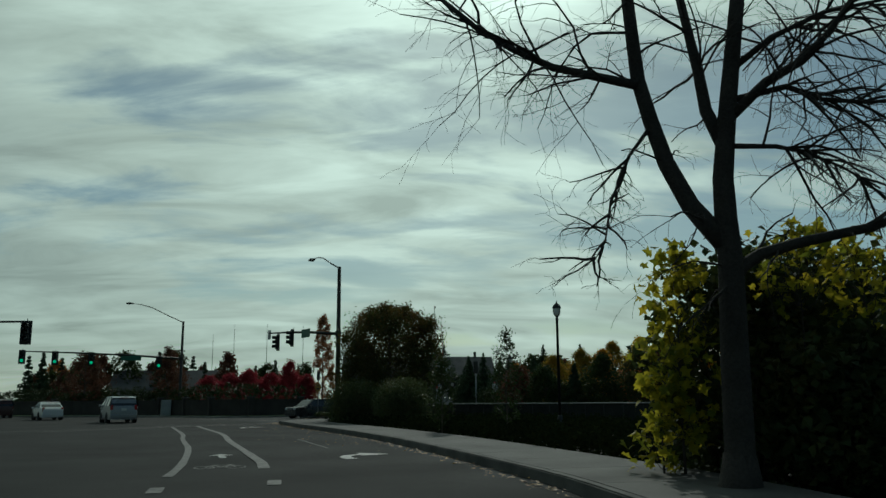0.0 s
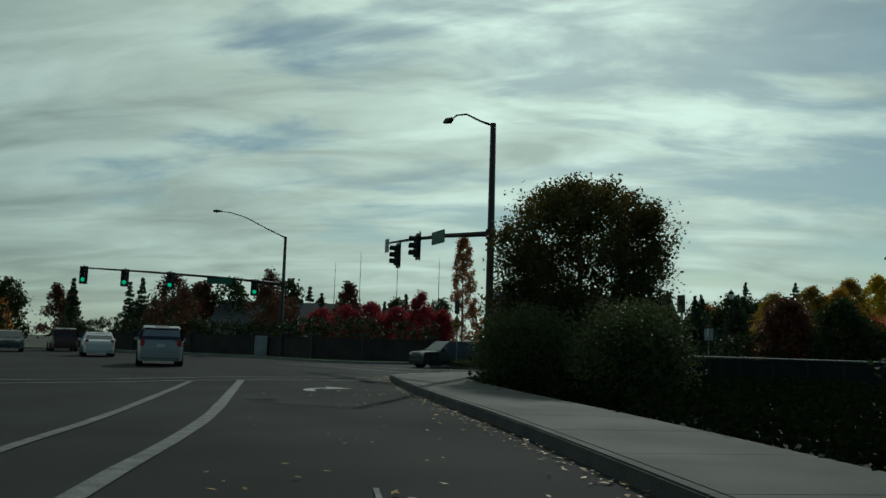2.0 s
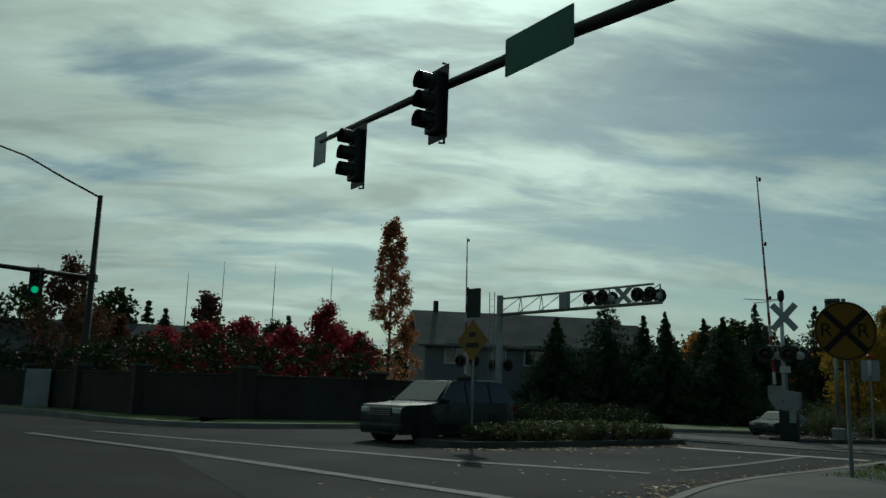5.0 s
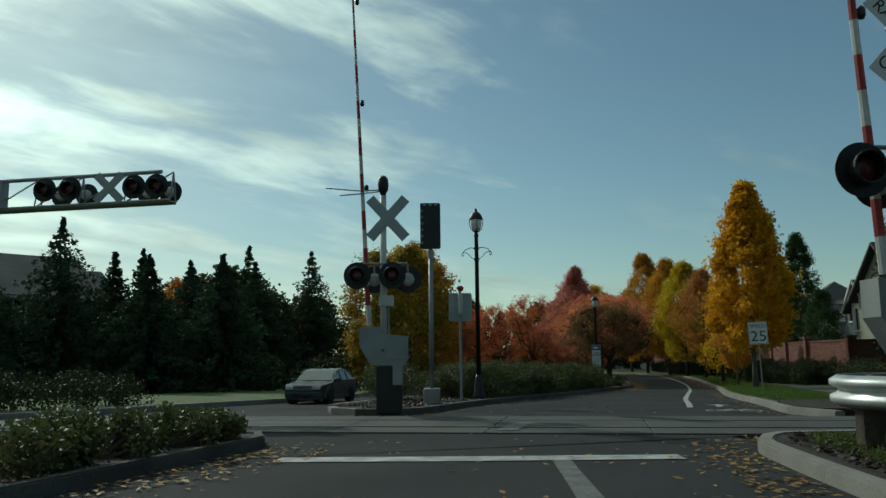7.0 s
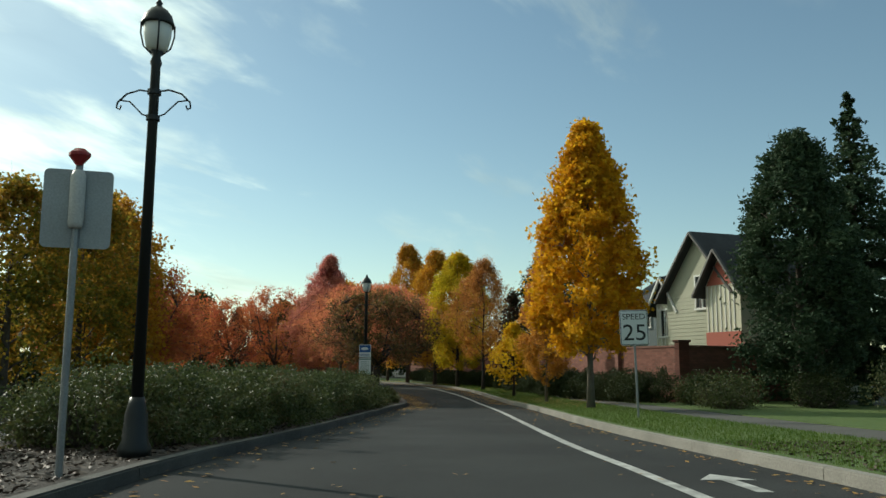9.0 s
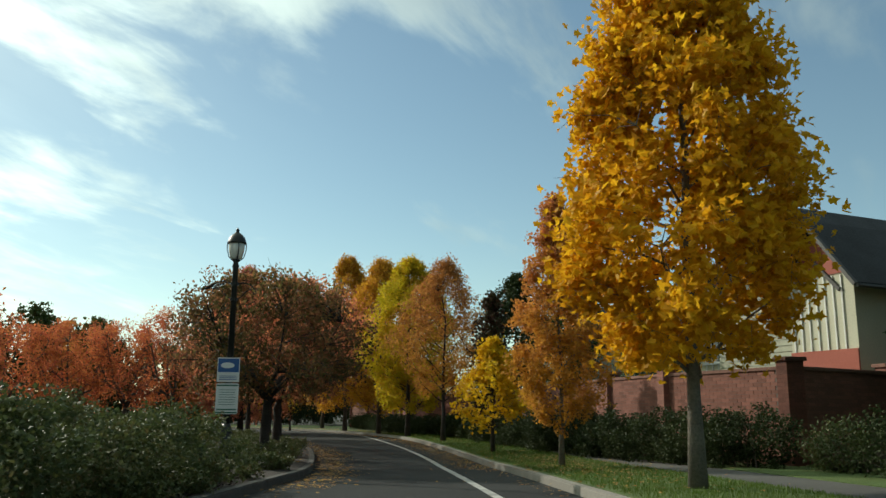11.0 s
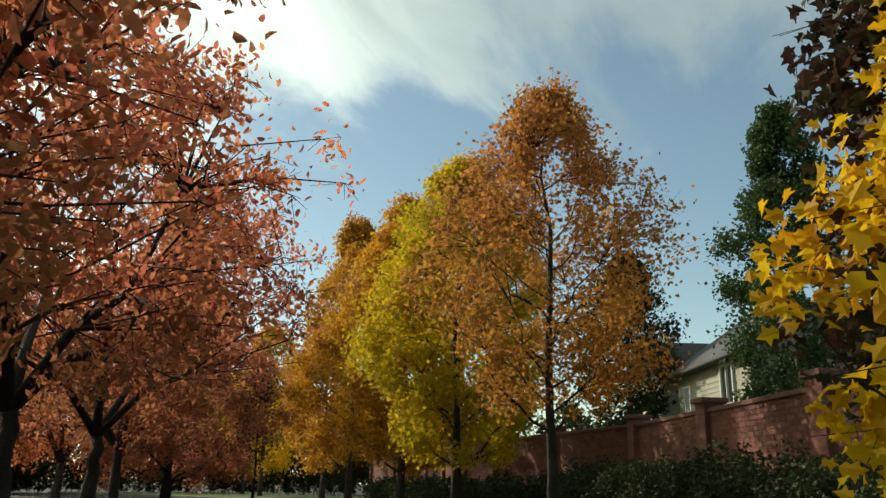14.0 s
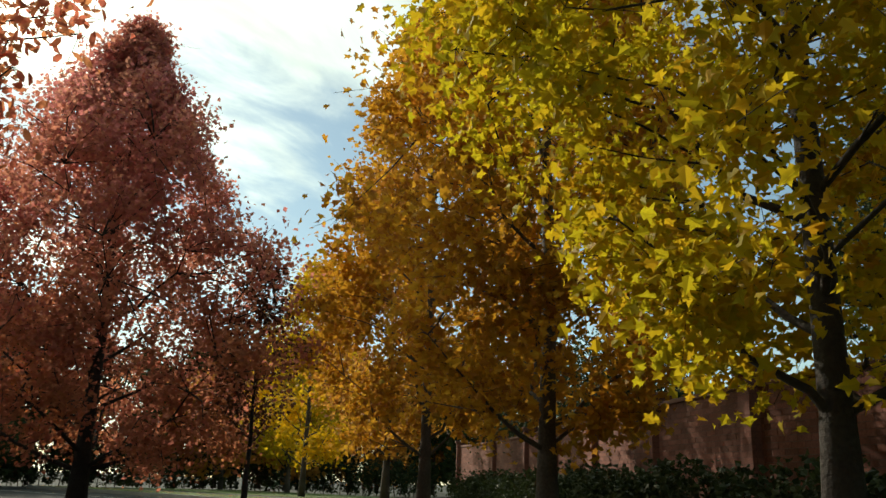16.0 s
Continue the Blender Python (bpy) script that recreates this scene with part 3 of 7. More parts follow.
def build_verges():
    # pavement slabs along the first road
    base = thing("pavement", (0, 0, 0), "grey concrete pavement slabs with leaves on them", "pavement", kind="structure")
    inner, outer = offset(KERB_A, 0.165), offset(KERB_A, 2.35)
    for i in range(0, len(inner) - 2, 2):
        a, b = inner[i:i + 3], outer[i:i + 3]
        a = a[:2] + [(a[1][0] + (a[2][0] - a[1][0]) * 0.985, a[1][1] + (a[2][1] - a[1][1]) * 0.985)]
        b = b[:2] + [(b[1][0] + (b[2][0] - b[1][0]) * 0.985, b[1][1] + (b[2][1] - b[1][1]) * 0.985)]
        part("slab", strip(a, b, 0.19, 0.2), CONCRETE, base)
    # planted corner
    c_in = offset(KERB_CORNER, 0.19)
    setting("corner_pavement", strip(c_in[:28], offset(KERB_CORNER, 2.6)[:28], 0.148, 0.2), CONCRETE, "grey concrete pavement round the corner", "pavement")
    setting("corner_bed", slab(c_in[26:-1] + [(18, 13), (10, 10.5), (6.4, 12.2)], 0.13), SOIL, "bed of bark mulch and patchy grass by the crossing", "planting bed")
    # grass strip, path and verge on the avenue's right
    r = KERB_R
    setting("verge", strip(offset(r, 0.185)[3:], offset(r, 3.1)[3:], 0.15, 0.1), GRASS, "mown green grass strip strewn with yellow leaves", "lawn")
    base = thing("footpath", (0, 0, 0), "pale concrete footpath through the grass", "pavement", kind="structure")
    p_in, p_out = offset(r, 3.1), offset(r, 4.7)
    for i in range(3, len(r) - 2, 2):
        part("slab", strip(p_in[i:i + 3], p_out[i:i + 3], 0.135, 0.1), CONCRETE, base)
    setting("lawn", strip(p_out[3:], offset(r, 13)[3:], 0.15, 0.1), GRASS, "mown lawn between the footpath and the wall", "lawn")
    setting("rock_bed", slab([(18.1, 24.0), (19.3, 25.2), (22.2, 26.9), (25.6, 24.8), (27, 20), (20, 18.5)], 0.17), SOIL, "bed of dark crushed rock beside the rails", "planting bed")
    n = 120
    a, b = offset(resample(list(reversed(KERB_M)), n), 0.185), offset(resample(KERB_ML, n)[::-1], -0.185)
    # the bed swells towards its middle once clear of the rails
    bed = Shape()
    cross = 9
    for i, (p, q) in enumerate(zip(b, a)):
        for k in range(cross):
            f = k / (cross - 1)
            x, y = p[0] + (q[0] - p[0]) * f, p[1] + (q[1] - p[1]) * f
            bed.v.append((x, y, G(x, y) + 0.14 + 0.3 * math.sin(math.pi * f) * min(1.0, i / 60, max(0.0, (n - 31 - i) / 20))))
    bed.f = [(i * cross + k, i * cross + k + 1, (i + 1) * cross + k + 1, (i + 1) * cross + k) for i in range(n - 1) for k in range(cross - 1)]
    setting("median", bed, SOIL, "swelling median strip of bark mulch with fallen leaves", "planting bed", smooth=True)
    # first median, before the rails
    m1 = smooth_line([(0.5, 23.9), (1.2, 22.9), (2.6, 23.2), (5.6, 25.1), (8.0, 26.7), (8.3, 27.3), (7.8, 27.7), (4.9, 26.6), (1.7, 25.3), (0.5, 23.9)], 0.5)
    # the backlit side's shade is painted in here too
    kerb("kerb_island", list(reversed(m1)), -0.001 + 0.16, 0.15, "low kerb round a planted island, darkened for its backlit face", KERB_SHADED)
    setting("island_bed", slab(offset(m1, -0.15)[:-1], 0.13), SOIL, "island bed of bark mulch", "planting bed")
    l = KERB_L
    setting("far_lawn", strip(offset(l, -9), offset(l, -0.185), 0.14, 0.1), GRASS, "grass beyond the opposite kerb", "lawn")


build_verges()


def build_rails():
    d, q = Vector((0.61, -0.792, 0)).normalized(), Vector((0.792, 0.61, 0)).normalized()
    base = thing("railway_crossing", (0, 0, 0), "concrete crossing panels with sunken steel rails", "railway", kind="structure")
    o = Vector((13.2, 25.98, 0))
    for k in range(-7, 8):
        for name, lo, hi in (("panel", -0.66, 0.66), ("panel", 0.84, 1.75), ("panel", -1.75, -0.84)):
            s = Shape()
            c = o + d * (k * 2.4) + q * (lo + hi) / 2
            s.box((c.x, c.y, -0.005), (2.385, hi - lo, 0.07), pose(0, 0, 0, 0, 0, math.degrees(math.atan2(d.y, d.x))), 0.012)
            part(name, s, CONCRETE_OLD, base)
    for w in (-0.7175, 0.7175):
        a, b = o + d * -70 + q * w, o + d * 70 + q * w
        s = Shape()
        for u0, u1, z in ((-0.036, 0.036, 0.035), (-0.01, 0.01, 0.0)):
            p = [a + q * u0, a + q * u1, b + q * u1, b + q * u0]
            s.add([(v.x, v.y, z) for v in p] + [(v.x, v.y, -0.1) for v in p], [(0, 1, 2, 3), (0, 4, 5, 1), (2, 6, 7, 3), (1, 5, 6, 2), (3, 7, 4, 0)])
        part("rail", s, STEEL, base, "worn steel rail")


CONCRETE_OLD = mat("crossing_concrete", (0.075, 0.074, 0.07), 0.9, var=0.35, scale=3, bump=0.3, fine=40)
STEEL = mat("rail_steel", (0.11, 0.10, 0.09), 0.4, metal=0.8, var=0.4, scale=6)
build_rails()


# ---- road markings ----
def marking(name, line, width, label, h=0.014, rag=0.0, seed=3, material=None):
    rng = random.Random(seed)
    a = [(x + rng.uniform(-rag, rag), y + rng.uniform(-rag, rag)) for x, y in offset(line, -width / 2)]
    b = [(x + rng.uniform(-rag, rag), y + rng.uniform(-rag, rag)) for x, y in offset(line, width / 2)]
    return setting(name, strip(a, b, h), material or PAINT, label, "road marking")


def flat_poly(name, polys, place, turn, label, h=0.014):
    s = Shape()
    m = pose(place[0], place[1], 0, 0, 0, turn)
    for poly in polys:
        vs = [m @ Vector((x, y, 0)) for x, y in poly]
        s.add([(v.x, v.y, G(v.x, v.y) + h) for v in vs], [tuple(range(len(vs)))])
    return setting(name, s, PAINT, label, "road marking")


def ring(cx, cy, r, w, n=20):
    out = []
    for k in range(n):
        a, b = 2 * math.pi * k / n, 2 * math.pi * (k + 1) / n
        out.append([(cx + r * math.cos(a), cy + r * math.sin(a)), (cx + r * math.cos(b), cy + r * math.sin(b)), (cx + (r - w) * math.cos(b), cy + (r - w) * math.sin(b)), (cx + (r - w) * math.cos(a), cy + (r - w) * math.sin(a))])
    return out


def bar(x0, y0, x1, y1, w):
    d = math.hypot(x1 - x0, y1 - y0)
    ux, uy = (y1 - y0) / d * w / 2, -(x1 - x0) / d * w / 2
    return [(x0 - ux, y0 - uy), (x0 + ux, y0 + uy), (x1 + ux, y1 + uy), (x1 - ux, y1 - uy)]


def bike(place, turn, size=1.0):
    polys = ring(-0.45, 0, 0.34, 0.07) + ring(0.52, 0, 0.34, 0.07)
    polys += [bar(-0.45, 0, -0.15, 0.5, 0.07), bar(-0.15, 0.5, 0.36, 0.5, 0.07), bar(0.36, 0.5, 0.05, 0, 0.07), bar(0.05, 0, -0.15, 0.5, 0.07), bar(0.05, 0, -0.45, 0, 0.07), bar(0.52, 0, 0.36, 0.62, 0.07), bar(0.28, 0.66, 0.52, 0.66, 0.07), bar(-0.3, 0.58, -0.02, 0.58, 0.07)]
    return flat_poly("bicycle_symbol", [[(x * size, y * size * 1.7) for x, y in p] for p in polys], place, turn, "worn white bicycle symbol painted in the cycle lane")


def straight_arrow(place, turn):
    return flat_poly("lane_arrow", [[(-0.08, -0.7), (0.08, -0.7), (0.08, 0.25), (-0.08, 0.25)], [(-0.3, 0.25), (0.3, 0.25), (0, 0.8)]], place, turn, "white straight arrow painted on the asphalt")


def turn_arrow(place, turn):
    arc = [(0.62 - 0.72 * math.cos(a), 0.1 + 1.05 * math.sin(a)) for a in np.linspace(-0.55, 1.25, 10)]
    polys = []
    for (x0, y0), (x1, y1), k in zip(arc, arc[1:], range(9)):
        w0, w1 = 0.30 - 0.012 * k, 0.30 - 0.012 * (k + 1)
        polys.append(bar(x0, y0, x1, y1, (w0 + w1) / 2))
    polys.append([(0.35, 0.65), (1.05, 1.0), (0.35, 1.75)])
    return flat_poly("turn_arrow", polys, place, turn, "white right-turn arrow painted on the asphalt")


LINE_L = smooth_line([(2.64, -29.2), (2.2, -26), (1.05, -20), (-0.4, -14), (-1.45, -9.2), (-2.95, -3.5), (-4.4, 1.8)])
LINE_R = smooth_line([(4.1, -27.6), (3.85, -26), (2.6, -20.5), (1.42, -15.4), (0.75, -12.0), (-0.05, -8.5), (-1.6, -3.0), (-3.4, 3.3)])
marking("lane_line", LINE_L, 0.17, "worn white lane line of the cycle lane", rag=0.012, material=PAINT_WORN)
marking("lane_line", LINE_R, 0.22, "worn grey lane line of the cycle lane", rag=0.012, material=PAINT_WORN)
marking("crosswalk_line", resample([(-9.0, -4.0), (-5.7, 0.15), (-4.8, 1.85), (-3.44, 3.5), (0.58, 6.35)], 30), 0.24, "white crosswalk line across the road", rag=0.01, material=PAINT_WORN)
marking("crosswalk_line", resample([(-11, -3.5), (-6.6, 1.45), (-4.34, 5.4), (-0.3, 8.4)], 30), 0.24, "white crosswalk line across the road", rag=0.01, material=PAINT_WORN)
marking("lane_line", [(4.95, -20.5), (4.3, -17.6), (3.63, -14.6)], 0.05, "thin pale seam line along the lane", material=PAINT_WORN)
marking("lane_line", [(4.66, -30.9), (4.58, -30.1)], 0.22, "short worn lane dash before the turn lane", material=PAINT_WORN)
marking("lane_line", [(3.08, -31.9), (2.95, -31.1)], 0.22, "short worn lane dash before the turn lane", material=PAINT_WORN)
turn_arrow((5.7, -24.7), 8)
turn_arrow((-0.25, -0.6), 12)
straight_arrow((2.6, -23.6), 12)
bike((3.16, -27.15), 10, 0.62).data.materials[0] = PAINT_WORN
marking("crosswalk_line", resample([(-7.2, 25.6), (-3.8, 23.0), (-0.7, 20.8), (1.0, 19.4), (4.0, 17.9)], 24), 0.28, "white crosswalk line across the avenue", rag=0.01, material=PAINT_WORN)
marking("crosswalk_line", resample([(-8.2, 24.2), (-4.0, 20.0), (-1.4, 17.0), (1.9, 13.2)], 24), 0.28, "white crosswalk line across the avenue", rag=0.01, material=PAINT_WORN)
marking("stop_line", [(7.35, 25.3), (8.9, 23.75), (10.5, 22.25)], 0.42, "white stop line before the rails", rag=0.01)
marking("lane_line", smooth_line([(4.7, 18.5), (6.6, 20.2), (9.0, 22.6), (9.4, 23.0)]), 0.2, "white lane line leading to the stop line", rag=0.01, material=PAINT_WORN)
marking("lane_line", [(11.5, 25.8), (12.4, 26.4), (13.75, 27.28)], 0.3, "short worn line across the rails", h=0.042, material=PAINT_WORN)
marking("edge_line", EDGE, 0.15, "white edge line of the cycle lane", rag=0.006)
bike((19.5, 26.6), -62, 0.72)
straight_arrow((21.8, 28.25), -58)

# ---- street furniture ----
def street_lamp(place, height, label, arms=True, name="street_lamp"):
    """An ornamental post with a lantern: a glass bowl in a ribbed cage under a domed cap."""
    ob = thing(name, place, label, "street lamp", "ornamental street lamps")
    k = height / 5.6
    part("base", Shape().lathe((0, 0, 0), [(0.19, 0), (0.19, 0.12), (0.15, 0.2), (0.13, 0.5), (0.10, 0.62), (0.085, 0.7)], 14), BLACK_METAL, ob, smooth=True)
    part("post", Shape().lathe((0, 0, 0.68), [(0.072, 0), (0.058, height - 1.55), (0.075, height - 1.5), (0.05, height - 1.42), (0.085, height - 1.36), (0.05, height - 1.3)], 12), BLACK_METAL, ob, smooth=True)
    zl = height - 0.68
    part("globe", Shape().lathe((0, 0, zl), [(0.07, 0), (0.13, 0.05), (0.165, 0.2), (0.17, 0.34), (0.16, 0.36)], 14), LAMP_GLASS, ob, "frosted glass bowl", smooth=True)
    cap = part("cap", Shape().lathe((0, 0, zl + 0.35), [(0.205, 0), (0.20, 0.03), (0.17, 0.12), (0.11, 0.2), (0.05, 0.24), (0.03, 0.27), (0.045, 0.29), (0.02, 0.33), (0.004, 0.36)], 14), BLACK_METAL, ob, smooth=True)
    for i in range(4):
        a = i * math.pi / 2 + 0.4
        c, s = math.cos(a), math.sin(a)
        part("cage_rib", Shape().tube([(c * 0.06, s * 0.06, zl - 0.03), (c * 0.16, s * 0.16, zl + 0.06), (c * 0.2, s * 0.2, zl + 0.22), (c * 0.2, s * 0.2, zl + 0.37)], 0.011, 5), BLACK_METAL, ob)
    if arms:
        za = height - 1.2
        for sgn in (1, -1):
            s = Shape()
            s.tube([(0, 0, za), (sgn * 0.18, 0, za + 0.03), (sgn * 0.34, 0, za - 0.02), (sgn * 0.45, 0, za - 0.13), (sgn * 0.46, 0, za - 0.2), (sgn * 0.42, 0, za - 0.22), (sgn * 0.40, 0, za - 0.17)], 0.012, 5)
            s.tube([(0, 0, za - 0.33), (sgn * 0.14, 0, za - 0.28), (sgn * 0.3, 0, za - 0.12), (sgn * 0.43, 0, za - 0.1)], 0.010, 5)
            part("scroll_bracket", s, BLACK_METAL, ob, "curled wrought-iron bracket")
        for z in (za, za - 0.33):
            part("collar", Shape().lathe((0, 0, z - 0.03), [(0.085, 0), (0.085, 0.06)], 10), BLACK_METAL, ob)
    return ob


LAMP_GLASS = mat("frosted_glass", (0.75, 0.74, 0.68), 0.35, var=0.06, bump=0, spec=0.5)
RED_LENS = mat("red_lens", (0.08, 0.012, 0.012), 0.25, var=0.1, bump=0)
GREEN_LENS = mat("green_lens", (0.02, 0.35, 0.16), 0.3, var=0.1, bump=0, emit=(0.05, 1.0, 0.45, 0.9))
DARK_LENS = mat("dark_lens", (0.02, 0.02, 0.018), 0.25, var=0.1, bump=0)
SIGN_YELLOW = mat("yellow_sign_sheet", (0.26, 0.135, 0.012), 0.5, var=0.08, bump=0)
SIGN_WHITE = mat("white_sign_sheet", (0.68, 0.69, 0.67), 0.5, var=0.06, bump=0)
SIGN_BLUE = mat("blue_sign_sheet", (0.03, 0.10, 0.28), 0.5, var=0.08, bump=0)
SIGN_BLACK = mat("black_sign_print", (0.012, 0.012, 0.012), 0.5, var=0.1, bump=0)
SIGN_GREEN = mat("green_sign_sheet", (0.02, 0.12, 0.07), 0.5, var=0.1, bump=0)
SIGN_BACK = mat("aluminium_sign_back", (0.33, 0.35, 0.35), 0.5, metal=0.5, var=0.15, bump=0)

lamp_1 = street_lamp((19.54, 34.56, G(19.5, 34.5) + 0.12), 5.62, "black ornamental lamp post with scroll brackets on the median")
lamp_1.rotation_euler.z = radians(-60)
lamp_2 = street_lamp((39.5, 45.6, G(39.5, 45.6) + 0.36), 4.8, "black ornamental lamp post with a notice board on the median")
lamp_2.rotation_euler.z = radians(-60)
street_lamp((14.5, -7.7, -0.05), 5.75, "black ornamental lamp post beyond the pavement", arms=False)


def plate(w, h, t=0.004, r=0.03, n=5):
    """An upright plate with rounded corners, facing -y, centred on the origin."""
    pts = []
    for cx, cz, a0 in ((w / 2 - r, h / 2 - r, 0), (-w / 2 + r, h / 2 - r, 90), (-w / 2 + r, -h / 2 + r, 180), (w / 2 - r, -h / 2 + r, 270)):
        for k in range(n):
            a = radians(a0 + 90 * k / (n - 1))
            pts.append((cx + r * math.cos(a), cz + r * math.sin(a)))
    return Shape().prism(pts, 0, t, Matrix.Rotation(radians(90), 4, "X"))


def text_mesh(body, size, width=None):
    cu = bpy.data.curves.new("lettering", "FONT")
    cu.body, cu.size, cu.align_x, cu.align_y, cu.extrude = body, size, "CENTER", "CENTER", 0.001
    ob = new("lettering", cu)
    me = bpy.data.meshes.new_from_object(ob.evaluated_get(bpy.context.evaluated_depsgraph_get()))
    bpy.data.objects.remove(ob)
    bpy.data.curves.remove(cu)
    xs = [v.co.x for v in me.vertices]
    k = width / (max(xs) - min(xs)) if width else 1.0
    mid = (max(xs) + min(xs)) / 2
    for v in me.vertices:
        v.co = Vector(((v.co.x - mid) * k, v.co.z, v.co.y))
    return me


def letters(body, size, width, parent, at, material, label, tilt=0.0):
    ob = part("lettering", text_mesh(body, size, width), material, parent, label)
    ob.matrix_local = Matrix.Translation(at) @ Matrix.Rotation(radians(tilt), 4, "Y")
    return ob


def speed_sign():
    place = (32.7, 32.62, G(32.7, 32.6) + 0.1)
    ob = thing("speed_sign", place, "white speed limit sign on a thin steel post in the grass", "road sign", turn=-58, lean=-1.5)
    part("post", Shape().box((0, 0.02, 1.1), (0.05, 0.03, 2.3), None, 0.006), GALV, ob)
    zc = 2.22
    sh = part("sign_plate", plate(0.70, 0.86, r=0.05), SIGN_WHITE, ob, "white sign plate")
    sh.location = (0, -0.005, zc)
    bd = Shape()
    for a in ((-0.33, 0.0, 0.014, 0.80), (0.33, 0.0, 0.014, 0.80), (0, 0.41, 0.66, 0.014), (0, -0.41, 0.66, 0.014)):
        bd.box((a[0], 0, a[1]), (a[2], 0.003, a[3]))
    part("border", bd, SIGN_BLACK, ob, "black border").location = (0, -0.0115, zc)
    letters("SPEED", 0.2, 0.56, ob, (0, -0.012, zc + 0.26), SIGN_BLACK, "black letters")
    letters("25", 0.56, 0.55, ob, (0, -0.012, zc - 0.14), SIGN_BLACK, "black numerals")


speed_sign()


def railroad_disc():
    ob = thing("railroad_warning_sign", (6.65, 16.54, 0.12), "round yellow railroad warning sign with a black cross", "road sign", turn=-14)
    part("post", Shape().box((0, 0.03, 1.35), (0.06, 0.04, 2.75), None, 0.008), GALV, ob)
    zc = 2.22
    m = Matrix.Rotation(radians(90), 4, "X")
    d = part("disc", Shape().lathe((0, 0, 0), [(0.457, 0), (0.457, 0.005)], 40, m), SIGN_YELLOW, ob, "yellow disc")
    d.location = (0, 0, zc)
    s = Shape()
    for a in (45, -45):
        s.box((0, 0, 0), (0.84, 0.003, 0.09), Matrix.Rotation(radians(a), 4, "Y"))
    part("cross", s, SIGN_BLACK, ob, "black diagonal cross").location = (0, -0.008, zc)
    s = Shape()
    for k in range(40):
        a, b = 2 * math.pi * k / 40, 2 * math.pi * (k + 1) / 40
        s.add([(r * math.cos(q), 0, r * math.sin(q)) for r, q in ((0.445, a), (0.445, b), (0.425, b), (0.425, a))], [(0, 1, 2, 3)])
    part("border", s, SIGN_BLACK, ob).location = (0, -0.0065, zc)
    letters("R", 0.3, 0.17, ob, (-0.27, -0.008, zc), SIGN_BLACK, "black letter")
    letters("R", 0.3, 0.17, ob, (0.27, -0.008, zc), SIGN_BLACK, "black letter")


railroad_disc()


def flasher(ob, at, turn, dia=0.56):
    """A railway flasher: a round black background with a hooded red lens and a housing behind."""
    m = Matrix.Translation(at) @ Matrix.Rotation(radians(turn), 4, "Z") @ Matrix.Rotation(radians(90), 4, "X")
    b = part("flasher_background", Shape().lathe((0, 0, 0), [(dia / 2, -0.006), (dia / 2, 0.006)], 28, m), BLACK_METAL, ob, "round black background")
    part("hood", Shape().lathe((0, 0, 0), [(0.155, 0.005), (0.17, 0.16), (0.165, 0.17), (0.148, 0.16), (0.14, 0.02)], 18, m), BLACK_METAL, b)
    part("lens", Shape().lathe((0, 0, 0), [(0.14, 0.008), (0.135, 0.03), (0.09, 0.05), (0.02, 0.058)], 18, m), RED_LENS, b, "dark red lens", smooth=True)
    part("housing", Shape().lathe((0, 0, 0), [(0.06, -0.17), (0.11, -0.15), (0.14, -0.03), (0.14, -0.006)], 16, m), WHITE_METAL, b, "grey lamp housing", smooth=True)
    return b


def gate_boom(ob, foot, tip, n=9, r=0.055):
    a, b = Vector(foot), Vector(tip)
    for k in range(n * 2):
        p, q = a.lerp(b, k / (2 * n)), a.lerp(b, (k + 0.995) / (2 * n))
        w0, w1 = r * (1 - 0.6 * k / (2 * n)), r * (1 - 0.6 * (k + 1) / (2 * n))
        part("boom_stripe", Shape().tube([p, q], [w0, w1], 8), RED_METAL if k % 2 else WHITE_METAL, ob)
    for f in (0.98, 0.66, 0.4):
        p = a.lerp(b, f)
        part("boom_lamp", Shape().lathe((p.x + 0.09, p.y, p.z), [(0.03, -0.06), (0.045, -0.03), (0.045, 0.05), (0.02, 0.08)], 8), BLACK_METAL, ob, smooth=True)


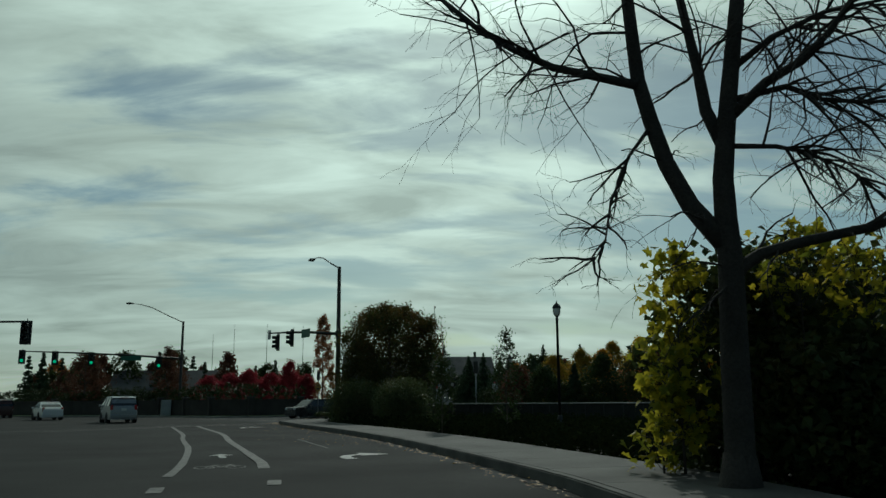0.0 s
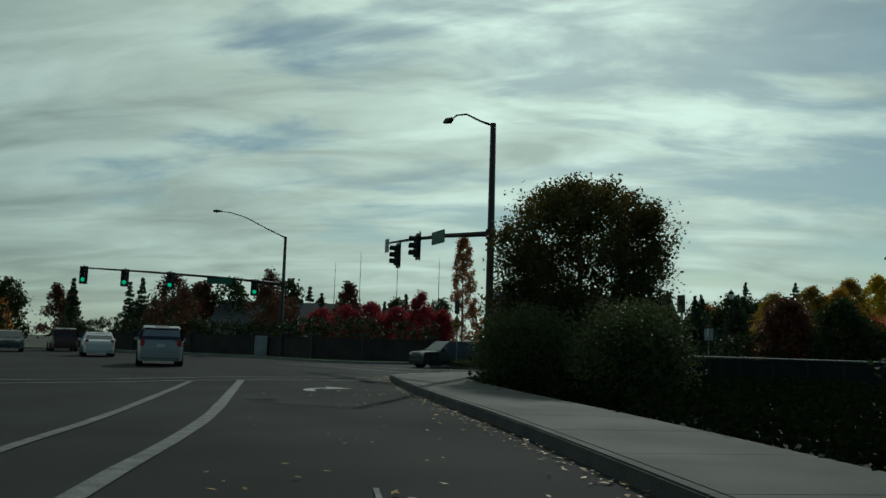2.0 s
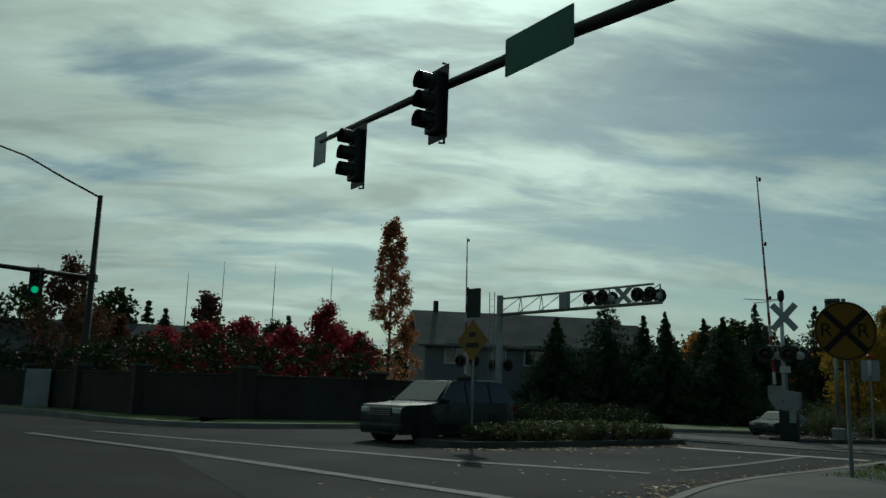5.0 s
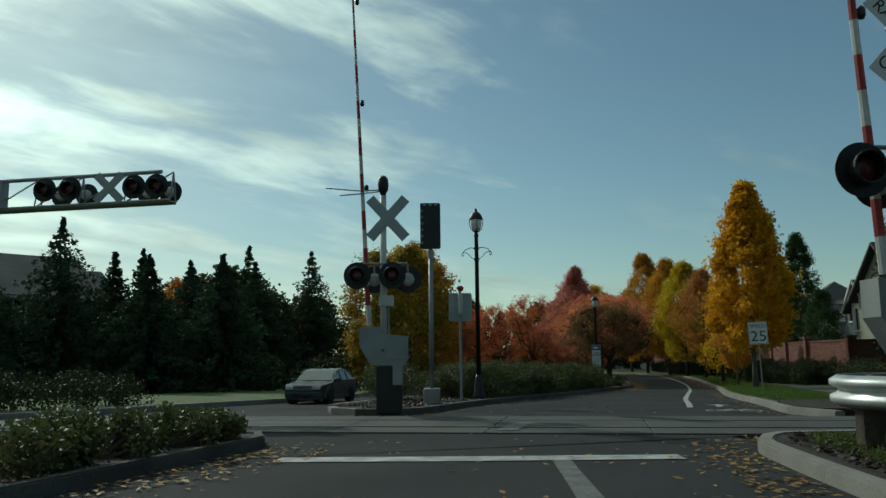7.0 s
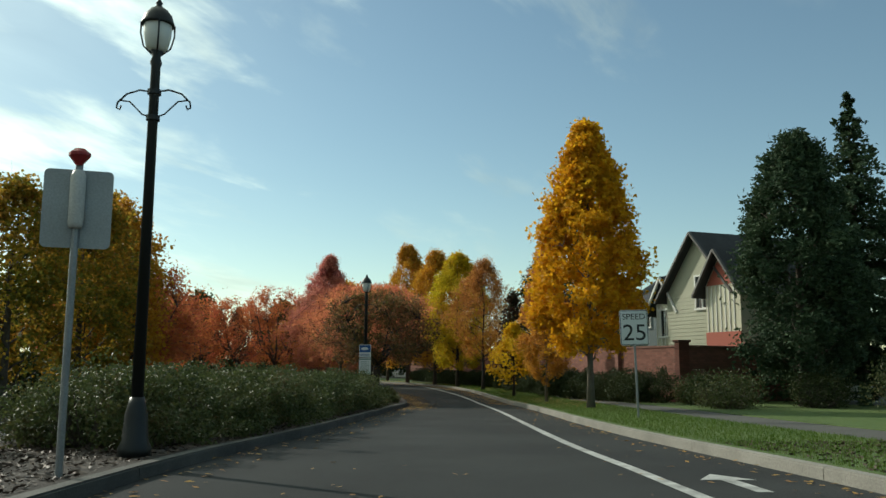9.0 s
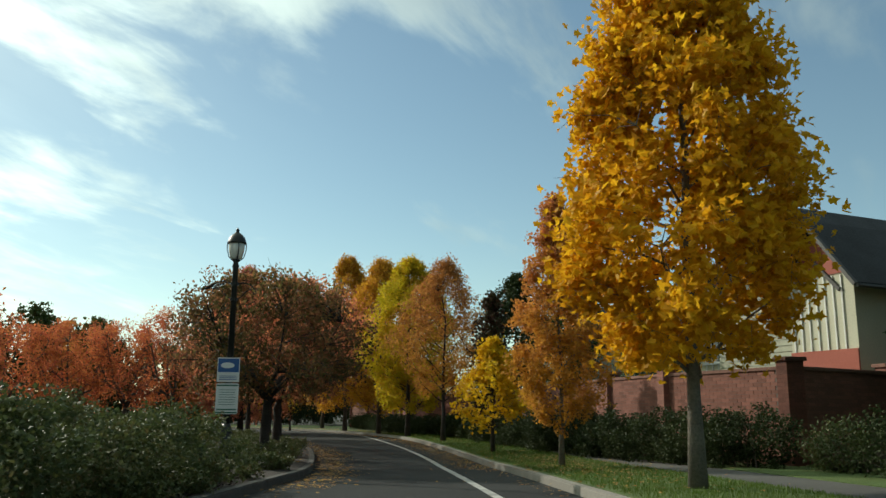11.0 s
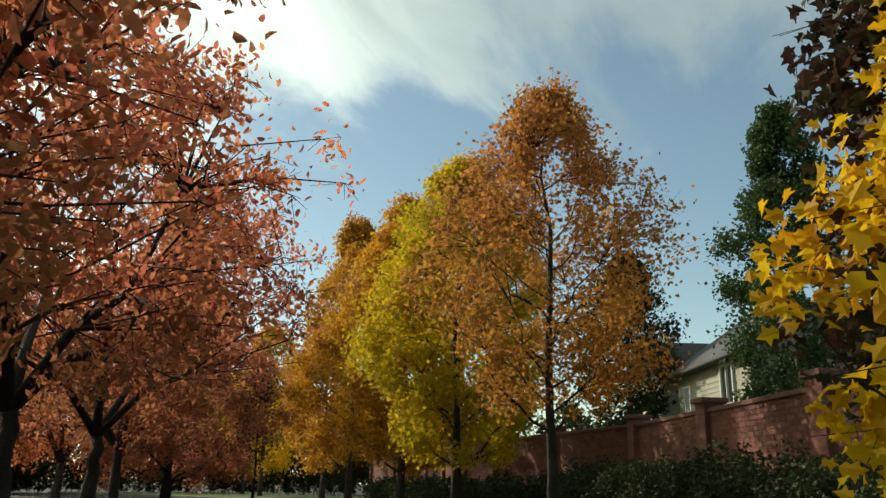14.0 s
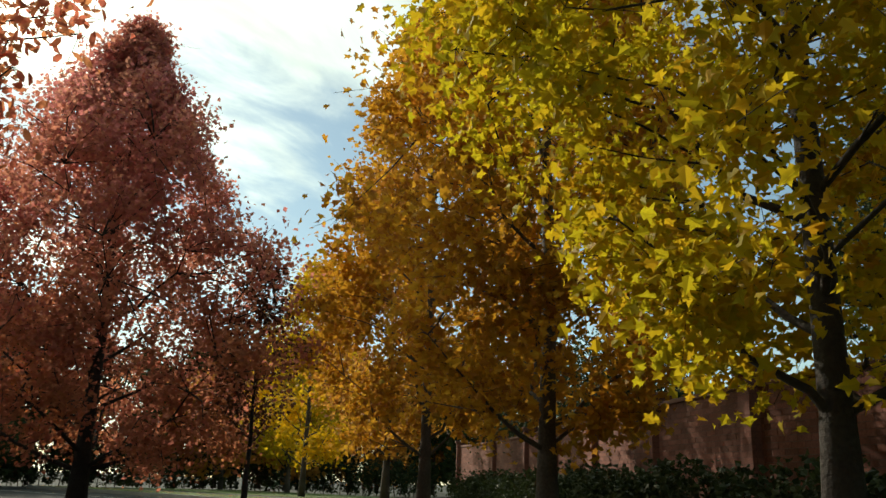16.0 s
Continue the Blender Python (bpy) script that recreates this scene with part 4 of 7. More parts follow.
def crossing_signal(place, turn, label, boom, lettered, mast=5.0, cross_z=None, shift=0.0, drop=1.2):
    """A railway crossing signal: mast, crossbuck, flashers, bell and gate. Its front faces -y before turning."""
    ob = thing("crossing_signal", place, label, "railway signal", "railway crossing signals", turn=turn)
    cz = cross_z or mast - 1.0
    part("mast", Shape().lathe((0, 0, 0.75), [(0.068, 0), (0.065, mast - 1.15)], 14), WHITE_METAL, ob, smooth=True)
    part("base", Shape().box((0.12, 0, 0.42), (0.52, 0.45, 0.96), None, 0.03), BLACK_METAL, ob, "dark base cabinet")
    part("bell", Shape().lathe((0, 0, mast - 0.42), [(0.045, 0), (0.07, 0.08), (0.10, 0.12), (0.115, 0.25), (0.10, 0.38), (0.05, 0.44)], 14), BLACK_METAL, ob, smooth=True)
    for i, (a, words) in enumerate(((48, "RAIL  ROAD"), (-48, "CROSSING"))):
        bl = part("crossbuck_blade", Shape().box((0, 0, 0), (1.12, 0.006, 0.215), None), SIGN_WHITE if lettered else SIGN_BACK, ob, "white crossbuck blade" if lettered else "bare metal back of a crossbuck blade")
        bl.matrix_local = Matrix.Translation((0.1, -0.085 - 0.01 * i, cz)) @ Matrix.Rotation(radians(a), 4, "Y")
        if lettered:
            lt = part("lettering", text_mesh(words, 0.19, 0.94), SIGN_BLACK, bl, "black capitals")
            lt.location = (0, -0.005, 0)
    for z in (cz + 0.12, cz - 0.12):
        part("strap", Shape().lathe((0, 0, z - 0.015), [(0.08, 0), (0.08, 0.03)], 12), GALV, ob)
    zf = cz - drop
    part("cross_arm", Shape().tube([(-0.55, -0.05, zf + 0.25), (0.5, -0.05, zf + 0.25)], 0.026, 8), GALV, ob)
    for x in (-0.53 + shift, 0.19 + shift):
        flasher(ob, (x, -0.14, zf), 0, 0.56)
        part("drop_pipe", Shape().tube([(x, 0, zf + 0.25), (x, 0, zf + 0.05)], 0.022, 6), GALV, ob)
    for x in (-0.2 + shift, 0.5 + shift):
        flasher(ob, (x, 0.18, zf - 0.06), 180, 0.56)
        part("drop_pipe", Shape().tube([(x, 0.1, zf + 0.25), (x, 0.1, zf)], 0.022, 6), GALV, ob)
    part("junction_box", Shape().box((0.06, -0.02, zf - 0.52), (0.3, 0.2, 0.22), None, 0.02), WHITE_METAL, ob)
    if lettered:
        part("notice_plate", Shape().box((0.03, -0.1, zf - 0.42), (0.3, 0.006, 0.19), None, 0.0), SIGN_BLUE, ob, "small blue notice plate")
    mech = part("gate_mechanism", Shape().prism([(-0.48, 1.7), (-0.48, 1.32), (-0.25, 0.92), (0.45, 0.92), (0.5, 1.05), (0.5, 1.5), (0.02, 1.55), (-0.1, 1.7)], -0.17, 0.17, Matrix.Rotation(radians(90), 4, "X")), GALV, ob, "grey gate mechanism housing")
    part("cover_plate", Shape().box((0.26, -0.18, 1.25), (0.4, 0.02, 0.44), None, 0.006), GALV, mech)
    part("bolt", Shape().lathe((0.0, -0.19, 1.22), [(0.025, 0), (0.025, 0.02)], 6, Matrix.Rotation(radians(90), 4, "X")), BLACK_METAL, mech)
    part("side_cabinet", Shape().box((0.3, -0.24, 0.72), (0.2, 0.12, 0.4), None, 0.015), GALV, ob)
    part("conduit", Shape().tube([(0.11, -0.02, 0.9), (0.11, -0.02, zf - 0.5)], 0.018, 6), GALV, ob)
    for lift, back in ((0.0, 0.0), (-0.16, 0.3)):
        part("gate_arm_stay", Shape().tube([(-0.05, 0, cz + 0.62 + lift * 0.2), (-0.5, -0.03, cz + 0.6 + lift * 0.4), (-1.2 + back, -0.06, cz + 0.66 + lift)], 0.014, 5), GALV, ob)
    gate_boom(ob, (-0.3, 0.02, 1.75), boom)
    return ob


crossing_signal((13.0, 30.66, G(13, 30.7) + 0.12), -42, "railway crossing signal with a raised striped gate on the median", (-0.66, 0.05, 8.9), False, mast=4.85, cross_z=3.95)
crossing_signal((11.5, 20.12, 0.12), -40, "lettered railroad crossbuck with flashers and a raised striped gate", (-0.55, 0.05, 8.6), True, mast=5.12, cross_z=4.2, drop=1.42)


def blank_out_sign():
    ob = thing("signal_display", (15.85, 32.42, G(15.9, 32.4) + 0.12), "dark louvred signal head on a steel post with a box base", "traffic signal", turn=-42)
    part("post", Shape().lathe((0, 0, 0.3), [(0.057, 0), (0.055, 3.55)], 12), GALV, ob, smooth=True)
    part("base", Shape().box((0, 0, 0.19), (0.4, 0.4, 0.42), None, 0.04), GALV, ob, "grey concrete-coloured base box")
    head = part("head", plate(0.5, 1.14, 0.12, 0.04), BLACK_METAL, ob, "flat black back of the display")
    head.location = (0, 0.03, 4.37)
    for k in range(6):
        for q in range(4):
            part("louvre", Shape().box((-0.228 + 0.016 * q, -0.124, 0.38 - 0.16 * k), (0.007, 0.012, 0.06)), SIGN_BACK, head)
    for k in range(3):
        part("louvre", Shape().box((-0.14 + 0.14 * k, -0.124, 0.525), (0.07, 0.012, 0.035)), SIGN_BACK, head)
    part("clamp", Shape().lathe((0, 0, 3.55), [(0.075, 0), (0.075, 0.2)], 12), GALV, ob)


blank_out_sign()


def sign_back():
    ob = thing("road_sign", (17.76, 33.41, G(17.8, 33.4) + 0.12), "bare aluminium back of a road sign, red lamp on top", "road sign", turn=-42)
    part("post", Shape().tube([(0, 0, 0), (0, 0, 3.0)], 0.035, 8), GALV, ob)
    p = part("sign_plate", plate(0.62, 0.76, 0.005, 0.05), SIGN_BACK, ob)
    p.location = (0, 0.05, 2.52)
    part("sensor_tube", Shape().lathe((0, -0.03, 2.32), [(0.06, 0), (0.07, 0.04), (0.07, 0.5), (0.05, 0.56)], 10), WHITE_METAL, ob, smooth=True)
    part("red_lamp", Shape().lathe((0, -0.03, 2.93), [(0.03, 0), (0.10, 0.09), (0.10, 0.12), (0.05, 0.16)], 8), RED_METAL, ob, "faceted red lamp")


sign_back()


def island_signs():
    ob = thing("sign_post", (1.88, 24.5, 0.12), "two road signs on one post on the planted island", "road sign", turn=-50)
    part("post", Shape().box((0, 0.03, 1.8), (0.06, 0.04, 3.6), None, 0.008), GALV, ob)
    up = part("upper_sign", plate(0.46, 0.72, 0.005, 0.04), SIGN_BLACK, ob, "dark rectangular sign")
    up.location = (0, 0, 3.28)
    d = part("diamond_sign", plate(0.72, 0.72, 0.005, 0.04), SIGN_YELLOW, ob, "yellow diamond sign")
    d.matrix_local = Matrix.Translation((0, -0.01, 2.36)) @ Matrix.Rotation(radians(45), 4, "Y")
    s = Shape()
    for x, z, w in ((0, 0.14, 0.22), (0, -0.12, 0.42)):
        s.box((x, 0, z), (w, 0.002, 0.12))
    part("print", s, SIGN_BLACK, ob, "worn dark print").location = (0, -0.018, 2.36)


island_signs()


def truss_signal():
    """The railway signal bridge: a post with a ladder and a lattice arm that carries flashers."""
    a, b = Vector((5.48, 42.78, 0.0)), Vector((11.0, 36.6, 0.0))
    ang = math.degrees(math.atan2(b.y - a.y, b.x - a.x))
    ln = (b - a).length
    ob = thing("signal_cantilever", (a.x, a.y, G(a.x, a.y)), "grey lattice cantilever with railway flashers over the carriageway", "railway signal", turn=ang)
    part("post", Shape().lathe((0, 0, 0), [(0.2, 0), (0.2, 0.05), (0.17, 0.1), (0.15, 5.75), (0.16, 5.85)], 16), GALV, ob, smooth=True)
    z0, z1 = 4.95, 5.7
    arm = part("chord", Shape().tube([(-0.1, -0.12, z0), (ln, -0.12, z0 + 0.18)], 0.05, 6).tube([(-0.1, 0.22, z0), (ln, 0.22, z0 + 0.18)], 0.05, 6), GALV, ob, "lower chord")
    part("chord", Shape().tube([(-0.1, 0.05, z1), (ln - 0.3, 0.05, z1 + 0.2)], 0.05, 6), GALV, ob, "upper chord")
    n = 7
    for k in range(n):
        x0, x1 = ln * k / n, ln * (k + 1) / n
        d0, d1 = 0.18 * k / n, 0.18 * (k + 1) / n
        part("brace", Shape().tube([(x0, -0.12, z0 + d0), (x1, 0.05, z1 + d1)], 0.02, 5).tube([(x1, 0.22, z0 + d1), (x1, 0.05, z1 + d1)], 0.02, 5).tube([(x1, -0.12, z0 + d1), (x1, 0.05, z1 + d1)], 0.02, 5), GALV, ob)
    part("walkway", Shape().box((ln / 2, 0.05, z0 + 0.09), (ln, 0.4, 0.03), Matrix.Rotation(math.atan2(-0.18, ln), 4, "Y")), GALV, ob, "grated walkway")
    for x in (0.62 * ln, 0.70 * ln, 0.90 * ln, 0.97 * ln):
        flasher(ob, (x, -0.35, z0 + 0.5), 0, 0.6)
        flasher(ob, (x, 0.45, z0 + 0.5), 180, 0.6)
    for i, r in enumerate((45, -45)):
        bl = part("crossbuck_blade", Shape().box((0, 0, 0), (0.95, 0.006, 0.2)), SIGN_BACK, ob)
        bl.matrix_local = Matrix.Translation((0.82 * ln, -0.3 - 0.01 * i, z0 + 0.5)) @ Matrix.Rotation(radians(r), 4, "Y")
    part("cabinet", Shape().box((0.45 * ln, -0.1, z0 + 0.45), (0.4, 0.3, 0.75), None, 0.02), GALV, ob)
    s = Shape()
    for x in (-0.35, -0.05):
        s.tube([(x, -0.35, 0.6), (x, -0.35, 6.0)], 0.02, 5)
    for k in range(16):
        s.tube([(-0.35, -0.35, 0.7 + 0.33 * k), (-0.05, -0.35, 0.7 + 0.33 * k)], 0.012, 4)
    part("ladder", s, GALV, ob)
    flasher(ob, (-0.6, 0.3, 2.6), 0)
    flasher(ob, (0.3, 0.3, 2.6), 0)


truss_signal()
far_gate = thing("crossing_gate", (4.0, 42.4, G(4, 42)), "raised striped railway gate beside the lattice post", "railway signal", turn=-42)
part("post", Shape().lathe((0, 0, 0), [(0.2, 0), (0.2, 0.8), (0.08, 0.85), (0.08, 3.4)], 12), GALV, far_gate, smooth=True)
gate_boom(far_gate, (-0.15, 0, 1.3), (-0.25, 0, 8.5))
for fx in (-0.4, 0.4):
    flasher(far_gate, (fx, -0.1, 2.7), 0)


def traffic_head(ob, at, turn, lit=False, louvred=True):
    """A three-lamp signal head with visors and a backplate; faces -y before turning."""
    m = Matrix.Translation(at) @ Matrix.Rotation(radians(turn), 4, "Z")
    h = part("signal_head", Shape().box((0, 0, 0), (0.34, 0.2, 1.05), None, 0.03), BLACK_METAL, ob, "black three-lamp signal head")
    h.matrix_local = m
    part("backplate", plate(0.58, 1.3, 0.006, 0.04), BLACK_METAL, h).location = (0, 0.07, 0)
    for k in range(3):
        z = 0.34 - 0.34 * k
        r = Matrix.Translation((0, -0.1, z)) @ Matrix.Rotation(radians(90), 4, "X")
        part("lens", Shape().lathe((0, 0, 0), [(0.145, 0.0), (0.13, 0.02), (0.05, 0.035)], 18, r), GREEN_LENS if (lit and k == 2) else DARK_LENS, h, "lit green lens" if (lit and k == 2) else "", smooth=True)
        v = Shape()
        pts = [radians(a) for a in range(-30, 211, 20)]
        for a, b in zip(pts, pts[1:]):
            for d0, d1 in ((0.0, 0.26),):
                for rr in (0.155, 0.162):
                    v.add([(rr * math.cos(a), -0.1, z + rr * math.sin(a)), (rr * math.cos(b), -0.1, z + rr * math.sin(b)), (rr * math.cos(b), -0.1 - d1, z + rr * math.sin(b)), (rr * math.cos(a), -0.1 - d1, z + rr * math.sin(a))], [(0, 1, 2, 3)])
        part("visor", v, BLACK_METAL, h)
    part("bracket", Shape().tube([(0.0, 0.12, 0.75), (0, 0.2, 0.75), (0, 0.2, -0.66), (0, 0.1, -0.66)], 0.022, 6), BLACK_METAL, h)
    return h


def signal_pole(place, top, arm_z, arm_to, lamp_to, heads, label, signs, lit, face):
    """A tall pole with a signal arm and a luminaire; arm_to, lamp_to and the heads in world metres."""
    ob = thing("signal_pole", place, label, "traffic signal", "junction signals")
    o = Vector(place)
    part("pole", Shape().lathe((0, 0, 0), [(0.28, 0), (0.28, 0.05), (0.19, 0.06), (0.17, 0.3), (0.115, top)], 16), POLE_DARK, ob, smooth=True)
    part("pole_base", Shape().lathe((0, 0, 0), [(0.36, 0), (0.36, 0.12), (0.3, 0.16)], 16), CONCRETE, ob)
    a, b = Vector((0, 0, arm_z)), Vector(arm_to) - o
    part("signal_arm", Shape().tube([a, a.lerp(b, 0.35) + Vector((0, 0, 0.1)), a.lerp(b, 0.7) + Vector((0, 0, 0.08)), b], [0.115, 0.095, 0.075, 0.05], 12), POLE_DARK, ob, smooth=True)
    part("arm_flange", Shape().box((0, 0, arm_z), (0.4, 0.4, 0.34), None, 0.03), POLE_DARK, ob)
    l = Vector(lamp_to) - o
    t = Vector((0, 0, top - 0.1))
    s = Shape().tube([t, t.lerp(l, 0.3) + Vector((0, 0, 0.12)), t.lerp(l, 0.62) + Vector((0, 0, 0.32)), t.lerp(l, 0.85) + Vector((0, 0, 0.22)), l], [0.05, 0.045, 0.04, 0.035, 0.03], 8)
    part("lamp_arm", s, POLE_DARK, ob, smooth=True)
    d = (l - t).normalized()
    m = Matrix.Translation(l) @ pose(0, 0, 0, 0, 0, math.degrees(math.atan2(d.y, d.x)))
    part("luminaire", Shape().add([m @ v for v in (Vector(p) for p in ((-0.1, -0.07, -0.03), (0.3, -0.17, -0.1), (0.62, -0.1, -0.06), (0.62, 0.1, -0.06), (0.3, 0.17, -0.1), (-0.1, 0.07, -0.03), (-0.1, -0.05, 0.06), (0.3, -0.12, 0.1), (0.6, -0.07, 0.05), (0.6, 0.07, 0.05), (0.3, 0.12, 0.1), (-0.1, 0.05, 0.06)))],
         [(5, 4, 3, 2, 1, 0), (6, 7, 8, 9, 10, 11), (0, 1, 7, 6), (1, 2, 8, 7), (2, 3, 9, 8), (3, 4, 10, 9), (4, 5, 11, 10), (5, 0, 6, 11)]), POLE_DARK, ob, "cobra-head luminaire")
    for p, turn_ in heads:
        traffic_head(ob, Vector(p) - o, turn_, lit)
    for p, turn_, w, h, ma, lb in signs:
        q = part("arm_sign", plate(w, h, 0.006, 0.03), ma, ob, lb)
        q.matrix_local = Matrix.Translation(Vector(p) - o) @ Matrix.Rotation(radians(turn_), 4, "Z")
    return ob


signal_pole((3.98, 10.78, 0.12), 10.1, 5.6, (-1.95, 22.6, 6.72), (2.05, 13.75, 11.22), [((0.25, 17.6, 5.98), -62), ((-1.1, 20.55, 5.85), -62)],
            "dark steel signal pole with a long arm over the junction", [((-1.98, 22.9, 6.62), -60, 0.6, 0.75, SIGN_BACK, "back of a small arm sign"), ((1.5, 15.2, 6.12), -62, 1.5, 0.6, SIGN_GREEN, "street name board")], False, 0)
signal_pole((-13.1, 42.4, 0.0), 9.55, 5.75, (-26.4, 36.0, 6.15), (-17.5, 39.6, 11.05), [((-26.2, 36.0, 5.62), 16), ((-23.7, 37.3, 5.58), 16), ((-20.8, 38.7, 5.55), 16), ((-15.1, 41.4, 5.35), 16)],
            "tall signal pole with four green signals on its arm", [((-17.5, 40.2, 5.72), 16, 1.9, 0.5, SIGN_GREEN, "green street name board")], True, 0)
signal_pole((-24.0, 5.2, 0.0), 6.3, 5.6, (-12.4, 2.3, 5.7), (-20.5, 4.3, 6.6), [((-12.5, 2.2, 5.1), 10)], "dark signal pole with a single signal head on its arm", [], False, 0)


def guard_rail():
    """A short W-beam on wooden posts, bent round the signal."""
    line = smooth_line([(11.3, 18.6), (11.0, 19.9), (11.4, 20.8), (12.3, 21.2), (13.3, 20.6), (15.6, 17.2)], 0.25)
    ob = thing("guard_rail", (0, 0, 0.12), "bent galvanised guard rail on stout timber posts", "guard rail")
    prof = [(0.0, 0.42), (0.07, 0.47), (0.07, 0.52), (0.0, 0.56), (0.0, 0.6), (0.07, 0.64), (0.07, 0.69), (0.0, 0.74)]
    s = Shape()
    for p in prof:
        for (x, y) in offset(line, -p[0] * 1.2):
            s.v.append((x, y, p[1]))
    n = len(line)
    for k in range(len(prof) - 1):
        for i in range(n - 1):
            s.f.append((k * n + i, k * n + i + 1, (k + 1) * n + i + 1, (k + 1) * n + i))
    o = part("w_beam", s, RAIL_WHITE, ob, "pale weathered W-beam", smooth=True)
    md = o.modifiers.new("thick", "SOLIDIFY")
    md.thickness = 0.008
    for i in (3, 8, 13, 20, 28):
        x, y = offset(line, 0.17)[min(i, n - 1)]
        part("timber_post", Shape().box((x, y, 0.36), (0.2, 0.2, 0.75), pose(0, 0, 0, 0, 0, 17 * i), 0.015), TIMBER, ob, "weathered square timber post")


RAIL_WHITE = mat("pale_galvanised", (0.55, 0.56, 0.54), 0.45, metal=0.35, var=0.2, bump=0.05)
TIMBER = mat("weathered_timber", (0.10, 0.08, 0.06), 0.9, var=0.45, scale=9, bump=0.5, fine=22)
guard_rail()


def notice_board():
    """Two boards strapped to the lamp post on the median."""
    ob = thing("notice_board", (39.5, 45.6, G(39.5, 45.6) + 0.36), "blue and white notice board strapped to the lamp post", "notice board", turn=-62)
    up = part("upper_board", plate(0.46, 0.50, 0.006, 0.02), SIGN_WHITE, ob, "white-edged blue board")
    up.location = (0, -0.1, 1.79)
    lo = part("lower_board", plate(0.46, 0.62, 0.006, 0.02), SIGN_WHITE, ob, "pale board with green edge bars")
    lo.location = (0, -0.1, 1.20)
    s = Shape().box((0, -0.004, 0.04), (0.43, 0.003, 0.28))
    part("blue_panel", s, SIGN_BLUE, up, "blue panel").location = (0, -0.006, 0.05)
    part("emblem", Shape().lathe((0, 0, 0), [(0.075, 0), (0.075, 0.003)], 16, Matrix.Rotation(radians(90), 4, "X") @ Matrix.Diagonal((1.9, 0.8, 1, 1))), SIGN_WHITE, up, "plain white oval").location = (-0.02, -0.012, 0.09)
    s = Shape()
    for k in range(3):
        s.box((0, -0.008, -0.13 - 0.035 * k), (0.36, 0.002, 0.014))
    part("print", s, SIGN_BLUE, up)
    s = Shape()
    for z, w in ((0.27, 0.44), (-0.22, 0.4), (-0.28, 0.44)):
        s.box((0, -0.008, z), (w, 0.002, 0.03))
    for k in range(7):
        s.box((0, -0.008, 0.18 - 0.05 * k), (0.34, 0.002, 0.010))
    part("print", s, SIGN_GREEN, lo)


notice_board()

# ---- trees ----
BARK_DARK = mat("dark_bark", (0.045, 0.038, 0.032), 0.95, var=0.4, scale=10, bump=0.9, fine=28)

GOLD = leaf_mat("gold_leaves", [(0.46, 0.20, 0.012), (0.66, 0.33, 0.014), (0.74, 0.44, 0.02), (0.56, 0.25, 0.012)], 0.5)
POPLAR = leaf_mat("poplar_leaves", [(0.34, 0.16, 0.11), (0.42, 0.22, 0.14), (0.44, 0.20, 0.07), (0.30, 0.15, 0.10)], 0.5)
BROWN = leaf_mat("dull_brown_leaves", [(0.09, 0.045, 0.03), (0.14, 0.06, 0.035), (0.07, 0.05, 0.03)], 0.5, through=0.35)
AMBER = leaf_mat("amber_leaves", [(0.46, 0.17, 0.03), (0.56, 0.27, 0.025), (0.60, 0.34, 0.03), (0.42, 0.17, 0.03), (0.28, 0.22, 0.03)], 0.45)
YELLOW = leaf_mat("yellow_leaves", [(0.54, 0.25, 0.012), (0.70, 0.42, 0.015), (0.64, 0.44, 0.02), (0.48, 0.36, 0.02)], 0.6)
LIME = leaf_mat("yellow_green_leaves", [(0.34, 0.30, 0.015), (0.50, 0.42, 0.02), (0.58, 0.38, 0.02), (0.52, 0.22, 0.02)], 0.35, through=0.62)
RUST = leaf_mat("rust_leaves", [(0.31, 0.115, 0.05), (0.42, 0.17, 0.05), (0.48, 0.23, 0.05), (0.36, 0.13, 0.07)], 0.5, through=0.62, low=(0.54, 0.28, 0.04), low_z=(2.8, 6.2))
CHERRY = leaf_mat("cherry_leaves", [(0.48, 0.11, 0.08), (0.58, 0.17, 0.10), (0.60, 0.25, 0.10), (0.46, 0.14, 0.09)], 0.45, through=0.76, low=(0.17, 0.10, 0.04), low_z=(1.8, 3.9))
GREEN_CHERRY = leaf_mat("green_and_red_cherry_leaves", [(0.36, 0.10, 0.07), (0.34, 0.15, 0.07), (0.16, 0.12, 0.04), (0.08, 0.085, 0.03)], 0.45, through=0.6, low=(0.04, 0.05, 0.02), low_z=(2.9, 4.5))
PINK = leaf_mat("pink_maple_leaves", [(0.46, 0.13, 0.13), (0.54, 0.19, 0.18), (0.60, 0.27, 0.17), (0.50, 0.16, 0.16)], 0.45, through=0.75, low=(0.40, 0.15, 0.05), low_z=(2.5, 8.0))
SCARLET = leaf_mat("scarlet_leaves", [(0.40, 0.09, 0.06), (0.48, 0.13, 0.06), (0.54, 0.20, 0.06), (0.42, 0.11, 0.065)], 0.4, through=0.7)
CRIMSON = leaf_mat("crimson_leaves", [(0.20, 0.022, 0.032), (0.32, 0.04, 0.055), (0.27, 0.05, 0.045)], 0.4)
DARKOAK = leaf_mat("bronze_leaves", [(0.05, 0.03, 0.02), (0.08, 0.04, 0.025), (0.04, 0.045, 0.02), (0.10, 0.08, 0.03)], 0.6, through=0.25)
GREEN = leaf_mat("green_leaves", [(0.025, 0.045, 0.014), (0.045, 0.07, 0.018), (0.06, 0.075, 0.02), (0.14, 0.075, 0.02)], 0.5, through=0.3, low=(0.03, 0.05, 0.015), low_z=(4.5, 8.5))
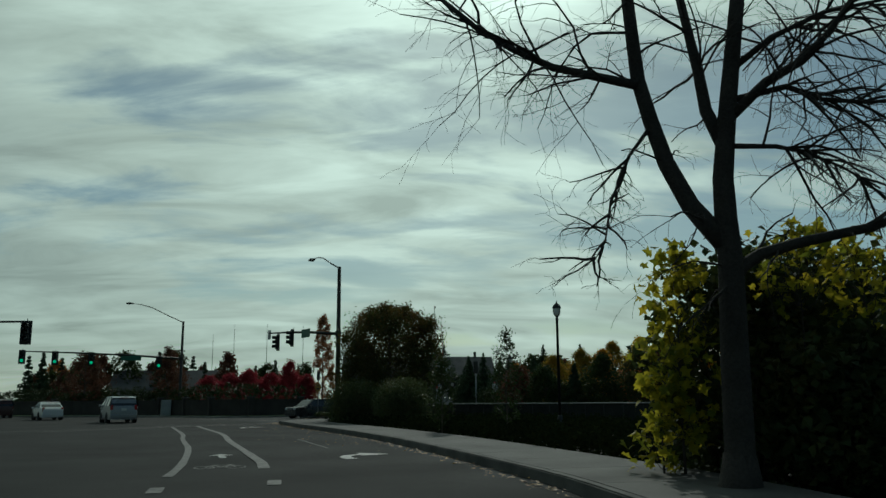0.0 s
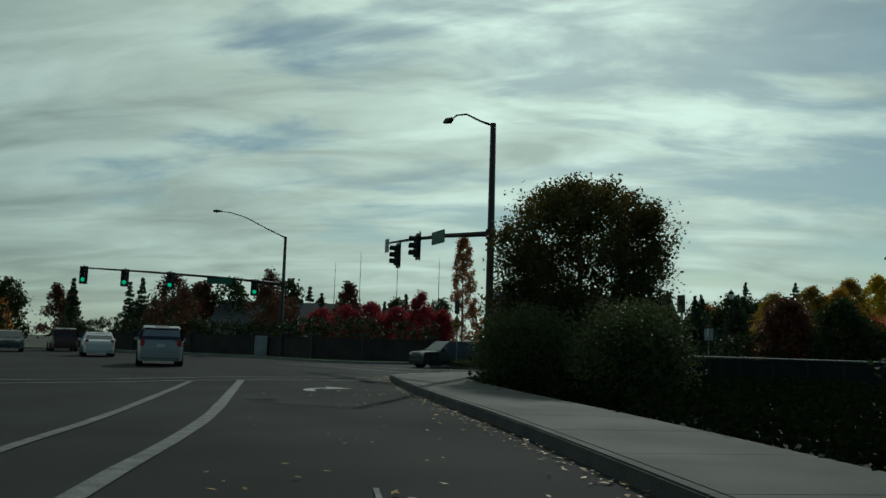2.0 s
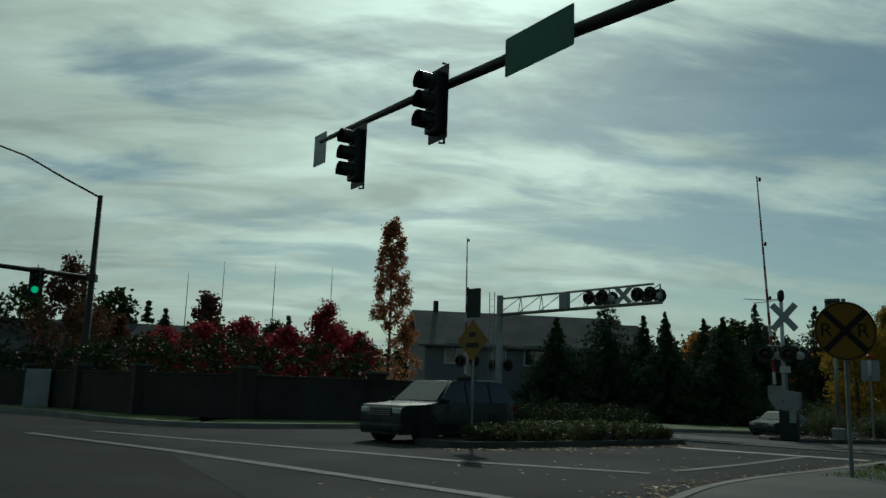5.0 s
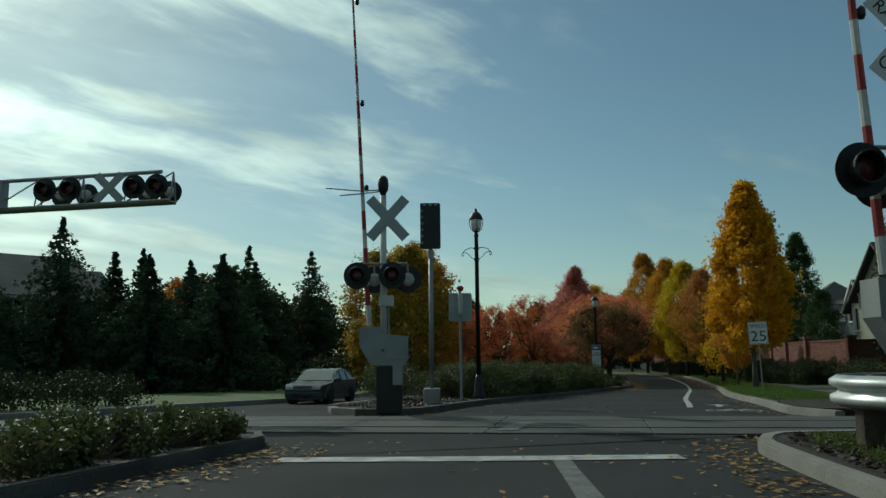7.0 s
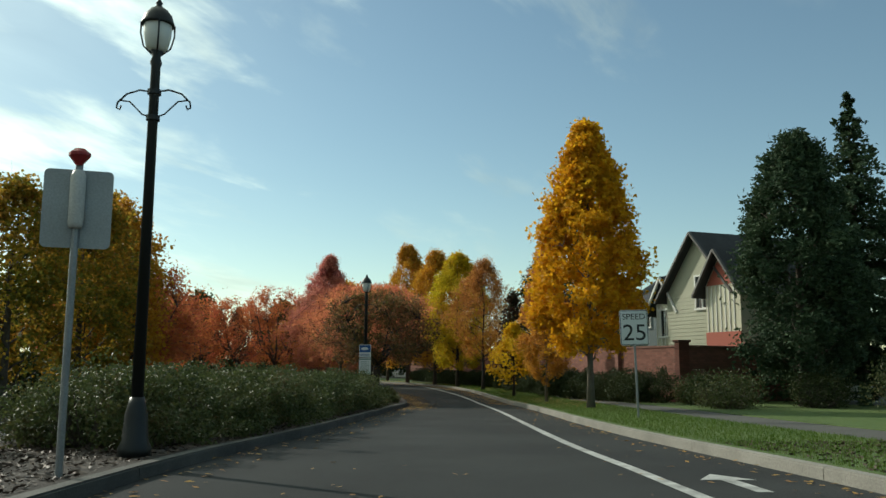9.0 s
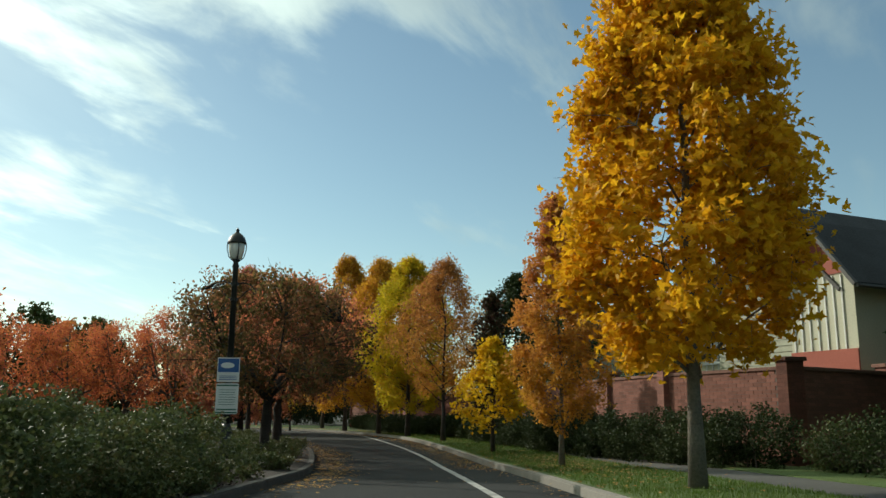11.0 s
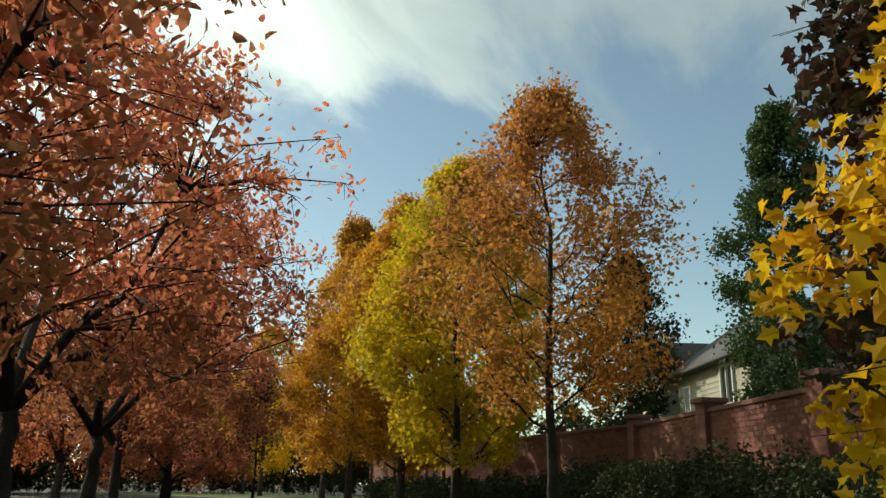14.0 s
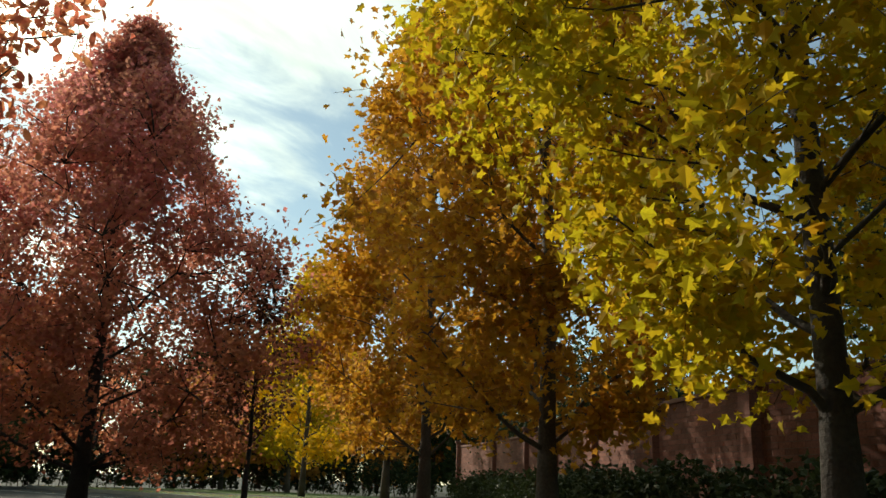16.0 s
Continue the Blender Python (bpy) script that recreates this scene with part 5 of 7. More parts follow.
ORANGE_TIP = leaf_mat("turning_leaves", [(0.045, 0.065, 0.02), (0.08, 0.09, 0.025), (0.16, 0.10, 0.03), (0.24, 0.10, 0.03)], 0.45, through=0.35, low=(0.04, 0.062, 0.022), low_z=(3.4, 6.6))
LUSH = leaf_mat("lush_green_leaves", [(0.03, 0.06, 0.02), (0.05, 0.09, 0.028), (0.07, 0.11, 0.03)], 0.5, through=0.35)
NEEDLE = leaf_mat("conifer_needles", [(0.028, 0.052, 0.030), (0.045, 0.076, 0.038), (0.060, 0.088, 0.042)], 0.5, through=0.2, rough=0.7)
SHRUB = leaf_mat("shrub_leaves", [(0.03, 0.046, 0.016), (0.06, 0.082, 0.026), (0.10, 0.115, 0.038), (0.12, 0.08, 0.035)], 0.9, through=0.3, spec=0.3)
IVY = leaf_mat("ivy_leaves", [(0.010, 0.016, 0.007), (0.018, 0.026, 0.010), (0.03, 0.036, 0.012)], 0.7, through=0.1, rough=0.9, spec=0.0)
HEDGE = leaf_mat("hedge_leaves", [(0.02, 0.032, 0.012), (0.035, 0.05, 0.016), (0.055, 0.068, 0.022)], 0.7, through=0.2)
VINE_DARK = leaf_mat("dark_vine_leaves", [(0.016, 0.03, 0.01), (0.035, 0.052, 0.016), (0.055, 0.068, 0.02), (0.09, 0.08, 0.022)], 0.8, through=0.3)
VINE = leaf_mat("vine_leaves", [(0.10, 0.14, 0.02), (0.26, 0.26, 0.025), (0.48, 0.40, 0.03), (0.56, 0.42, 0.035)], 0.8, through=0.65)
COLUMNAR = leaf_mat("columnar_leaves", [(0.52, 0.17, 0.09), (0.60, 0.27, 0.05), (0.54, 0.20, 0.10), (0.42, 0.24, 0.05)], 0.5, low=(0.56, 0.31, 0.025), low_z=(2.6, 5.6))
TURNING = leaf_mat("half_turned_leaves", [(0.10, 0.11, 0.02), (0.20, 0.18, 0.025), (0.42, 0.24, 0.03), (0.30, 0.12, 0.03)], 0.4)
LITTER = leaf_mat("fallen_leaves", [(0.16, 0.07, 0.03), (0.30, 0.15, 0.04), (0.40, 0.24, 0.05), (0.10, 0.05, 0.03)], 1.5, through=0.1)

PYRAMID = [(0, 0.55), (0.12, 0.92), (0.25, 1.0), (0.5, 0.82), (0.75, 0.5), (0.92, 0.22), (1, 0.05)]
COLUMN = [(0, 0.6), (0.1, 1.0), (0.28, 1.0), (0.5, 0.86), (0.7, 0.6), (0.85, 0.34), (0.94, 0.16), (1, 0.04)]
ROUND = [(0, 0.5), (0.15, 0.85), (0.4, 1.0), (0.65, 0.92), (0.85, 0.6), (1, 0.15)]
OVAL = [(0, 0.45), (0.15, 0.8), (0.35, 1.0), (0.6, 0.88), (0.82, 0.55), (1, 0.1)]
SPINDLE = [(0, 0.5), (0.1, 0.95), (0.25, 1.0), (0.45, 0.84), (0.65, 0.68), (0.78, 0.36), (0.88, 0.2), (1, 0.05)]
SPREADING = [(0, 0.7), (0.18, 1.0), (0.42, 0.78), (0.62, 0.45), (0.82, 0.2), (1, 0.05)]
VASE = [(0, 0.55), (0.2, 0.88), (0.5, 1.0), (0.75, 0.9), (0.92, 0.62), (1, 0.3)]


def on(x, y, h=0.1):
    return (x, y, G(x, y) + h)


ROW = "street trees along the avenue"
tree(on(38.85, 36.1, 0.15), 9.49, 1.95, 1.85, PYRAMID, GOLD, "tall golden maple in full autumn colour on the grass strip", 36000, 0.155, 340, 0.112, BARK_GREY, 11, "maple", group=ROW, spread=0.25, hollow=0.45, wobble=0.25)
tree(on(45.0, 40.3, 0.15), 6.35, 1.12, 1.05, SPINDLE, COLUMNAR, "narrow columnar maple turning amber and pink at the tip", 30000, 0.078, 280, 0.06, BARK_GREY, 12, "maple", group=ROW, spread=0.15, wobble=0.3)
tree(on(51.7, 45.0, 0.15), 3.6, 1.7, 0.95, SPREADING, YELLOW, "young bright yellow maple with a low open crown", 4600, 0.13, 46, 0.06, BARK_DARK, 13, "maple", group=ROW, spread=0.24, wobble=0.9, hollow=0.2)
tree(on(60.6, 51.4, 0.15), 8.30, 2.35, 2.2, OVAL, RUST, "thinning rust-brown maple with bare twigs showing", 21000, 0.097, 340, 0.10, BARK_DARK, 14, "maple", group=ROW, spread=0.27)
tree(on(66.3, 56.5, 0.15), 9.7, 2.7, 1.5, OVAL, LIME, "yellow-green maple with a dense oval crown", 50000, 0.115, 380, 0.13, BARK_DARK, 15, "maple", group=ROW, spread=0.30, hollow=0.45, wobble=0.3)
tree(on(70.6, 61.0, 0.15), 10.70, 2.7, 1.5, OVAL, AMBER, "amber maple with a dense crown", 32000, 0.14, 260, 0.14, BARK, 16, "maple", group=ROW, spread=0.36)
tree(on(75.7, 66.9, 0.15), 12.2, 2.9, 1.6, [(0, 0.6), (0.15, 0.95), (0.35, 1.0), (0.6, 0.75), (0.8, 0.5), (1, 0.12)], AMBER, "tall orange maple in the row", 34000, 0.14, 200, 0.14, BARK, 17, group=ROW, spread=0.36)
tree(on(72.6, 69.3, 0.15), 5.5, 0.9, 1.6, OVAL, BROWN, "small sparse brown tree at the bend of the avenue", 2600, 0.10, 70, 0.06, BARK_DARK, 22, spread=0.25)
tree(on(83.0, 74.0, 0.15), 9.10, 2.4, 2.0, OVAL, RUST, "rust-coloured maple far along the row", 14000, 0.16, 110, 0.14, BARK, 18, group=ROW, spread=0.42)
tree(on(88.0, 82.9, 0.15), 10.70, 3.0, 1.6, OVAL, YELLOW, "yellow maple far along the row", 11000, 0.18, 100, 0.13, BARK, 19, group=ROW, spread=0.42)
tree(on(94.0, 90.0, 0.15), 8.50, 2.6, 1.6, OVAL, LIME, "yellow-green maple at the end of the row", 9000, 0.2, 90, 0.13, BARK, 20, group=ROW, spread=0.42)
tree(on(52.5, 45.35, 0.15), 5.35, 0.74, 1.2, PYRAMID, DARKOAK, "dark bronze tree with large leaves beside the yellow maple", 3000, 0.14, 100, 0.07, BARK, 21, "maple", spread=0.18)

MED = "cherry trees on the median"
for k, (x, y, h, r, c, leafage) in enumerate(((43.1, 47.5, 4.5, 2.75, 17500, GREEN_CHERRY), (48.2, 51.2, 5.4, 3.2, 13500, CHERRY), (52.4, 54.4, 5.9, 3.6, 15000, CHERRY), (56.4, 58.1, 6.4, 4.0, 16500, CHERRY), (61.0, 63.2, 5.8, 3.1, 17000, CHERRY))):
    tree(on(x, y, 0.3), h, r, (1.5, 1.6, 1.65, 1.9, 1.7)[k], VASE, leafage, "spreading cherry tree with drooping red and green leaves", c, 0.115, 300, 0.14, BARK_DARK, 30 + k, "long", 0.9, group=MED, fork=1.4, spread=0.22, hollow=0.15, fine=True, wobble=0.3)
tree(on(70.2, 71.6, 0.15), 10.9, 3.9, 0.9, [(0, 0.75), (0.12, 1.0), (0.3, 1.0), (0.55, 0.86), (0.72, 0.56), (0.86, 0.26), (1, 0.03)], PINK, "tall pinkish red maple with a spiky top by the bend", 72000, 0.11, 560, 0.17, BARK_DARK, 36, spread=0.34, hollow=0.05, wobble=0.5)
for k, (x, y, h) in enumerate(((69.0, 76.6, 8.2), (68.4, 80.5, 7.4), (65.5, 82.8, 7.2), (62.0, 85.0, 7.2), (58.5, 86.0, 7.0))):
    tree(on(x, y), h, 3.6, 1.4, VASE, SCARLET, "scarlet cherry tree beyond the bend of the avenue", 9000, 0.17, 90, 0.2, BARK, 240 + k, "long", 0.8, group="cherry trees across the avenue", fork=1.5, spread=0.45)
for k, (x, y) in enumerate(((36.2, 55.2), (40.2, 59.6), (44.2, 64.4), (48.0, 70.0), (51.2, 76.4), (53.4, 83.4))):
    tree(on(x, y), 5.4, 3.0, 1.5, VASE, SCARLET, "scarlet cherry tree across the avenue", 10000, 0.15, 90, 0.2, BARK, 40 + k, "long", 0.8, group="cherry trees across the avenue", fork=1.5, spread=0.42)
tree(on(30.6, 51.0, 0.15), 7.35, 2.3, 0.8, OVAL, TURNING, "tree with green leaves turning orange across the avenue", 16000, 0.14, 120, 0.14, BARK, 50, spread=0.36)
tree(on(33.8, 53.3, 0.15), 7.58, 1.9, 1.0, OVAL, AMBER, "orange tree across the avenue", 14000, 0.14, 110, 0.14, BARK, 51, spread=0.36)
tree(on(26.8, 48.9, 0.15), 6.52, 2.1, 0.7, OVAL, TURNING, "half-green tree across the avenue", 11000, 0.14, 100, 0.13, BARK, 52, spread=0.36)


def conifer(place, height, radius, label, seed, count=5000, leaf=0.34, tiers=22, name="conifer", top_bare=0.0, group=""):
    """A straight trunk with whorls of drooping boughs that carry the needles."""
    rng = np.random.default_rng(seed)
    ob = thing(name, place, label, "tree", group)
    wood = Shape().tube([(0, 0, 0), (0, 0, height * 0.5), (rng.normal(0, 0.1), 0, height)], [height * 0.018, height * 0.011, 0.01], 7)
    cents, sizes = [], []
    for k in range(tiers):
        f = k / (tiers - 1)
        z = height * (0.06 + 0.93 * f)
        reach = radius * (1 - f) ** 1.05 * rng.uniform(0.8, 1.15) + 0.05
        n = 5 + int(6 * (1 - f))
        for j in range(n):
            a = 2 * math.pi * (j + rng.uniform(0, 1)) / n
            q = reach * rng.uniform(0.7, 1.15)
            tip = Vector((math.cos(a) * q, math.sin(a) * q, z - 0.12 * q + rng.normal(0, 0.1)))
            wood.tube([(0, 0, z + 0.1 * q), tip], [0.02, 0.004], 3, cap=False)
            m = max(2, int(q * 3.2))
            for i in range(m):
                c = Vector((0, 0, z + 0.1 * q)).lerp(tip, (i + 0.8) / m)
                cents.append(tuple(c))
                sizes.append(0.035 + 0.085 * min(1.0, q) * (0.4 + 0.6 * (i + 1) / m))
    part("trunk", wood, BARK, ob)
    part("crown", leaves(cents, sizes, count, leaf, rng, 0.15, "needle" if leaf > 0.5 else "long"), NEEDLE, ob)
    return ob


BELT = "conifers beyond the rails"
for k, (x, y, h, r) in enumerate(((15.2, 58.5, 8.2, 2.7), (18.5, 60.5, 7.2, 1.8), (20.6, 62.0, 7.6, 1.8), (24.3, 64.0, 7.6, 2.2), (29.3, 66.0, 9.2, 2.5), (21.6, 54.6, 6.6, 2.0), (27.0, 61.0, 7.4, 2.4), (11.5, 57.0, 6.2, 2.0), (18.0, 54.8, 6.2, 2.0), (34.5, 66.5, 9.3, 2.4))):
    conifer(on(x, y), h, r * 1.8, "dark green conifer in a belt beyond the rails", 60 + k, 17000, 0.24, 26, group=BELT)
tree(on(36.2, 57.2, 0.15), 8.81, 2.6, 1.0, OVAL, TURNING, "tall tree with orange and green leaves across the avenue", 15000, 0.16, 120, 0.16, BARK, 85, spread=0.4)
tree(on(43.0, 67.0, 0.15), 10.10, 2.6, 1.4, OVAL, LIME, "tall yellow-green tree across the avenue", 11000, 0.2, 110, 0.16, BARK, 86, spread=0.42)
conifer(on(50.9, 28.8, 0.15), 13.08, 5.2, "tall dark spruce behind the lawn", 80, 34000, 0.26, 34)
conifer(on(55.5, 26.0, 0.15), 11.20, 4.0, "dark spruce behind the lawn", 82, 16000, 0.28, 26)
tree(on(45.2, 30.4, 0.15), 9.85, 2.2, 1.3, [(0, 0.6), (0.15, 0.9), (0.4, 1.0), (0.7, 0.75), (0.9, 0.4), (1, 0.1)], NEEDLE, "bushy dark pine on the lawn", 42000, 0.20, 210, 0.2, BARK, 83, "long", 0.0, spread=0.34, name="pine", hollow=0.4)
tree(on(71.0, 48.5, 0.15), 11.7, 1.75, 1.2, OVAL, LUSH, "tall leafy green tree behind the brick wall", 34000, 0.115, 220, 0.13, BARK, 87, spread=0.3)
tree(on(58.8, 41.4, 0.15), 5.9, 1.25, 1.0, OVAL, LUSH, "rounded green tree between the wall and the houses", 9000, 0.11, 110, 0.09, BARK, 88, spread=0.26)
tree(on(84.5, 57.5, 0.15), 11.60, 2.6, 1.5, OVAL, HEDGE, "tall dark green tree behind the brick wall", 14000, 0.2, 120, 0.16, BARK, 84, spread=0.45)

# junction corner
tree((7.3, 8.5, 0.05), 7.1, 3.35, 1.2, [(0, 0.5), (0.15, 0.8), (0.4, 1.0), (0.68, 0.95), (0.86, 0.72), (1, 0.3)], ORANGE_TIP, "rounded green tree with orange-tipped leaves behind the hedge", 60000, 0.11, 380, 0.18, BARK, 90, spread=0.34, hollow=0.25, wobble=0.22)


def bare_tree(place, seed):
    """A leafless tree: main limbs laid out one by one, each with side branches that part into drooping twigs."""
    rng = random.Random(seed)
    ob = thing("bare_tree", place, "leafless dark tree with a forked trunk and fine drooping twigs", "tree")
    across, deep = Vector((0.91, -0.415, 0)), Vector((0.415, 0.91, 0))

    def grow(s, p, d, r, ln, depth):
        pts, rad = [p], [r]
        n = 5 if depth > 1 else 4
        for k in range(n):
            d = (d + Vector((rng.gauss(0, 0.16), rng.gauss(0, 0.16), rng.gauss(0, 0.14) - 0.07))).normalized()
            p = p + d * ln / n
            pts.append(p)
            rad.append(max(0.0025, r * (1 - 0.6 * (k + 1) / n)))
            if depth and rng.random() < 0.8:
                side = (d + Vector((rng.gauss(0, 0.7), rng.gauss(0, 0.7), rng.gauss(-0.1, 0.5)))).normalized()
                grow(s, p, side, rad[-1] * 0.6, ln * rng.uniform(0.35, 0.62), depth - 1)
        s.tube(pts, rad, 5 if r > 0.012 else 3, cap=False)

    def limb(pts, r0, r1, twigs, reach, depth=2, lean=0.0):
        line = [across * a + deep * (q * lean) + Vector((0, 0, z)) for q, (a, z) in enumerate(pts)]
        n, s = len(line), Shape()
        s.tube(line, [r0 + (r1 - r0) * q / (n - 1) for q in range(n)], 8, cap=True)
        for _ in range(twigs):
            f = rng.uniform(0.15, 1.0) * (n - 1)
            q = min(n - 2, int(f))
            p, d = line[q].lerp(line[q + 1], f - q), (line[q + 1] - line[q]).normalized()
            side = (d * 0.7 + Vector((rng.gauss(0, 0.8), rng.gauss(0, 0.8), rng.gauss(-0.05, 0.6)))).normalized()
            grow(s, p, side, 0.022 * rng.uniform(0.6, 1.2), reach * rng.uniform(0.6, 1.2), depth)
        part("limb" if twigs else "trunk", s, BARK_DARK, ob, smooth=True)

    limb([(0.02, -0.05), (0.03, 0.3), (0.05, 1.7), (0.07, 2.4), (0.08, 3.0), (0.06, 3.5), (0.06, 4.06), (0.13, 4.64), (0.22, 5.3), (0.33, 6.05), (0.5, 7.2)], 0.215, 0.10, 0, 1)
    part("root_flare", Shape().tube([(0, 0, -0.06), (0.02, 0, 0.12), (0.03, 0, 0.5)], [0.36, 0.27, 0.2], 12), BARK_DARK, ob, smooth=True)
    limb([(0.05, 3.15), (-0.15, 3.42), (-0.38, 3.74), (-0.66, 4.36), (-0.84, 5.0), (-0.99, 5.65), (-1.04, 6.3), (-1.1, 7.2)], 0.15, 0.09, 9, 1.3, 2, 0.02)
    limb([(-1.0, 5.53), (-1.48, 5.69), (-2.17, 5.93), (-2.72, 6.26), (-3.31, 6.71), (-3.8, 7.2)], 0.075, 0.035, 26, 1.6, 2, -0.05)
    limb([(0.1, 4.5), (-0.1, 5.05), (-0.17, 5.67), (-0.25, 6.16), (-0.4, 7.1)], 0.10, 0.06, 10, 1.2, 2, 0.05)
    limb([(0.12, 2.7), (0.23, 2.88), (0.46, 3.03), (0.97, 3.16), (1.8, 3.3), (2.7, 3.6)], 0.10, 0.05, 8, 1.1, 2, 0.04)
    limb([(0.2, 4.9), (0.68, 5.31), (1.15, 5.53), (1.49, 5.85), (2.0, 6.5)], 0.075, 0.035, 18, 1.3, 2, -0.06)
    limb([(0.2, 4.5), (0.75, 4.45), (1.12, 4.34), (1.53, 4.11), (1.95, 3.8)], 0.04, 0.012, 20, 1.1, 2, 0.05)
    limb([(0.28, 5.15), (0.94, 5.27), (1.37, 5.06), (1.95, 4.97), (2.6, 5.0)], 0.05, 0.02, 22, 1.2, 2, 0.08)
    limb([(-0.88, 4.85), (-1.15, 4.5), (-1.43, 3.84), (-1.52, 3.3), (-1.7, 3.0)], 0.03, 0.006, 16, 0.75, 2, -0.03)
    limb([(0.3, 5.6), (0.8, 6.0), (1.5, 6.3), (2.3, 6.4)], 0.05, 0.02, 16, 1.2, 2, 0.1)
    return ob


bare_tree((10.75, -34.0, 0.1), 7)


def shrub(place, size, label, material, seed, count=2500, leaf=0.08, clumps=60, form="broad", name="shrub", category="shrub", group="", turn=0.0):
    """A shrub of many stems from one foot, with leaves over its whole outline."""
    rng = np.random.default_rng(seed)
    ob = thing(name, place, label, category, group, turn=turn)
    wood, cents = Shape(), []
    for _ in range(clumps):
        d = rng.normal(0, 1, 3)
        d /= np.linalg.norm(d)
        q = rng.uniform(0.55, 1.0) ** 0.5 * (1 + 0.16 * (1 - max(abs(d))))
        c = Vector((d[0] * q * size[0] / 2, d[1] * q * size[1] / 2, size[2] * (0.5 + 0.46 * d[2] * q)))
        c.z = max(c.z, 0.06)
        cents.append(tuple(c))
        wood.tube([(c.x * 0.3, c.y * 0.3, 0), (c.x * 0.75, c.y * 0.75, c.z * 0.6), c], [0.014, 0.009, 0.003], 3, cap=False)
    tagged(part("branchwork", wood, BARK, ob), kind="stuff")
    tagged(part("foliage", leaves(cents, min(size) * 0.16, count, leaf, rng, 0.0, form), material, ob), kind="stuff")
    return ob


def hedge(line, width, height, label, material, seed, per_m=900, leaf=0.07, name="hedge", base=0.12):
    """A clipped hedge along a line: a stemmed core and a thick skin of leaves."""
    rng = np.random.default_rng(seed)
    ob = thing(name, (0, 0, 0), label, "hedge")
    core, cents = Shape(), []
    line = smooth_line(line, 0.5)
    length = sum(math.dist(a, b) for a, b in zip(line, line[1:]))
    for (x, y) in line:
        g = G(x, y) + base
        core.tube([(x, y, g - 0.1), (x + rng.normal(0, 0.1), y + rng.normal(0, 0.1), g + height * 0.85)], [0.03, 0.008], 4)
        for _ in range(26):
            u, z = rng.uniform(-1, 1), rng.uniform(0.04, 1.0)
            if abs(u) < 0.7 and z < 0.8:
                u = math.copysign(rng.uniform(0.7, 1), u)
            wob = 1 + 0.12 * math.sin(x * 1.7 + y * 2.3) + rng.normal(0, 0.05)
            cents.append((x + u * width / 2 * rng.uniform(-1, 1) + rng.normal(0, 0.15), y + u * width / 2 + rng.normal(0, 0.15), g + z * height * wob))
    tagged(part("branchwork", core, BARK, ob), kind="stuff")
    tagged(part("foliage", leaves(cents, 0.11, int(per_m * length), leaf, rng, 0.0), material, ob), kind="stuff")
    return ob


shrub((5.3, 3.6, 0.05), (2.7, 2.6, 2.15), "tall dark clipped shrub behind the pavement", SHRUB, 100, 24000, 0.075, 420, category="hedge", group="clipped shrubs behind the pavement")
shrub((7.75, -1.5, 0.05), (2.1, 2.2, 2.05), "tall dark clipped shrub behind the pavement", SHRUB, 101, 24000, 0.075, 420, category="hedge", group="clipped shrubs behind the pavement")
hedge([(4.4, 35.2), (7.6, 37.0), (10.6, 38.6)], 1.3, 0.75, "low clipped hedge beside the opposite lane", HEDGE, 103, 1500, 0.07)
for k, (x, y, w, h) in enumerate(((2.3, 24.0, 1.3, 0.36), (3.4, 24.7, 1.3, 0.42), (4.5, 25.3, 1.4, 0.42), (5.5, 25.9, 1.3, 0.44), (6.5, 26.4, 1.2, 0.42), (7.3, 26.9, 0.9, 0.36))):
    shrub(on(x, y, 0.12), (w, w, h), "low rounded shrub on the planted island", SHRUB, 110 + k, 2600, 0.06, 70, group="island shrubs")
rngm = random.Random(5)
hedge(offset(KERB_M, -1.55)[9:28:4], 2.0, 0.95, "dense clipped glossy shrub mass in the median bed", SHRUB, 128, 6500, 0.055)
for k in range(46):
    f = 0.08 + 0.5 * k / 45
    i = int(f * (len(KERB_M) - 1))
    x, y = offset(KERB_M, -rngm.uniform(0.75 + 0.9 * (k < 5), 3.6))[i]
    w, h = rngm.uniform(1.0, 1.5), rngm.uniform(0.7, 1.15) * (1.0 if k < 14 else 0.42)
    shrub(on(x, y, 0.13), (w, w, h), "low glossy shrub in the median bed", SHRUB, 130 + k, 2600, 0.055, 60, group="median shrubs")
hedge([(46.6, 36.2), (50.2, 40.0), (52.9, 42.6), (60.0, 48.1), (67.0, 53.2)], 1.5, 1.2, "ivy-covered hedge in front of the brick wall", HEDGE, 190, 4200, 0.07)
hedge([(68.2, 54.2), (72.8, 60.0), (78.6, 65.3), (86.5, 72.6)], 1.4, 1.0, "low hedge in front of the brick wall", HEDGE, 191, 1500, 0.1)
for k, (x, y, w, h) in enumerate(((41.2, 32.2, 2.0, 1.1), (43.2, 33.0, 2.2, 1.2), (45.6, 34.2, 1.8, 1.0), (44.0, 29.8, 2.2, 1.2), (46.5, 30.0, 1.8, 1.1), (49.2, 30.4, 1.6, 0.9), (41.5, 27.0, 2.2, 1.5))):
    shrub(on(x, y, 0.12), (w, w, h), "rounded evergreen shrub on the lawn", HEDGE if k % 2 else SHRUB, 200 + k, 3200, 0.07, 80, group="lawn shrubs")
for k, (x, y, h) in enumerate(((84.6, 65.9, 5.6), (87.6, 68.9, 6.4), (90.8, 72.4, 6.0))):
    shrub(on(x, y, 0.0), (3.4, 3.4, h), "tall dense dark evergreen behind the brick wall", HEDGE, 214 + k, 9000, 0.13, 200, name="bush", category="bush", group="dark evergreens behind the wall")
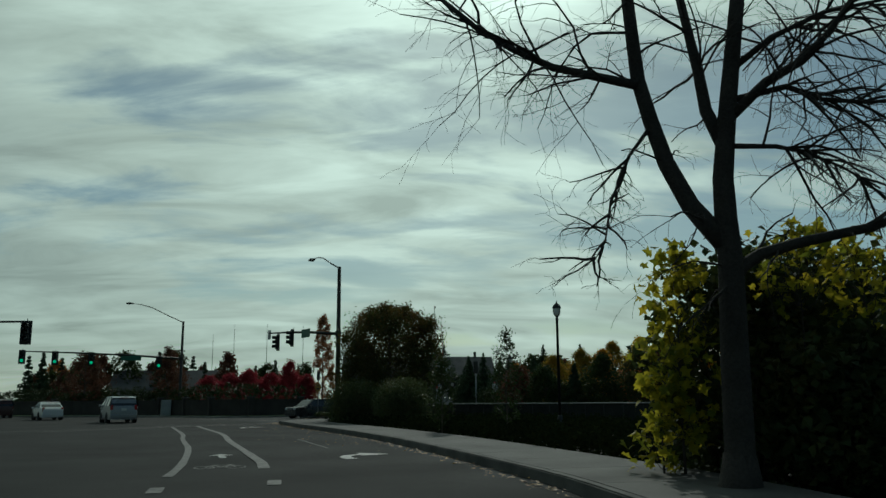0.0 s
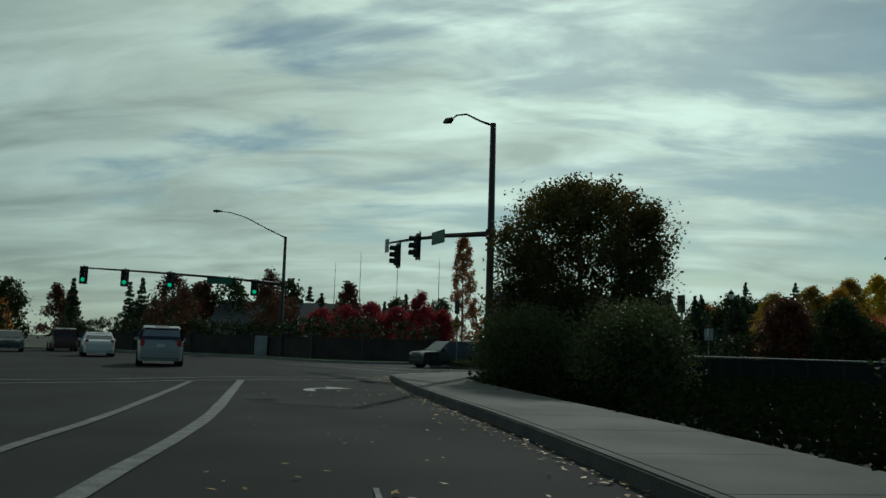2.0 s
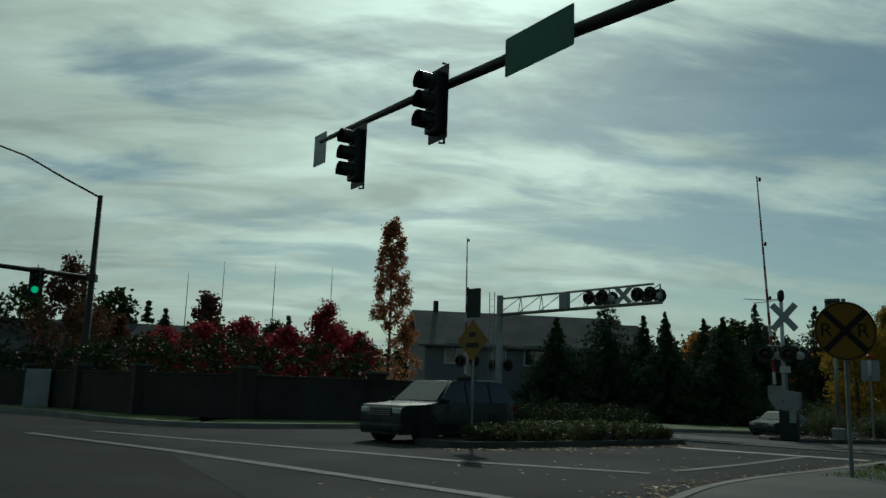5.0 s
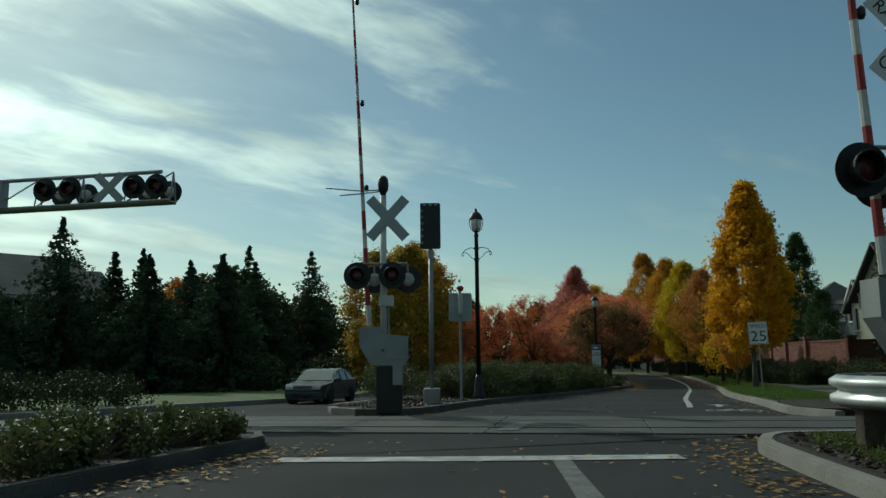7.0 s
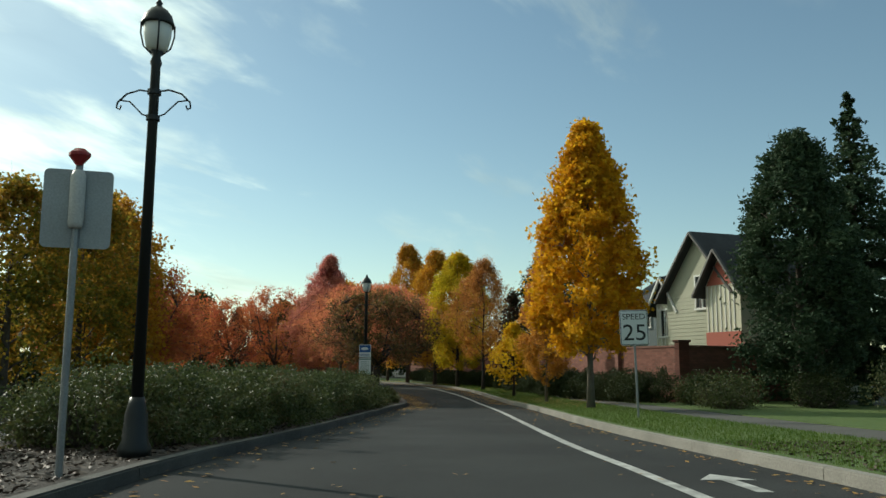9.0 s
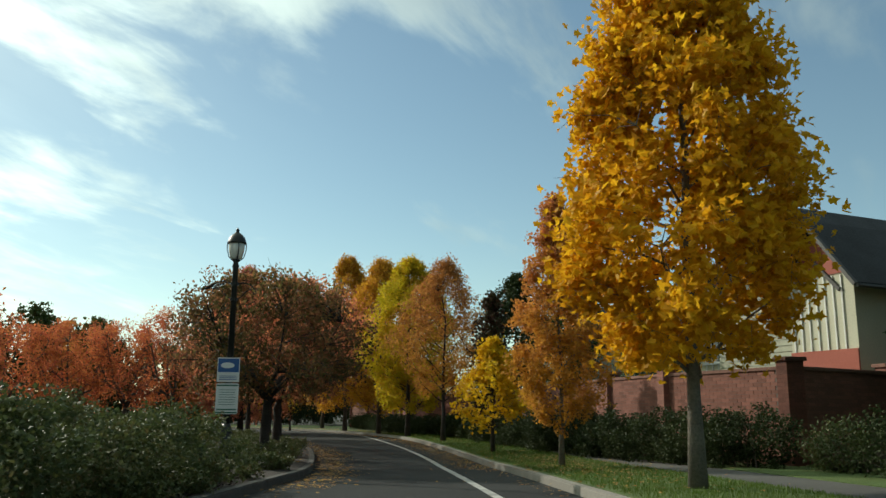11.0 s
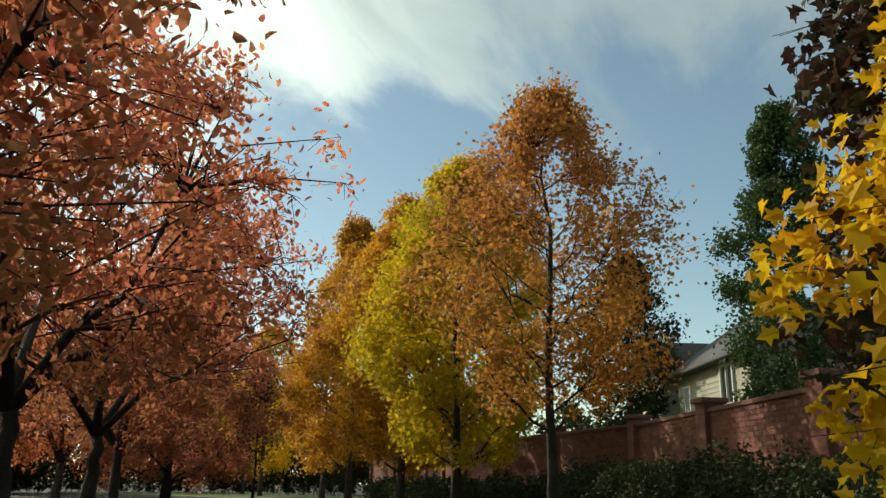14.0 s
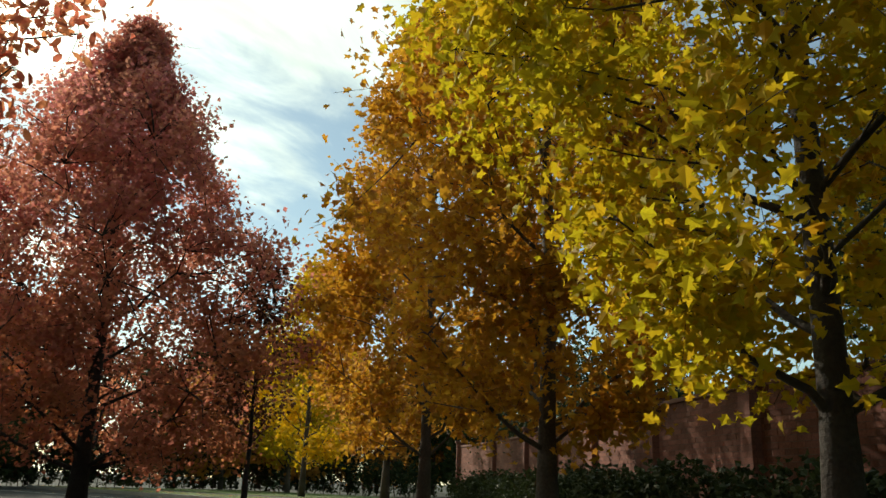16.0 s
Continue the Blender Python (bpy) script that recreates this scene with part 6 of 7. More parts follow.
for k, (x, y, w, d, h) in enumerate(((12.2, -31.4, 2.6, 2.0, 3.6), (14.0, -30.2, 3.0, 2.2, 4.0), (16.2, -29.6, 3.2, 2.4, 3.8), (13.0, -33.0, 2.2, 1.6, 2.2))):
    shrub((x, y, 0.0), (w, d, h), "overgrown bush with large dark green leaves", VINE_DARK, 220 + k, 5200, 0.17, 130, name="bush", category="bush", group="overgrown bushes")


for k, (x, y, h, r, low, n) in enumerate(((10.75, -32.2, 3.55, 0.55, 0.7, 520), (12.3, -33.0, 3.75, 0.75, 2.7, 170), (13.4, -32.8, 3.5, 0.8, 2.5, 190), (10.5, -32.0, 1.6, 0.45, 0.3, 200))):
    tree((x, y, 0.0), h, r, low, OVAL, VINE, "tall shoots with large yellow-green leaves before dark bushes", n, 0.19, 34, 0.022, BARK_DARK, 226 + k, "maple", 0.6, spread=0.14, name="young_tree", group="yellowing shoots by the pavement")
for k, (x, y, h, r) in enumerate(((11.4, -12.2, 3.9, 0.7), (8.7, -14.3, 2.7, 0.5))):
    tree((x, y, 0.05), h, r, 0.5, OVAL, GREEN, "slender young tree with sparse dark leaves by the pavement", 1500, 0.085, 80, 0.025, BARK, 230 + k, spread=0.13, name="sapling", group="saplings by the pavement")


# ---- brick wall ----
BRICK = mat("red_brick", (0.21, 0.085, 0.06), 0.9, var=0.35, scale=3, bump=0.3, fine=30, other=(0.16, 0.07, 0.052), rnd=0.25)
BRICK_CAP = mat("brick_cap", (0.20, 0.10, 0.075), 0.9, var=0.3, scale=3, bump=0.3, fine=30)


WALL_LINE = [(48.3, 35.5), (51.3, 39.15), (53.9, 41.6), (57.4, 44.3), (60.9, 46.9), (64.5, 49.5), (68.0, 52.1), (71.0, 55.6), (73.8, 59.0), (76.6, 61.7), (79.5, 64.4), (82.2, 66.9), (84.9, 69.4), (88.5, 72.9), (92, 77)]
MORTAR = mat("mortar", (0.15, 0.115, 0.10), 0.95, var=0.3, scale=4, bump=0.4, fine=40)


WALL_TOP = 1.9


def brick_wall():
    pts = WALL_LINE
    back = [(48.3, 35.5), (52.0, 33.3), (55.6, 31.1)]
    ob = thing("brick_wall", (0, 0, 0), "red brick garden wall with darker piers and a coping", "wall", kind="structure")
    for run in (pts, back):
        for (x0, y0), (x1, y1) in zip(run, run[1:]):
            ln = math.dist((x0, y0), (x1, y1))
            a = math.degrees(math.atan2(y1 - y0, x1 - x0))
            cx, cy = (x0 + x1) / 2, (y0 + y1) / 2
            g = G(cx, cy)
            m = pose(0, 0, 0, 0, 0, a)
            part("panel", Shape().box((cx, cy, (g + WALL_TOP) / 2 - 0.1), (ln, 0.2, WALL_TOP - g + 0.1), m), BRICK_PANEL if run is back else MORTAR, ob)
            part("coping", Shape().box((cx, cy, WALL_TOP - 0.01), (ln, 0.30, 0.09), m, 0.012), BRICK_CAP, ob)
        for x, y in run:
            g = G(x, y)
            part("pier", Shape().box((x, y, (g + WALL_TOP) / 2), (0.46, 0.46, WALL_TOP - g + 0.36), pose(0, 0, 0, 0, 0, 37), 0.01), BRICK_PANEL, ob)
            part("pier_cap", Shape().box((x, y, WALL_TOP + 0.2), (0.58, 0.58, 0.10), pose(0, 0, 0, 0, 0, 37), 0.015), BRICK_CAP, ob)
    return ob


def brick_panel_mat():
    ma = mat("brickwork", (0.21, 0.085, 0.06), 0.9, var=0.3, scale=2, bump=0.0, fine=30, other=(0.155, 0.07, 0.052))
    nt = ma.node_tree
    N, L = nt.nodes.new, nt.links.new
    b = nt.nodes["Principled BSDF"]
    old = b.inputs["Base Color"].links[0].from_socket
    co, sep, comb = N("ShaderNodeTexCoord"), N("ShaderNodeSeparateXYZ"), N("ShaderNodeCombineXYZ")
    L(co.outputs["Object"], sep.inputs[0])
    ad = N("ShaderNodeMath")
    ad.operation = "MULTIPLY_ADD"
    L(sep.outputs[0], ad.inputs[0])
    ad.inputs[1].default_value = 1.25
    L(ad.outputs[0], comb.inputs[0]), L(sep.outputs[2], comb.inputs[1])
    br = N("ShaderNodeTexBrick")
    br.inputs["Scale"].default_value = 1.0
    br.inputs["Brick Width"].default_value, br.inputs["Row Height"].default_value, br.inputs["Mortar Size"].default_value = 0.30, 0.096, 0.006
    br.inputs["Color1"].default_value, br.inputs["Color2"].default_value, br.inputs["Mortar"].default_value = (1.15, 1.1, 1.1, 1), (0.8, 0.8, 0.82, 1), (0.75, 0.8, 0.85, 1)
    L(comb.outputs[0], br.inputs["Vector"])
    mx = N("ShaderNodeMix")
    mx.data_type, mx.blend_type = "RGBA", "MULTIPLY"
    mx.inputs[0].default_value = 1.0
    L(old, mx.inputs[6]), L(br.outputs["Color"], mx.inputs[7]), L(mx.outputs[2], b.inputs["Base Color"])
    bp = N("ShaderNodeBump")
    bp.inputs["Strength"].default_value, bp.inputs["Distance"].default_value, bp.invert = 0.6, 0.01, True
    L(br.outputs["Fac"], bp.inputs["Height"]), L(bp.outputs[0], b.inputs["Normal"])
    return ma


BRICK_PANEL = brick_panel_mat()
WALL = brick_wall()



def far_wall():
    """The long dark wall across the main road, in panels between capped piers."""
    line = [(-36, 51.5), (-27, 46.9), (-20.8, 43.9), (-14.5, 40.5), (-11.4, 37.2), (-8.4, 34.0), (-4.6, 32.4), (-0.3, 34.2), (3.2, 36.4)]
    ob = thing("dark_wall", (0, 0, 0), "long dark masonry wall with capped piers across the main road", "wall", kind="structure")
    for (x0, y0), (x1, y1) in zip(line, line[1:]):
        m = pose(0, 0, 0, 0, 0, math.degrees(math.atan2(y1 - y0, x1 - x0)))
        c = ((x0 + x1) / 2, (y0 + y1) / 2)
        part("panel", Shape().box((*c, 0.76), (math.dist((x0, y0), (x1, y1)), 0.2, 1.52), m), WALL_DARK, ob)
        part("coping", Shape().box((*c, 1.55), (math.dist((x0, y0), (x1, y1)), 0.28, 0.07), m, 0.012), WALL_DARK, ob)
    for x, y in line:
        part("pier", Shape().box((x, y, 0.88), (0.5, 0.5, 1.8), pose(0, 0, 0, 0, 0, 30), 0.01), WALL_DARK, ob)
        part("pier_cap", Shape().box((x, y, 1.8), (0.62, 0.62, 0.09), pose(0, 0, 0, 0, 0, 30), 0.015), CONCRETE, ob)


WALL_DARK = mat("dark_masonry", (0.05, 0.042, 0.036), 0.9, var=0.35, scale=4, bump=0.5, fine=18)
far_wall()
hedge([(-37, 53.6), (-27, 48.8), (-14.8, 42.6), (-10.9, 39.0), (-7.8, 36.0), (-4.4, 34.6), (-0.6, 36.2)], 1.4, 2.5, "tall dark evergreen hedge behind the long wall", HEDGE, 192, 900, 0.14)

# ---- houses ----
ROOF = mat("grey_shingles", (0.085, 0.088, 0.090), 0.9, var=0.3, scale=3, bump=0.5, fine=14)
ROOF_DARK = mat("dark_shingles", (0.04, 0.042, 0.046), 0.9, var=0.3, scale=3, bump=0.5, fine=14)
DARK_TRIM = mat("dark_trim", (0.09, 0.085, 0.08), 0.6, var=0.15, bump=0.05)
TRIM = mat("white_trim", (0.66, 0.66, 0.62), 0.6, var=0.12, bump=0.05)


def siding(name, colour):
    return mat(name, colour, 0.75, var=0.12, scale=2, bump=0.1, fine=20)


def window(ob, m, w, h):
    """A sash window set into a wall that faces -y of m."""
    f = Shape()
    for x, z, a, b in ((0, h / 2, w + 0.16, 0.09), (0, -h / 2, w + 0.2, 0.11), (-w / 2, 0, 0.09, h), (w / 2, 0, 0.09, h), (0, 0, 0.05, h)):
        f.box((x, -0.05, z), (a, 0.12, b))
    fr = part("window", f, TRIM, ob, "white-framed window")
    fr.matrix_local = m
    part("pane", Shape().box((-w / 4, -0.01, 0), (w / 2 - 0.05, 0.02, h - 0.08)), GLASS, fr)
    part("pane", Shape().box((w / 4, -0.01, 0), (w / 2 - 0.05, 0.02, h - 0.08)), GLASS, fr)


def house(place, turn, w, d, eave, ridge, wall, roof, label, windows=(), gable="x", lap=True, chimney=None, band=None, batten=False, boards=None, hip=0.0):
    """A house with lapped siding, a pitched roof with overhanging eaves and framed windows. w along x, d along y; the front faces -y.
    gable 'x': the ridge runs along x. hip: how far the ridge stops short of either end."""
    ob = thing("house", place, label, "house", turn=turn)
    s = Shape().box((0, 0, eave / 2), (w, d, eave))
    if gable == "x" and not hip:
        s.add([(-w / 2, -d / 2, eave), (-w / 2, d / 2, eave), (-w / 2, 0, ridge), (w / 2, -d / 2, eave), (w / 2, d / 2, eave), (w / 2, 0, ridge)], [(0, 2, 1), (3, 4, 5)])
    elif not hip:
        s.add([(-w / 2, -d / 2, eave), (w / 2, -d / 2, eave), (0, -d / 2, ridge), (-w / 2, d / 2, eave), (w / 2, d / 2, eave), (0, d / 2, ridge)], [(0, 1, 2), (3, 5, 4)])
    body = part("wall", s, wall, ob)
    if lap:
        b = Shape()
        for k in range(int(eave / 0.2)):
            z = 0.1 + 0.2 * k
            b.box((0, -d / 2 - 0.008, z), (w, 0.012, 0.17), Matrix.Rotation(radians(-3), 4, "X"))
            b.box((-w / 2 - 0.008, 0, z), (0.012, d, 0.17), Matrix.Rotation(radians(3), 4, "Y"))
        part("siding", b, wall, ob)
    o, t = 0.45, 0.16
    span, run = (d, w) if gable == "x" else (w, d)
    sl = (ridge - eave) / (span / 2)
    prof_out = [(-span / 2 - o, eave - o * sl + t), (0, ridge + t), (span / 2 + o, eave - o * sl + t), (span / 2 + o, eave - o * sl), (0, ridge), (-span / 2 - o, eave - o * sl)]
    vs = []
    for e in (-run / 2 - o, run / 2 + o):
        for q, z in prof_out:
            vs.append((e, q, z) if gable == "x" else (q, e, z))
    n = 6
    fs = [tuple(range(n)), tuple(reversed(range(n, 2 * n)))] + [(i, i + n, (i + 1) % n + n, (i + 1) % n) for i in range(n)]
    if hip:
        a, b, z = run / 2 + o, span / 2 + o, eave - o * sl
        vs = [(-a, -b, z), (a, -b, z), (a, b, z), (-a, b, z), (-a, -b, z + t), (a, -b, z + t), (a, b, z + t), (-a, b, z + t), (hip - run / 2, 0, ridge + t), (run / 2 - hip, 0, ridge + t)]
        fs = [(3, 2, 1, 0), (0, 1, 5, 4), (1, 2, 6, 5), (2, 3, 7, 6), (3, 0, 4, 7), (4, 5, 9, 8), (5, 6, 9), (6, 7, 8, 9), (7, 4, 8)]
    part("roof", Shape().add(vs, fs), roof, ob)
    for e in (-run / 2 - o - 0.012, run / 2 + o + 0.012):
        if hip:
            part("gutter", Shape().tube([(e, -span / 2 - o, eave - o * sl + 0.05), (e, span / 2 + o, eave - o * sl + 0.05)], 0.06, 6), boards or DARK_TRIM, ob)
            continue
        for q0, z0, q1, z1 in ((-span / 2 - o, eave - o * sl + t * 0.5, 0, ridge + t * 0.5), (span / 2 + o, eave - o * sl + t * 0.5, 0, ridge + t * 0.5)):
            a, b = ((e, q0, z0), (e, q1, z1)) if gable == "x" else ((q0, e, z0), (q1, e, z1))
            part("fascia", Shape().tube([a, b], 0.085, 4), boards or DARK_TRIM, ob)
    for q in (-span / 2 - o - 0.05, span / 2 + o + 0.05):
        a, b = ((-run / 2 - o, q, eave - o * sl + 0.05), (run / 2 + o, q, eave - o * sl + 0.05)) if gable == "x" else ((q, -run / 2 - o, eave - o * sl + 0.05), (q, run / 2 + o, eave - o * sl + 0.05))
        part("gutter", Shape().tube([a, b], 0.06, 6), boards or DARK_TRIM, ob)
    if chimney:
        part("chimney", Shape().box((chimney[0], chimney[1], ridge + 0.3), (0.35, 0.35, 1.2), None, 0.02), BLACK_METAL, ob)
    for face, u, z, ww, hh in windows:
        if face == "front":
            m = Matrix.Translation((u, -d / 2 - 0.01, z))
        elif face == "left":
            m = Matrix.Translation((-w / 2 - 0.01, u, z)) @ Matrix.Rotation(radians(-90), 4, "Z")
        else:
            m = Matrix.Translation((w / 2 + 0.01, u, z)) @ Matrix.Rotation(radians(90), 4, "Z")
        window(ob, m, ww, hh)
    if batten:
        for k in range(int(w / 0.32)):
            part("batten", Shape().box((-w / 2 + 0.16 + 0.32 * k, -d / 2 - 0.02, eave / 2 + 0.2), (0.05, 0.04, eave - 0.5)), TRIM, ob)
    if band:
        part("gable_cladding", Shape().add([(-w / 2 + 0.1, -d / 2 - 0.03, eave), (w / 2 - 0.1, -d / 2 - 0.03, eave), (0, -d / 2 - 0.03, ridge - 0.1)], [(0, 1, 2)]), band[4], ob, "terracotta red gable")
        part("cladding", Shape().box((band[0], -d / 2 - 0.03, band[1]), (band[2], 0.06, band[3])), band[4], ob, "terracotta red cladding")
    return ob


GREY_SIDING = siding("grey_siding", (0.20, 0.21, 0.205))
SAGE_SIDING = siding("sage_siding", (0.36, 0.36, 0.27))
CREAM_SIDING = siding("cream_siding", (0.50, 0.48, 0.36))
TEAL_SIDING = siding("dark_teal_siding", (0.10, 0.13, 0.135))
TERRACOTTA = siding("terracotta_cladding", (0.34, 0.09, 0.06))
house((10.5, 66, 0), 4, 15, 9, 4.5, 7.0, GREY_SIDING, ROOF, "long grey house with white windows and a shingle roof", [("front", -5.4, 3.9, 1.5, 1.4), ("front", -2.4, 3.9, 1.0, 1.4), ("front", 0.2, 3.9, 1.5, 1.4), ("front", 3.2, 3.9, 1.2, 1.4), ("front", -3.5, 1.4, 1.8, 1.3), ("front", 1.0, 1.4, 1.8, 1.3)], chimney=(-6.2, 0))
house((17.5, 78, 0), 0, 12, 9, 5.0, 7.6, GREY_SIDING, ROOF, "grey house with a shingle roof behind conifers", [("front", -3, 3.6, 1.4, 1.3), ("front", 2, 3.6, 1.4, 1.3)], chimney=(4, 0))
house((-20, 68, 0), 8, 13, 9, 3.0, 5.4, GREY_SIDING, ROOF, "low grey house behind the dark wall", [("front", -3.5, 1.9, 1.6, 1.2), ("front", 2.5, 1.9, 1.6, 1.2)])
house((59.0, 33.95, -0.6), -129.3, 5.4, 8.0, 5.5, 8.4, SAGE_SIDING, ROOF_DARK, "sage green house with a steep dark gable above the wall", [("front", 0.4, 5.4, 1.1, 1.7), ("front", 1.9, 5.0, 1.2, 1.6)], gable="y")
house((59.35, 37.95, -0.6), -129.3, 2.1, 2.6, 5.0, 6.4, CREAM_SIDING, ROOF_DARK, "small cream gabled bay with a white-framed window", [("front", 0.0, 4.0, 1.25, 1.5)], gable="y", lap=False, batten=True, boards=TRIM)
house((55.7, 33.6, -0.6), -129.3, 2.5, 4.2, 5.6, 7.2, CREAM_SIDING, ROOF_DARK, "cream board-and-batten gable with terracotta cladding", [], gable="y", lap=False, batten=True, band=(0, 1.7, 2.5, 3.2, TERRACOTTA))
house((69.7, 39.4, -0.6), -129.3, 8.0, 7.0, 5.9, 8.0, TEAL_SIDING, ROOF_DARK, "dark teal house with white windows above the wall", [("front", -3.5, 4.95, 0.6, 1.2), ("front", -1.7, 4.97, 1.5, 1.5), ("front", 1.6, 4.97, 1.5, 1.5)])
house((82.4, 50.5, -0.6), -147, 7.9, 6.0, 6.0, 8.4, SAGE_SIDING, ROOF, "pale green house with a grey roof above the wall", [("front", 1.9, 4.75, 1.2, 1.5), ("front", -2.5, 4.6, 0.65, 1.1)], hip=2.6)
house((88.9, 54.5, -0.6), -147, 4.0, 7.0, 6.2, 7.8, CREAM_SIDING, ROOF_DARK, "cream gabled wing with a dark roof behind the wall", [], gable="y", boards=TRIM)


# ---- vehicles ----
TYRE = mat("tyre_rubber", (0.02, 0.02, 0.02), 0.9, var=0.2, bump=0.1)
RIM = mat("alloy_rim", (0.35, 0.35, 0.36), 0.35, metal=0.8, var=0.1, bump=0)
CAR_GLASS = glass_mat("car_glass", (0.012, 0.015, 0.017), 0.04)
TAIL = mat("tail_lamp", (0.30, 0.012, 0.012), 0.25, var=0.1, bump=0)
HEAD = mat("head_lamp", (0.55, 0.56, 0.55), 0.15, var=0.1, bump=0)
PLATE = mat("number_plate", (0.55, 0.55, 0.52), 0.5, var=0.1, bump=0)


def paint(name, c):
    return mat(name, c, 0.28, metal=0.3, var=0.08, scale=2, bump=0, spec=0.6)


def car(place, turn, ln, wd, profile, glassline, paint_mat, label, wheels, r=0.34, kind="car", group="cars"):
    """A car that drives towards -x: a lofted body whose sides lean in above the belt, glass, lamps, wheels with rims."""
    ob = thing(kind, place, label, kind.replace("_", " "), group, turn=turn)
    belt, roof = glassline
    rows = []
    low = 0.24
    s = Shape()
    sharp, profile = profile, smooth_line(profile, 0.16)
    n = len(profile)
    for sgn in (-1, 1):
        for x, z in profile:
            tuck = 0.0 if z <= belt else (z - belt) / (roof - belt) * 0.20
            end = max(0.0, 1 - min(x + ln / 2, ln / 2 - x) / 0.5) * 0.14
            s.v.append((x, sgn * (wd / 2 - tuck - end), z))
        for x, z in profile:
            end = max(0.0, 1 - min(x + ln / 2, ln / 2 - x) / 0.5) * 0.14
            s.v.append((x, sgn * (wd / 2 - end), min(z, belt)))
        for x, z in profile:
            end = max(0.0, 1 - min(x + ln / 2, ln / 2 - x) / 0.5) * 0.14
            s.v.append((x, sgn * (wd / 2 - 0.04 - end), low))
    for i in range(n - 1):
        a = 3 * n
        s.f.append((i, i + 1, a + i + 1, a + i))
        for k in (0, a):
            q = (k + i, k + n + i, k + n + i + 1, k + i + 1)
            w = (k + n + i, k + 2 * n + i, k + 2 * n + i + 1, k + n + i + 1)
            s.f.append(q if k == 0 else tuple(reversed(q)))
            s.f.append(w if k == 0 else tuple(reversed(w)))
        s.f.append((2 * n + i, a + 2 * n + i, a + 2 * n + i + 1, 2 * n + i + 1))
    for i in (0, n - 1):
        s.f.append((i, 3 * n + i, 4 * n + i, n + i))
        s.f.append((n + i, 4 * n + i, 5 * n + i, 2 * n + i))
    body = part("body", s, paint_mat, ob, smooth=True)
    body.data.set_sharp_from_angle(angle=radians(28))
    profile = sharp
    md = body.modifiers.new("round", "BEVEL")
    md.width, md.segments, md.limit_method, md.angle_limit = 0.05, 2, "ANGLE", radians(35)
    # glass lies just proud of the cabin
    cab = [(x, z) for x, z in profile if z > belt + 0.005]
    x0, x1 = cab[0][0], cab[-1][0]
    for sgn in (-1, 1):
        g = Shape()
        top = [(x, z - 0.09) for x, z in cab if z > roof - 0.12]
        pts = [(x0 - 0.06, belt + 0.03)] + top + [(x1 + 0.02, belt + 0.03)]
        for x, z in pts:
            tuck = (z - belt) / (roof - belt) * 0.20
            g.v.append((x, sgn * (wd / 2 - tuck + 0.006), z))
        k = len(pts)
        g.f.append(tuple(range(k)) if sgn < 0 else tuple(reversed(range(k))))
        part("side_glass", g, CAR_GLASS, ob, "dark side windows")
        for f in (0.36, 0.66):
            xx = x0 + (x1 - x0) * f
            part("pillar", Shape().tube([(xx, sgn * (wd / 2 + 0.004), belt), (xx + 0.03, sgn * (wd / 2 - 0.17), roof - 0.08)], 0.035, 6), paint_mat, ob)
        part("mirror", Shape().box((x0 + 0.25, sgn * (wd / 2 + 0.1), belt + 0.06), (0.12, 0.2, 0.14), None, 0.03), paint_mat, ob)
        part("door_handle", Shape().box((0.25, sgn * (wd / 2 + 0.01), belt - 0.12), (0.18, 0.03, 0.03), None, 0.008), paint_mat, ob)
        part("sill", Shape().box((0, sgn * (wd / 2 - 0.02), 0.27), (ln * 0.5, 0.06, 0.1), None, 0.01), BLACK_METAL, ob)
        part("head_lamp", Shape().box((-ln / 2 + 0.05, sgn * (wd / 2 - 0.33), belt - 0.24), (0.14, 0.34, 0.14), None, 0.03), HEAD, ob)
        part("tail_lamp", Shape().box((ln / 2 - 0.05, sgn * (wd / 2 - 0.2), belt - 0.08), (0.1, 0.18, 0.32), None, 0.03), TAIL, ob)
    fr = [p for p in cab if p[0] <= 0][:1] + [p for p in cab if p[1] > roof - 0.12][:1]
    for (xa, za), (xb, zb), lb in ((fr[0], fr[1], "windscreen"), ([p for p in cab if p[1] > roof - 0.12][-1], cab[-1], "rear_window")):
        ta, tb = (za - belt) / (roof - belt) * 0.2, (zb - belt) / (roof - belt) * 0.2
        nx, nz = (-(zb - za), xb - xa)
        q = math.hypot(nx, nz)
        nx, nz = nx / q * 0.012, nz / q * 0.012
        lo, hi = 0.06, 0.94
        p = lambda f, sg: (xa + (xb - xa) * f + nx, sg * (wd / 2 - ta - (tb - ta) * f - 0.09), za + (zb - za) * f + nz)
        part(lb, Shape().add([p(lo, -1), p(lo, 1), p(hi, 1), p(hi, -1)], [(0, 1, 2, 3)]), CAR_GLASS, ob)
    grille = part("grille", Shape().box((-ln / 2 - 0.005, 0, belt - 0.28), (0.04, wd * 0.46, 0.24), None, 0.015), BLACK_METAL, ob)
    for k in range(4):
        part("grille_bar", Shape().box((-ln / 2 - 0.03, 0, belt - 0.36 + 0.055 * k), (0.02, wd * 0.45, 0.018), None, 0.004), RIM, grille)
    part("lower_grille", Shape().box((-ln / 2 - 0.03, 0, 0.42), (0.06, wd * 0.55, 0.12), None, 0.02), BLACK_METAL, ob)
    part("rear_light_bar", Shape().box((ln / 2 - 0.06, 0, roof - 0.06), (0.08, wd * 0.3, 0.03), None, 0.008), TAIL, ob)
    part("front_bumper", Shape().box((-ln / 2 + 0.04, 0, 0.42), (0.16, wd * 0.86, 0.24), None, 0.05), paint_mat, ob)
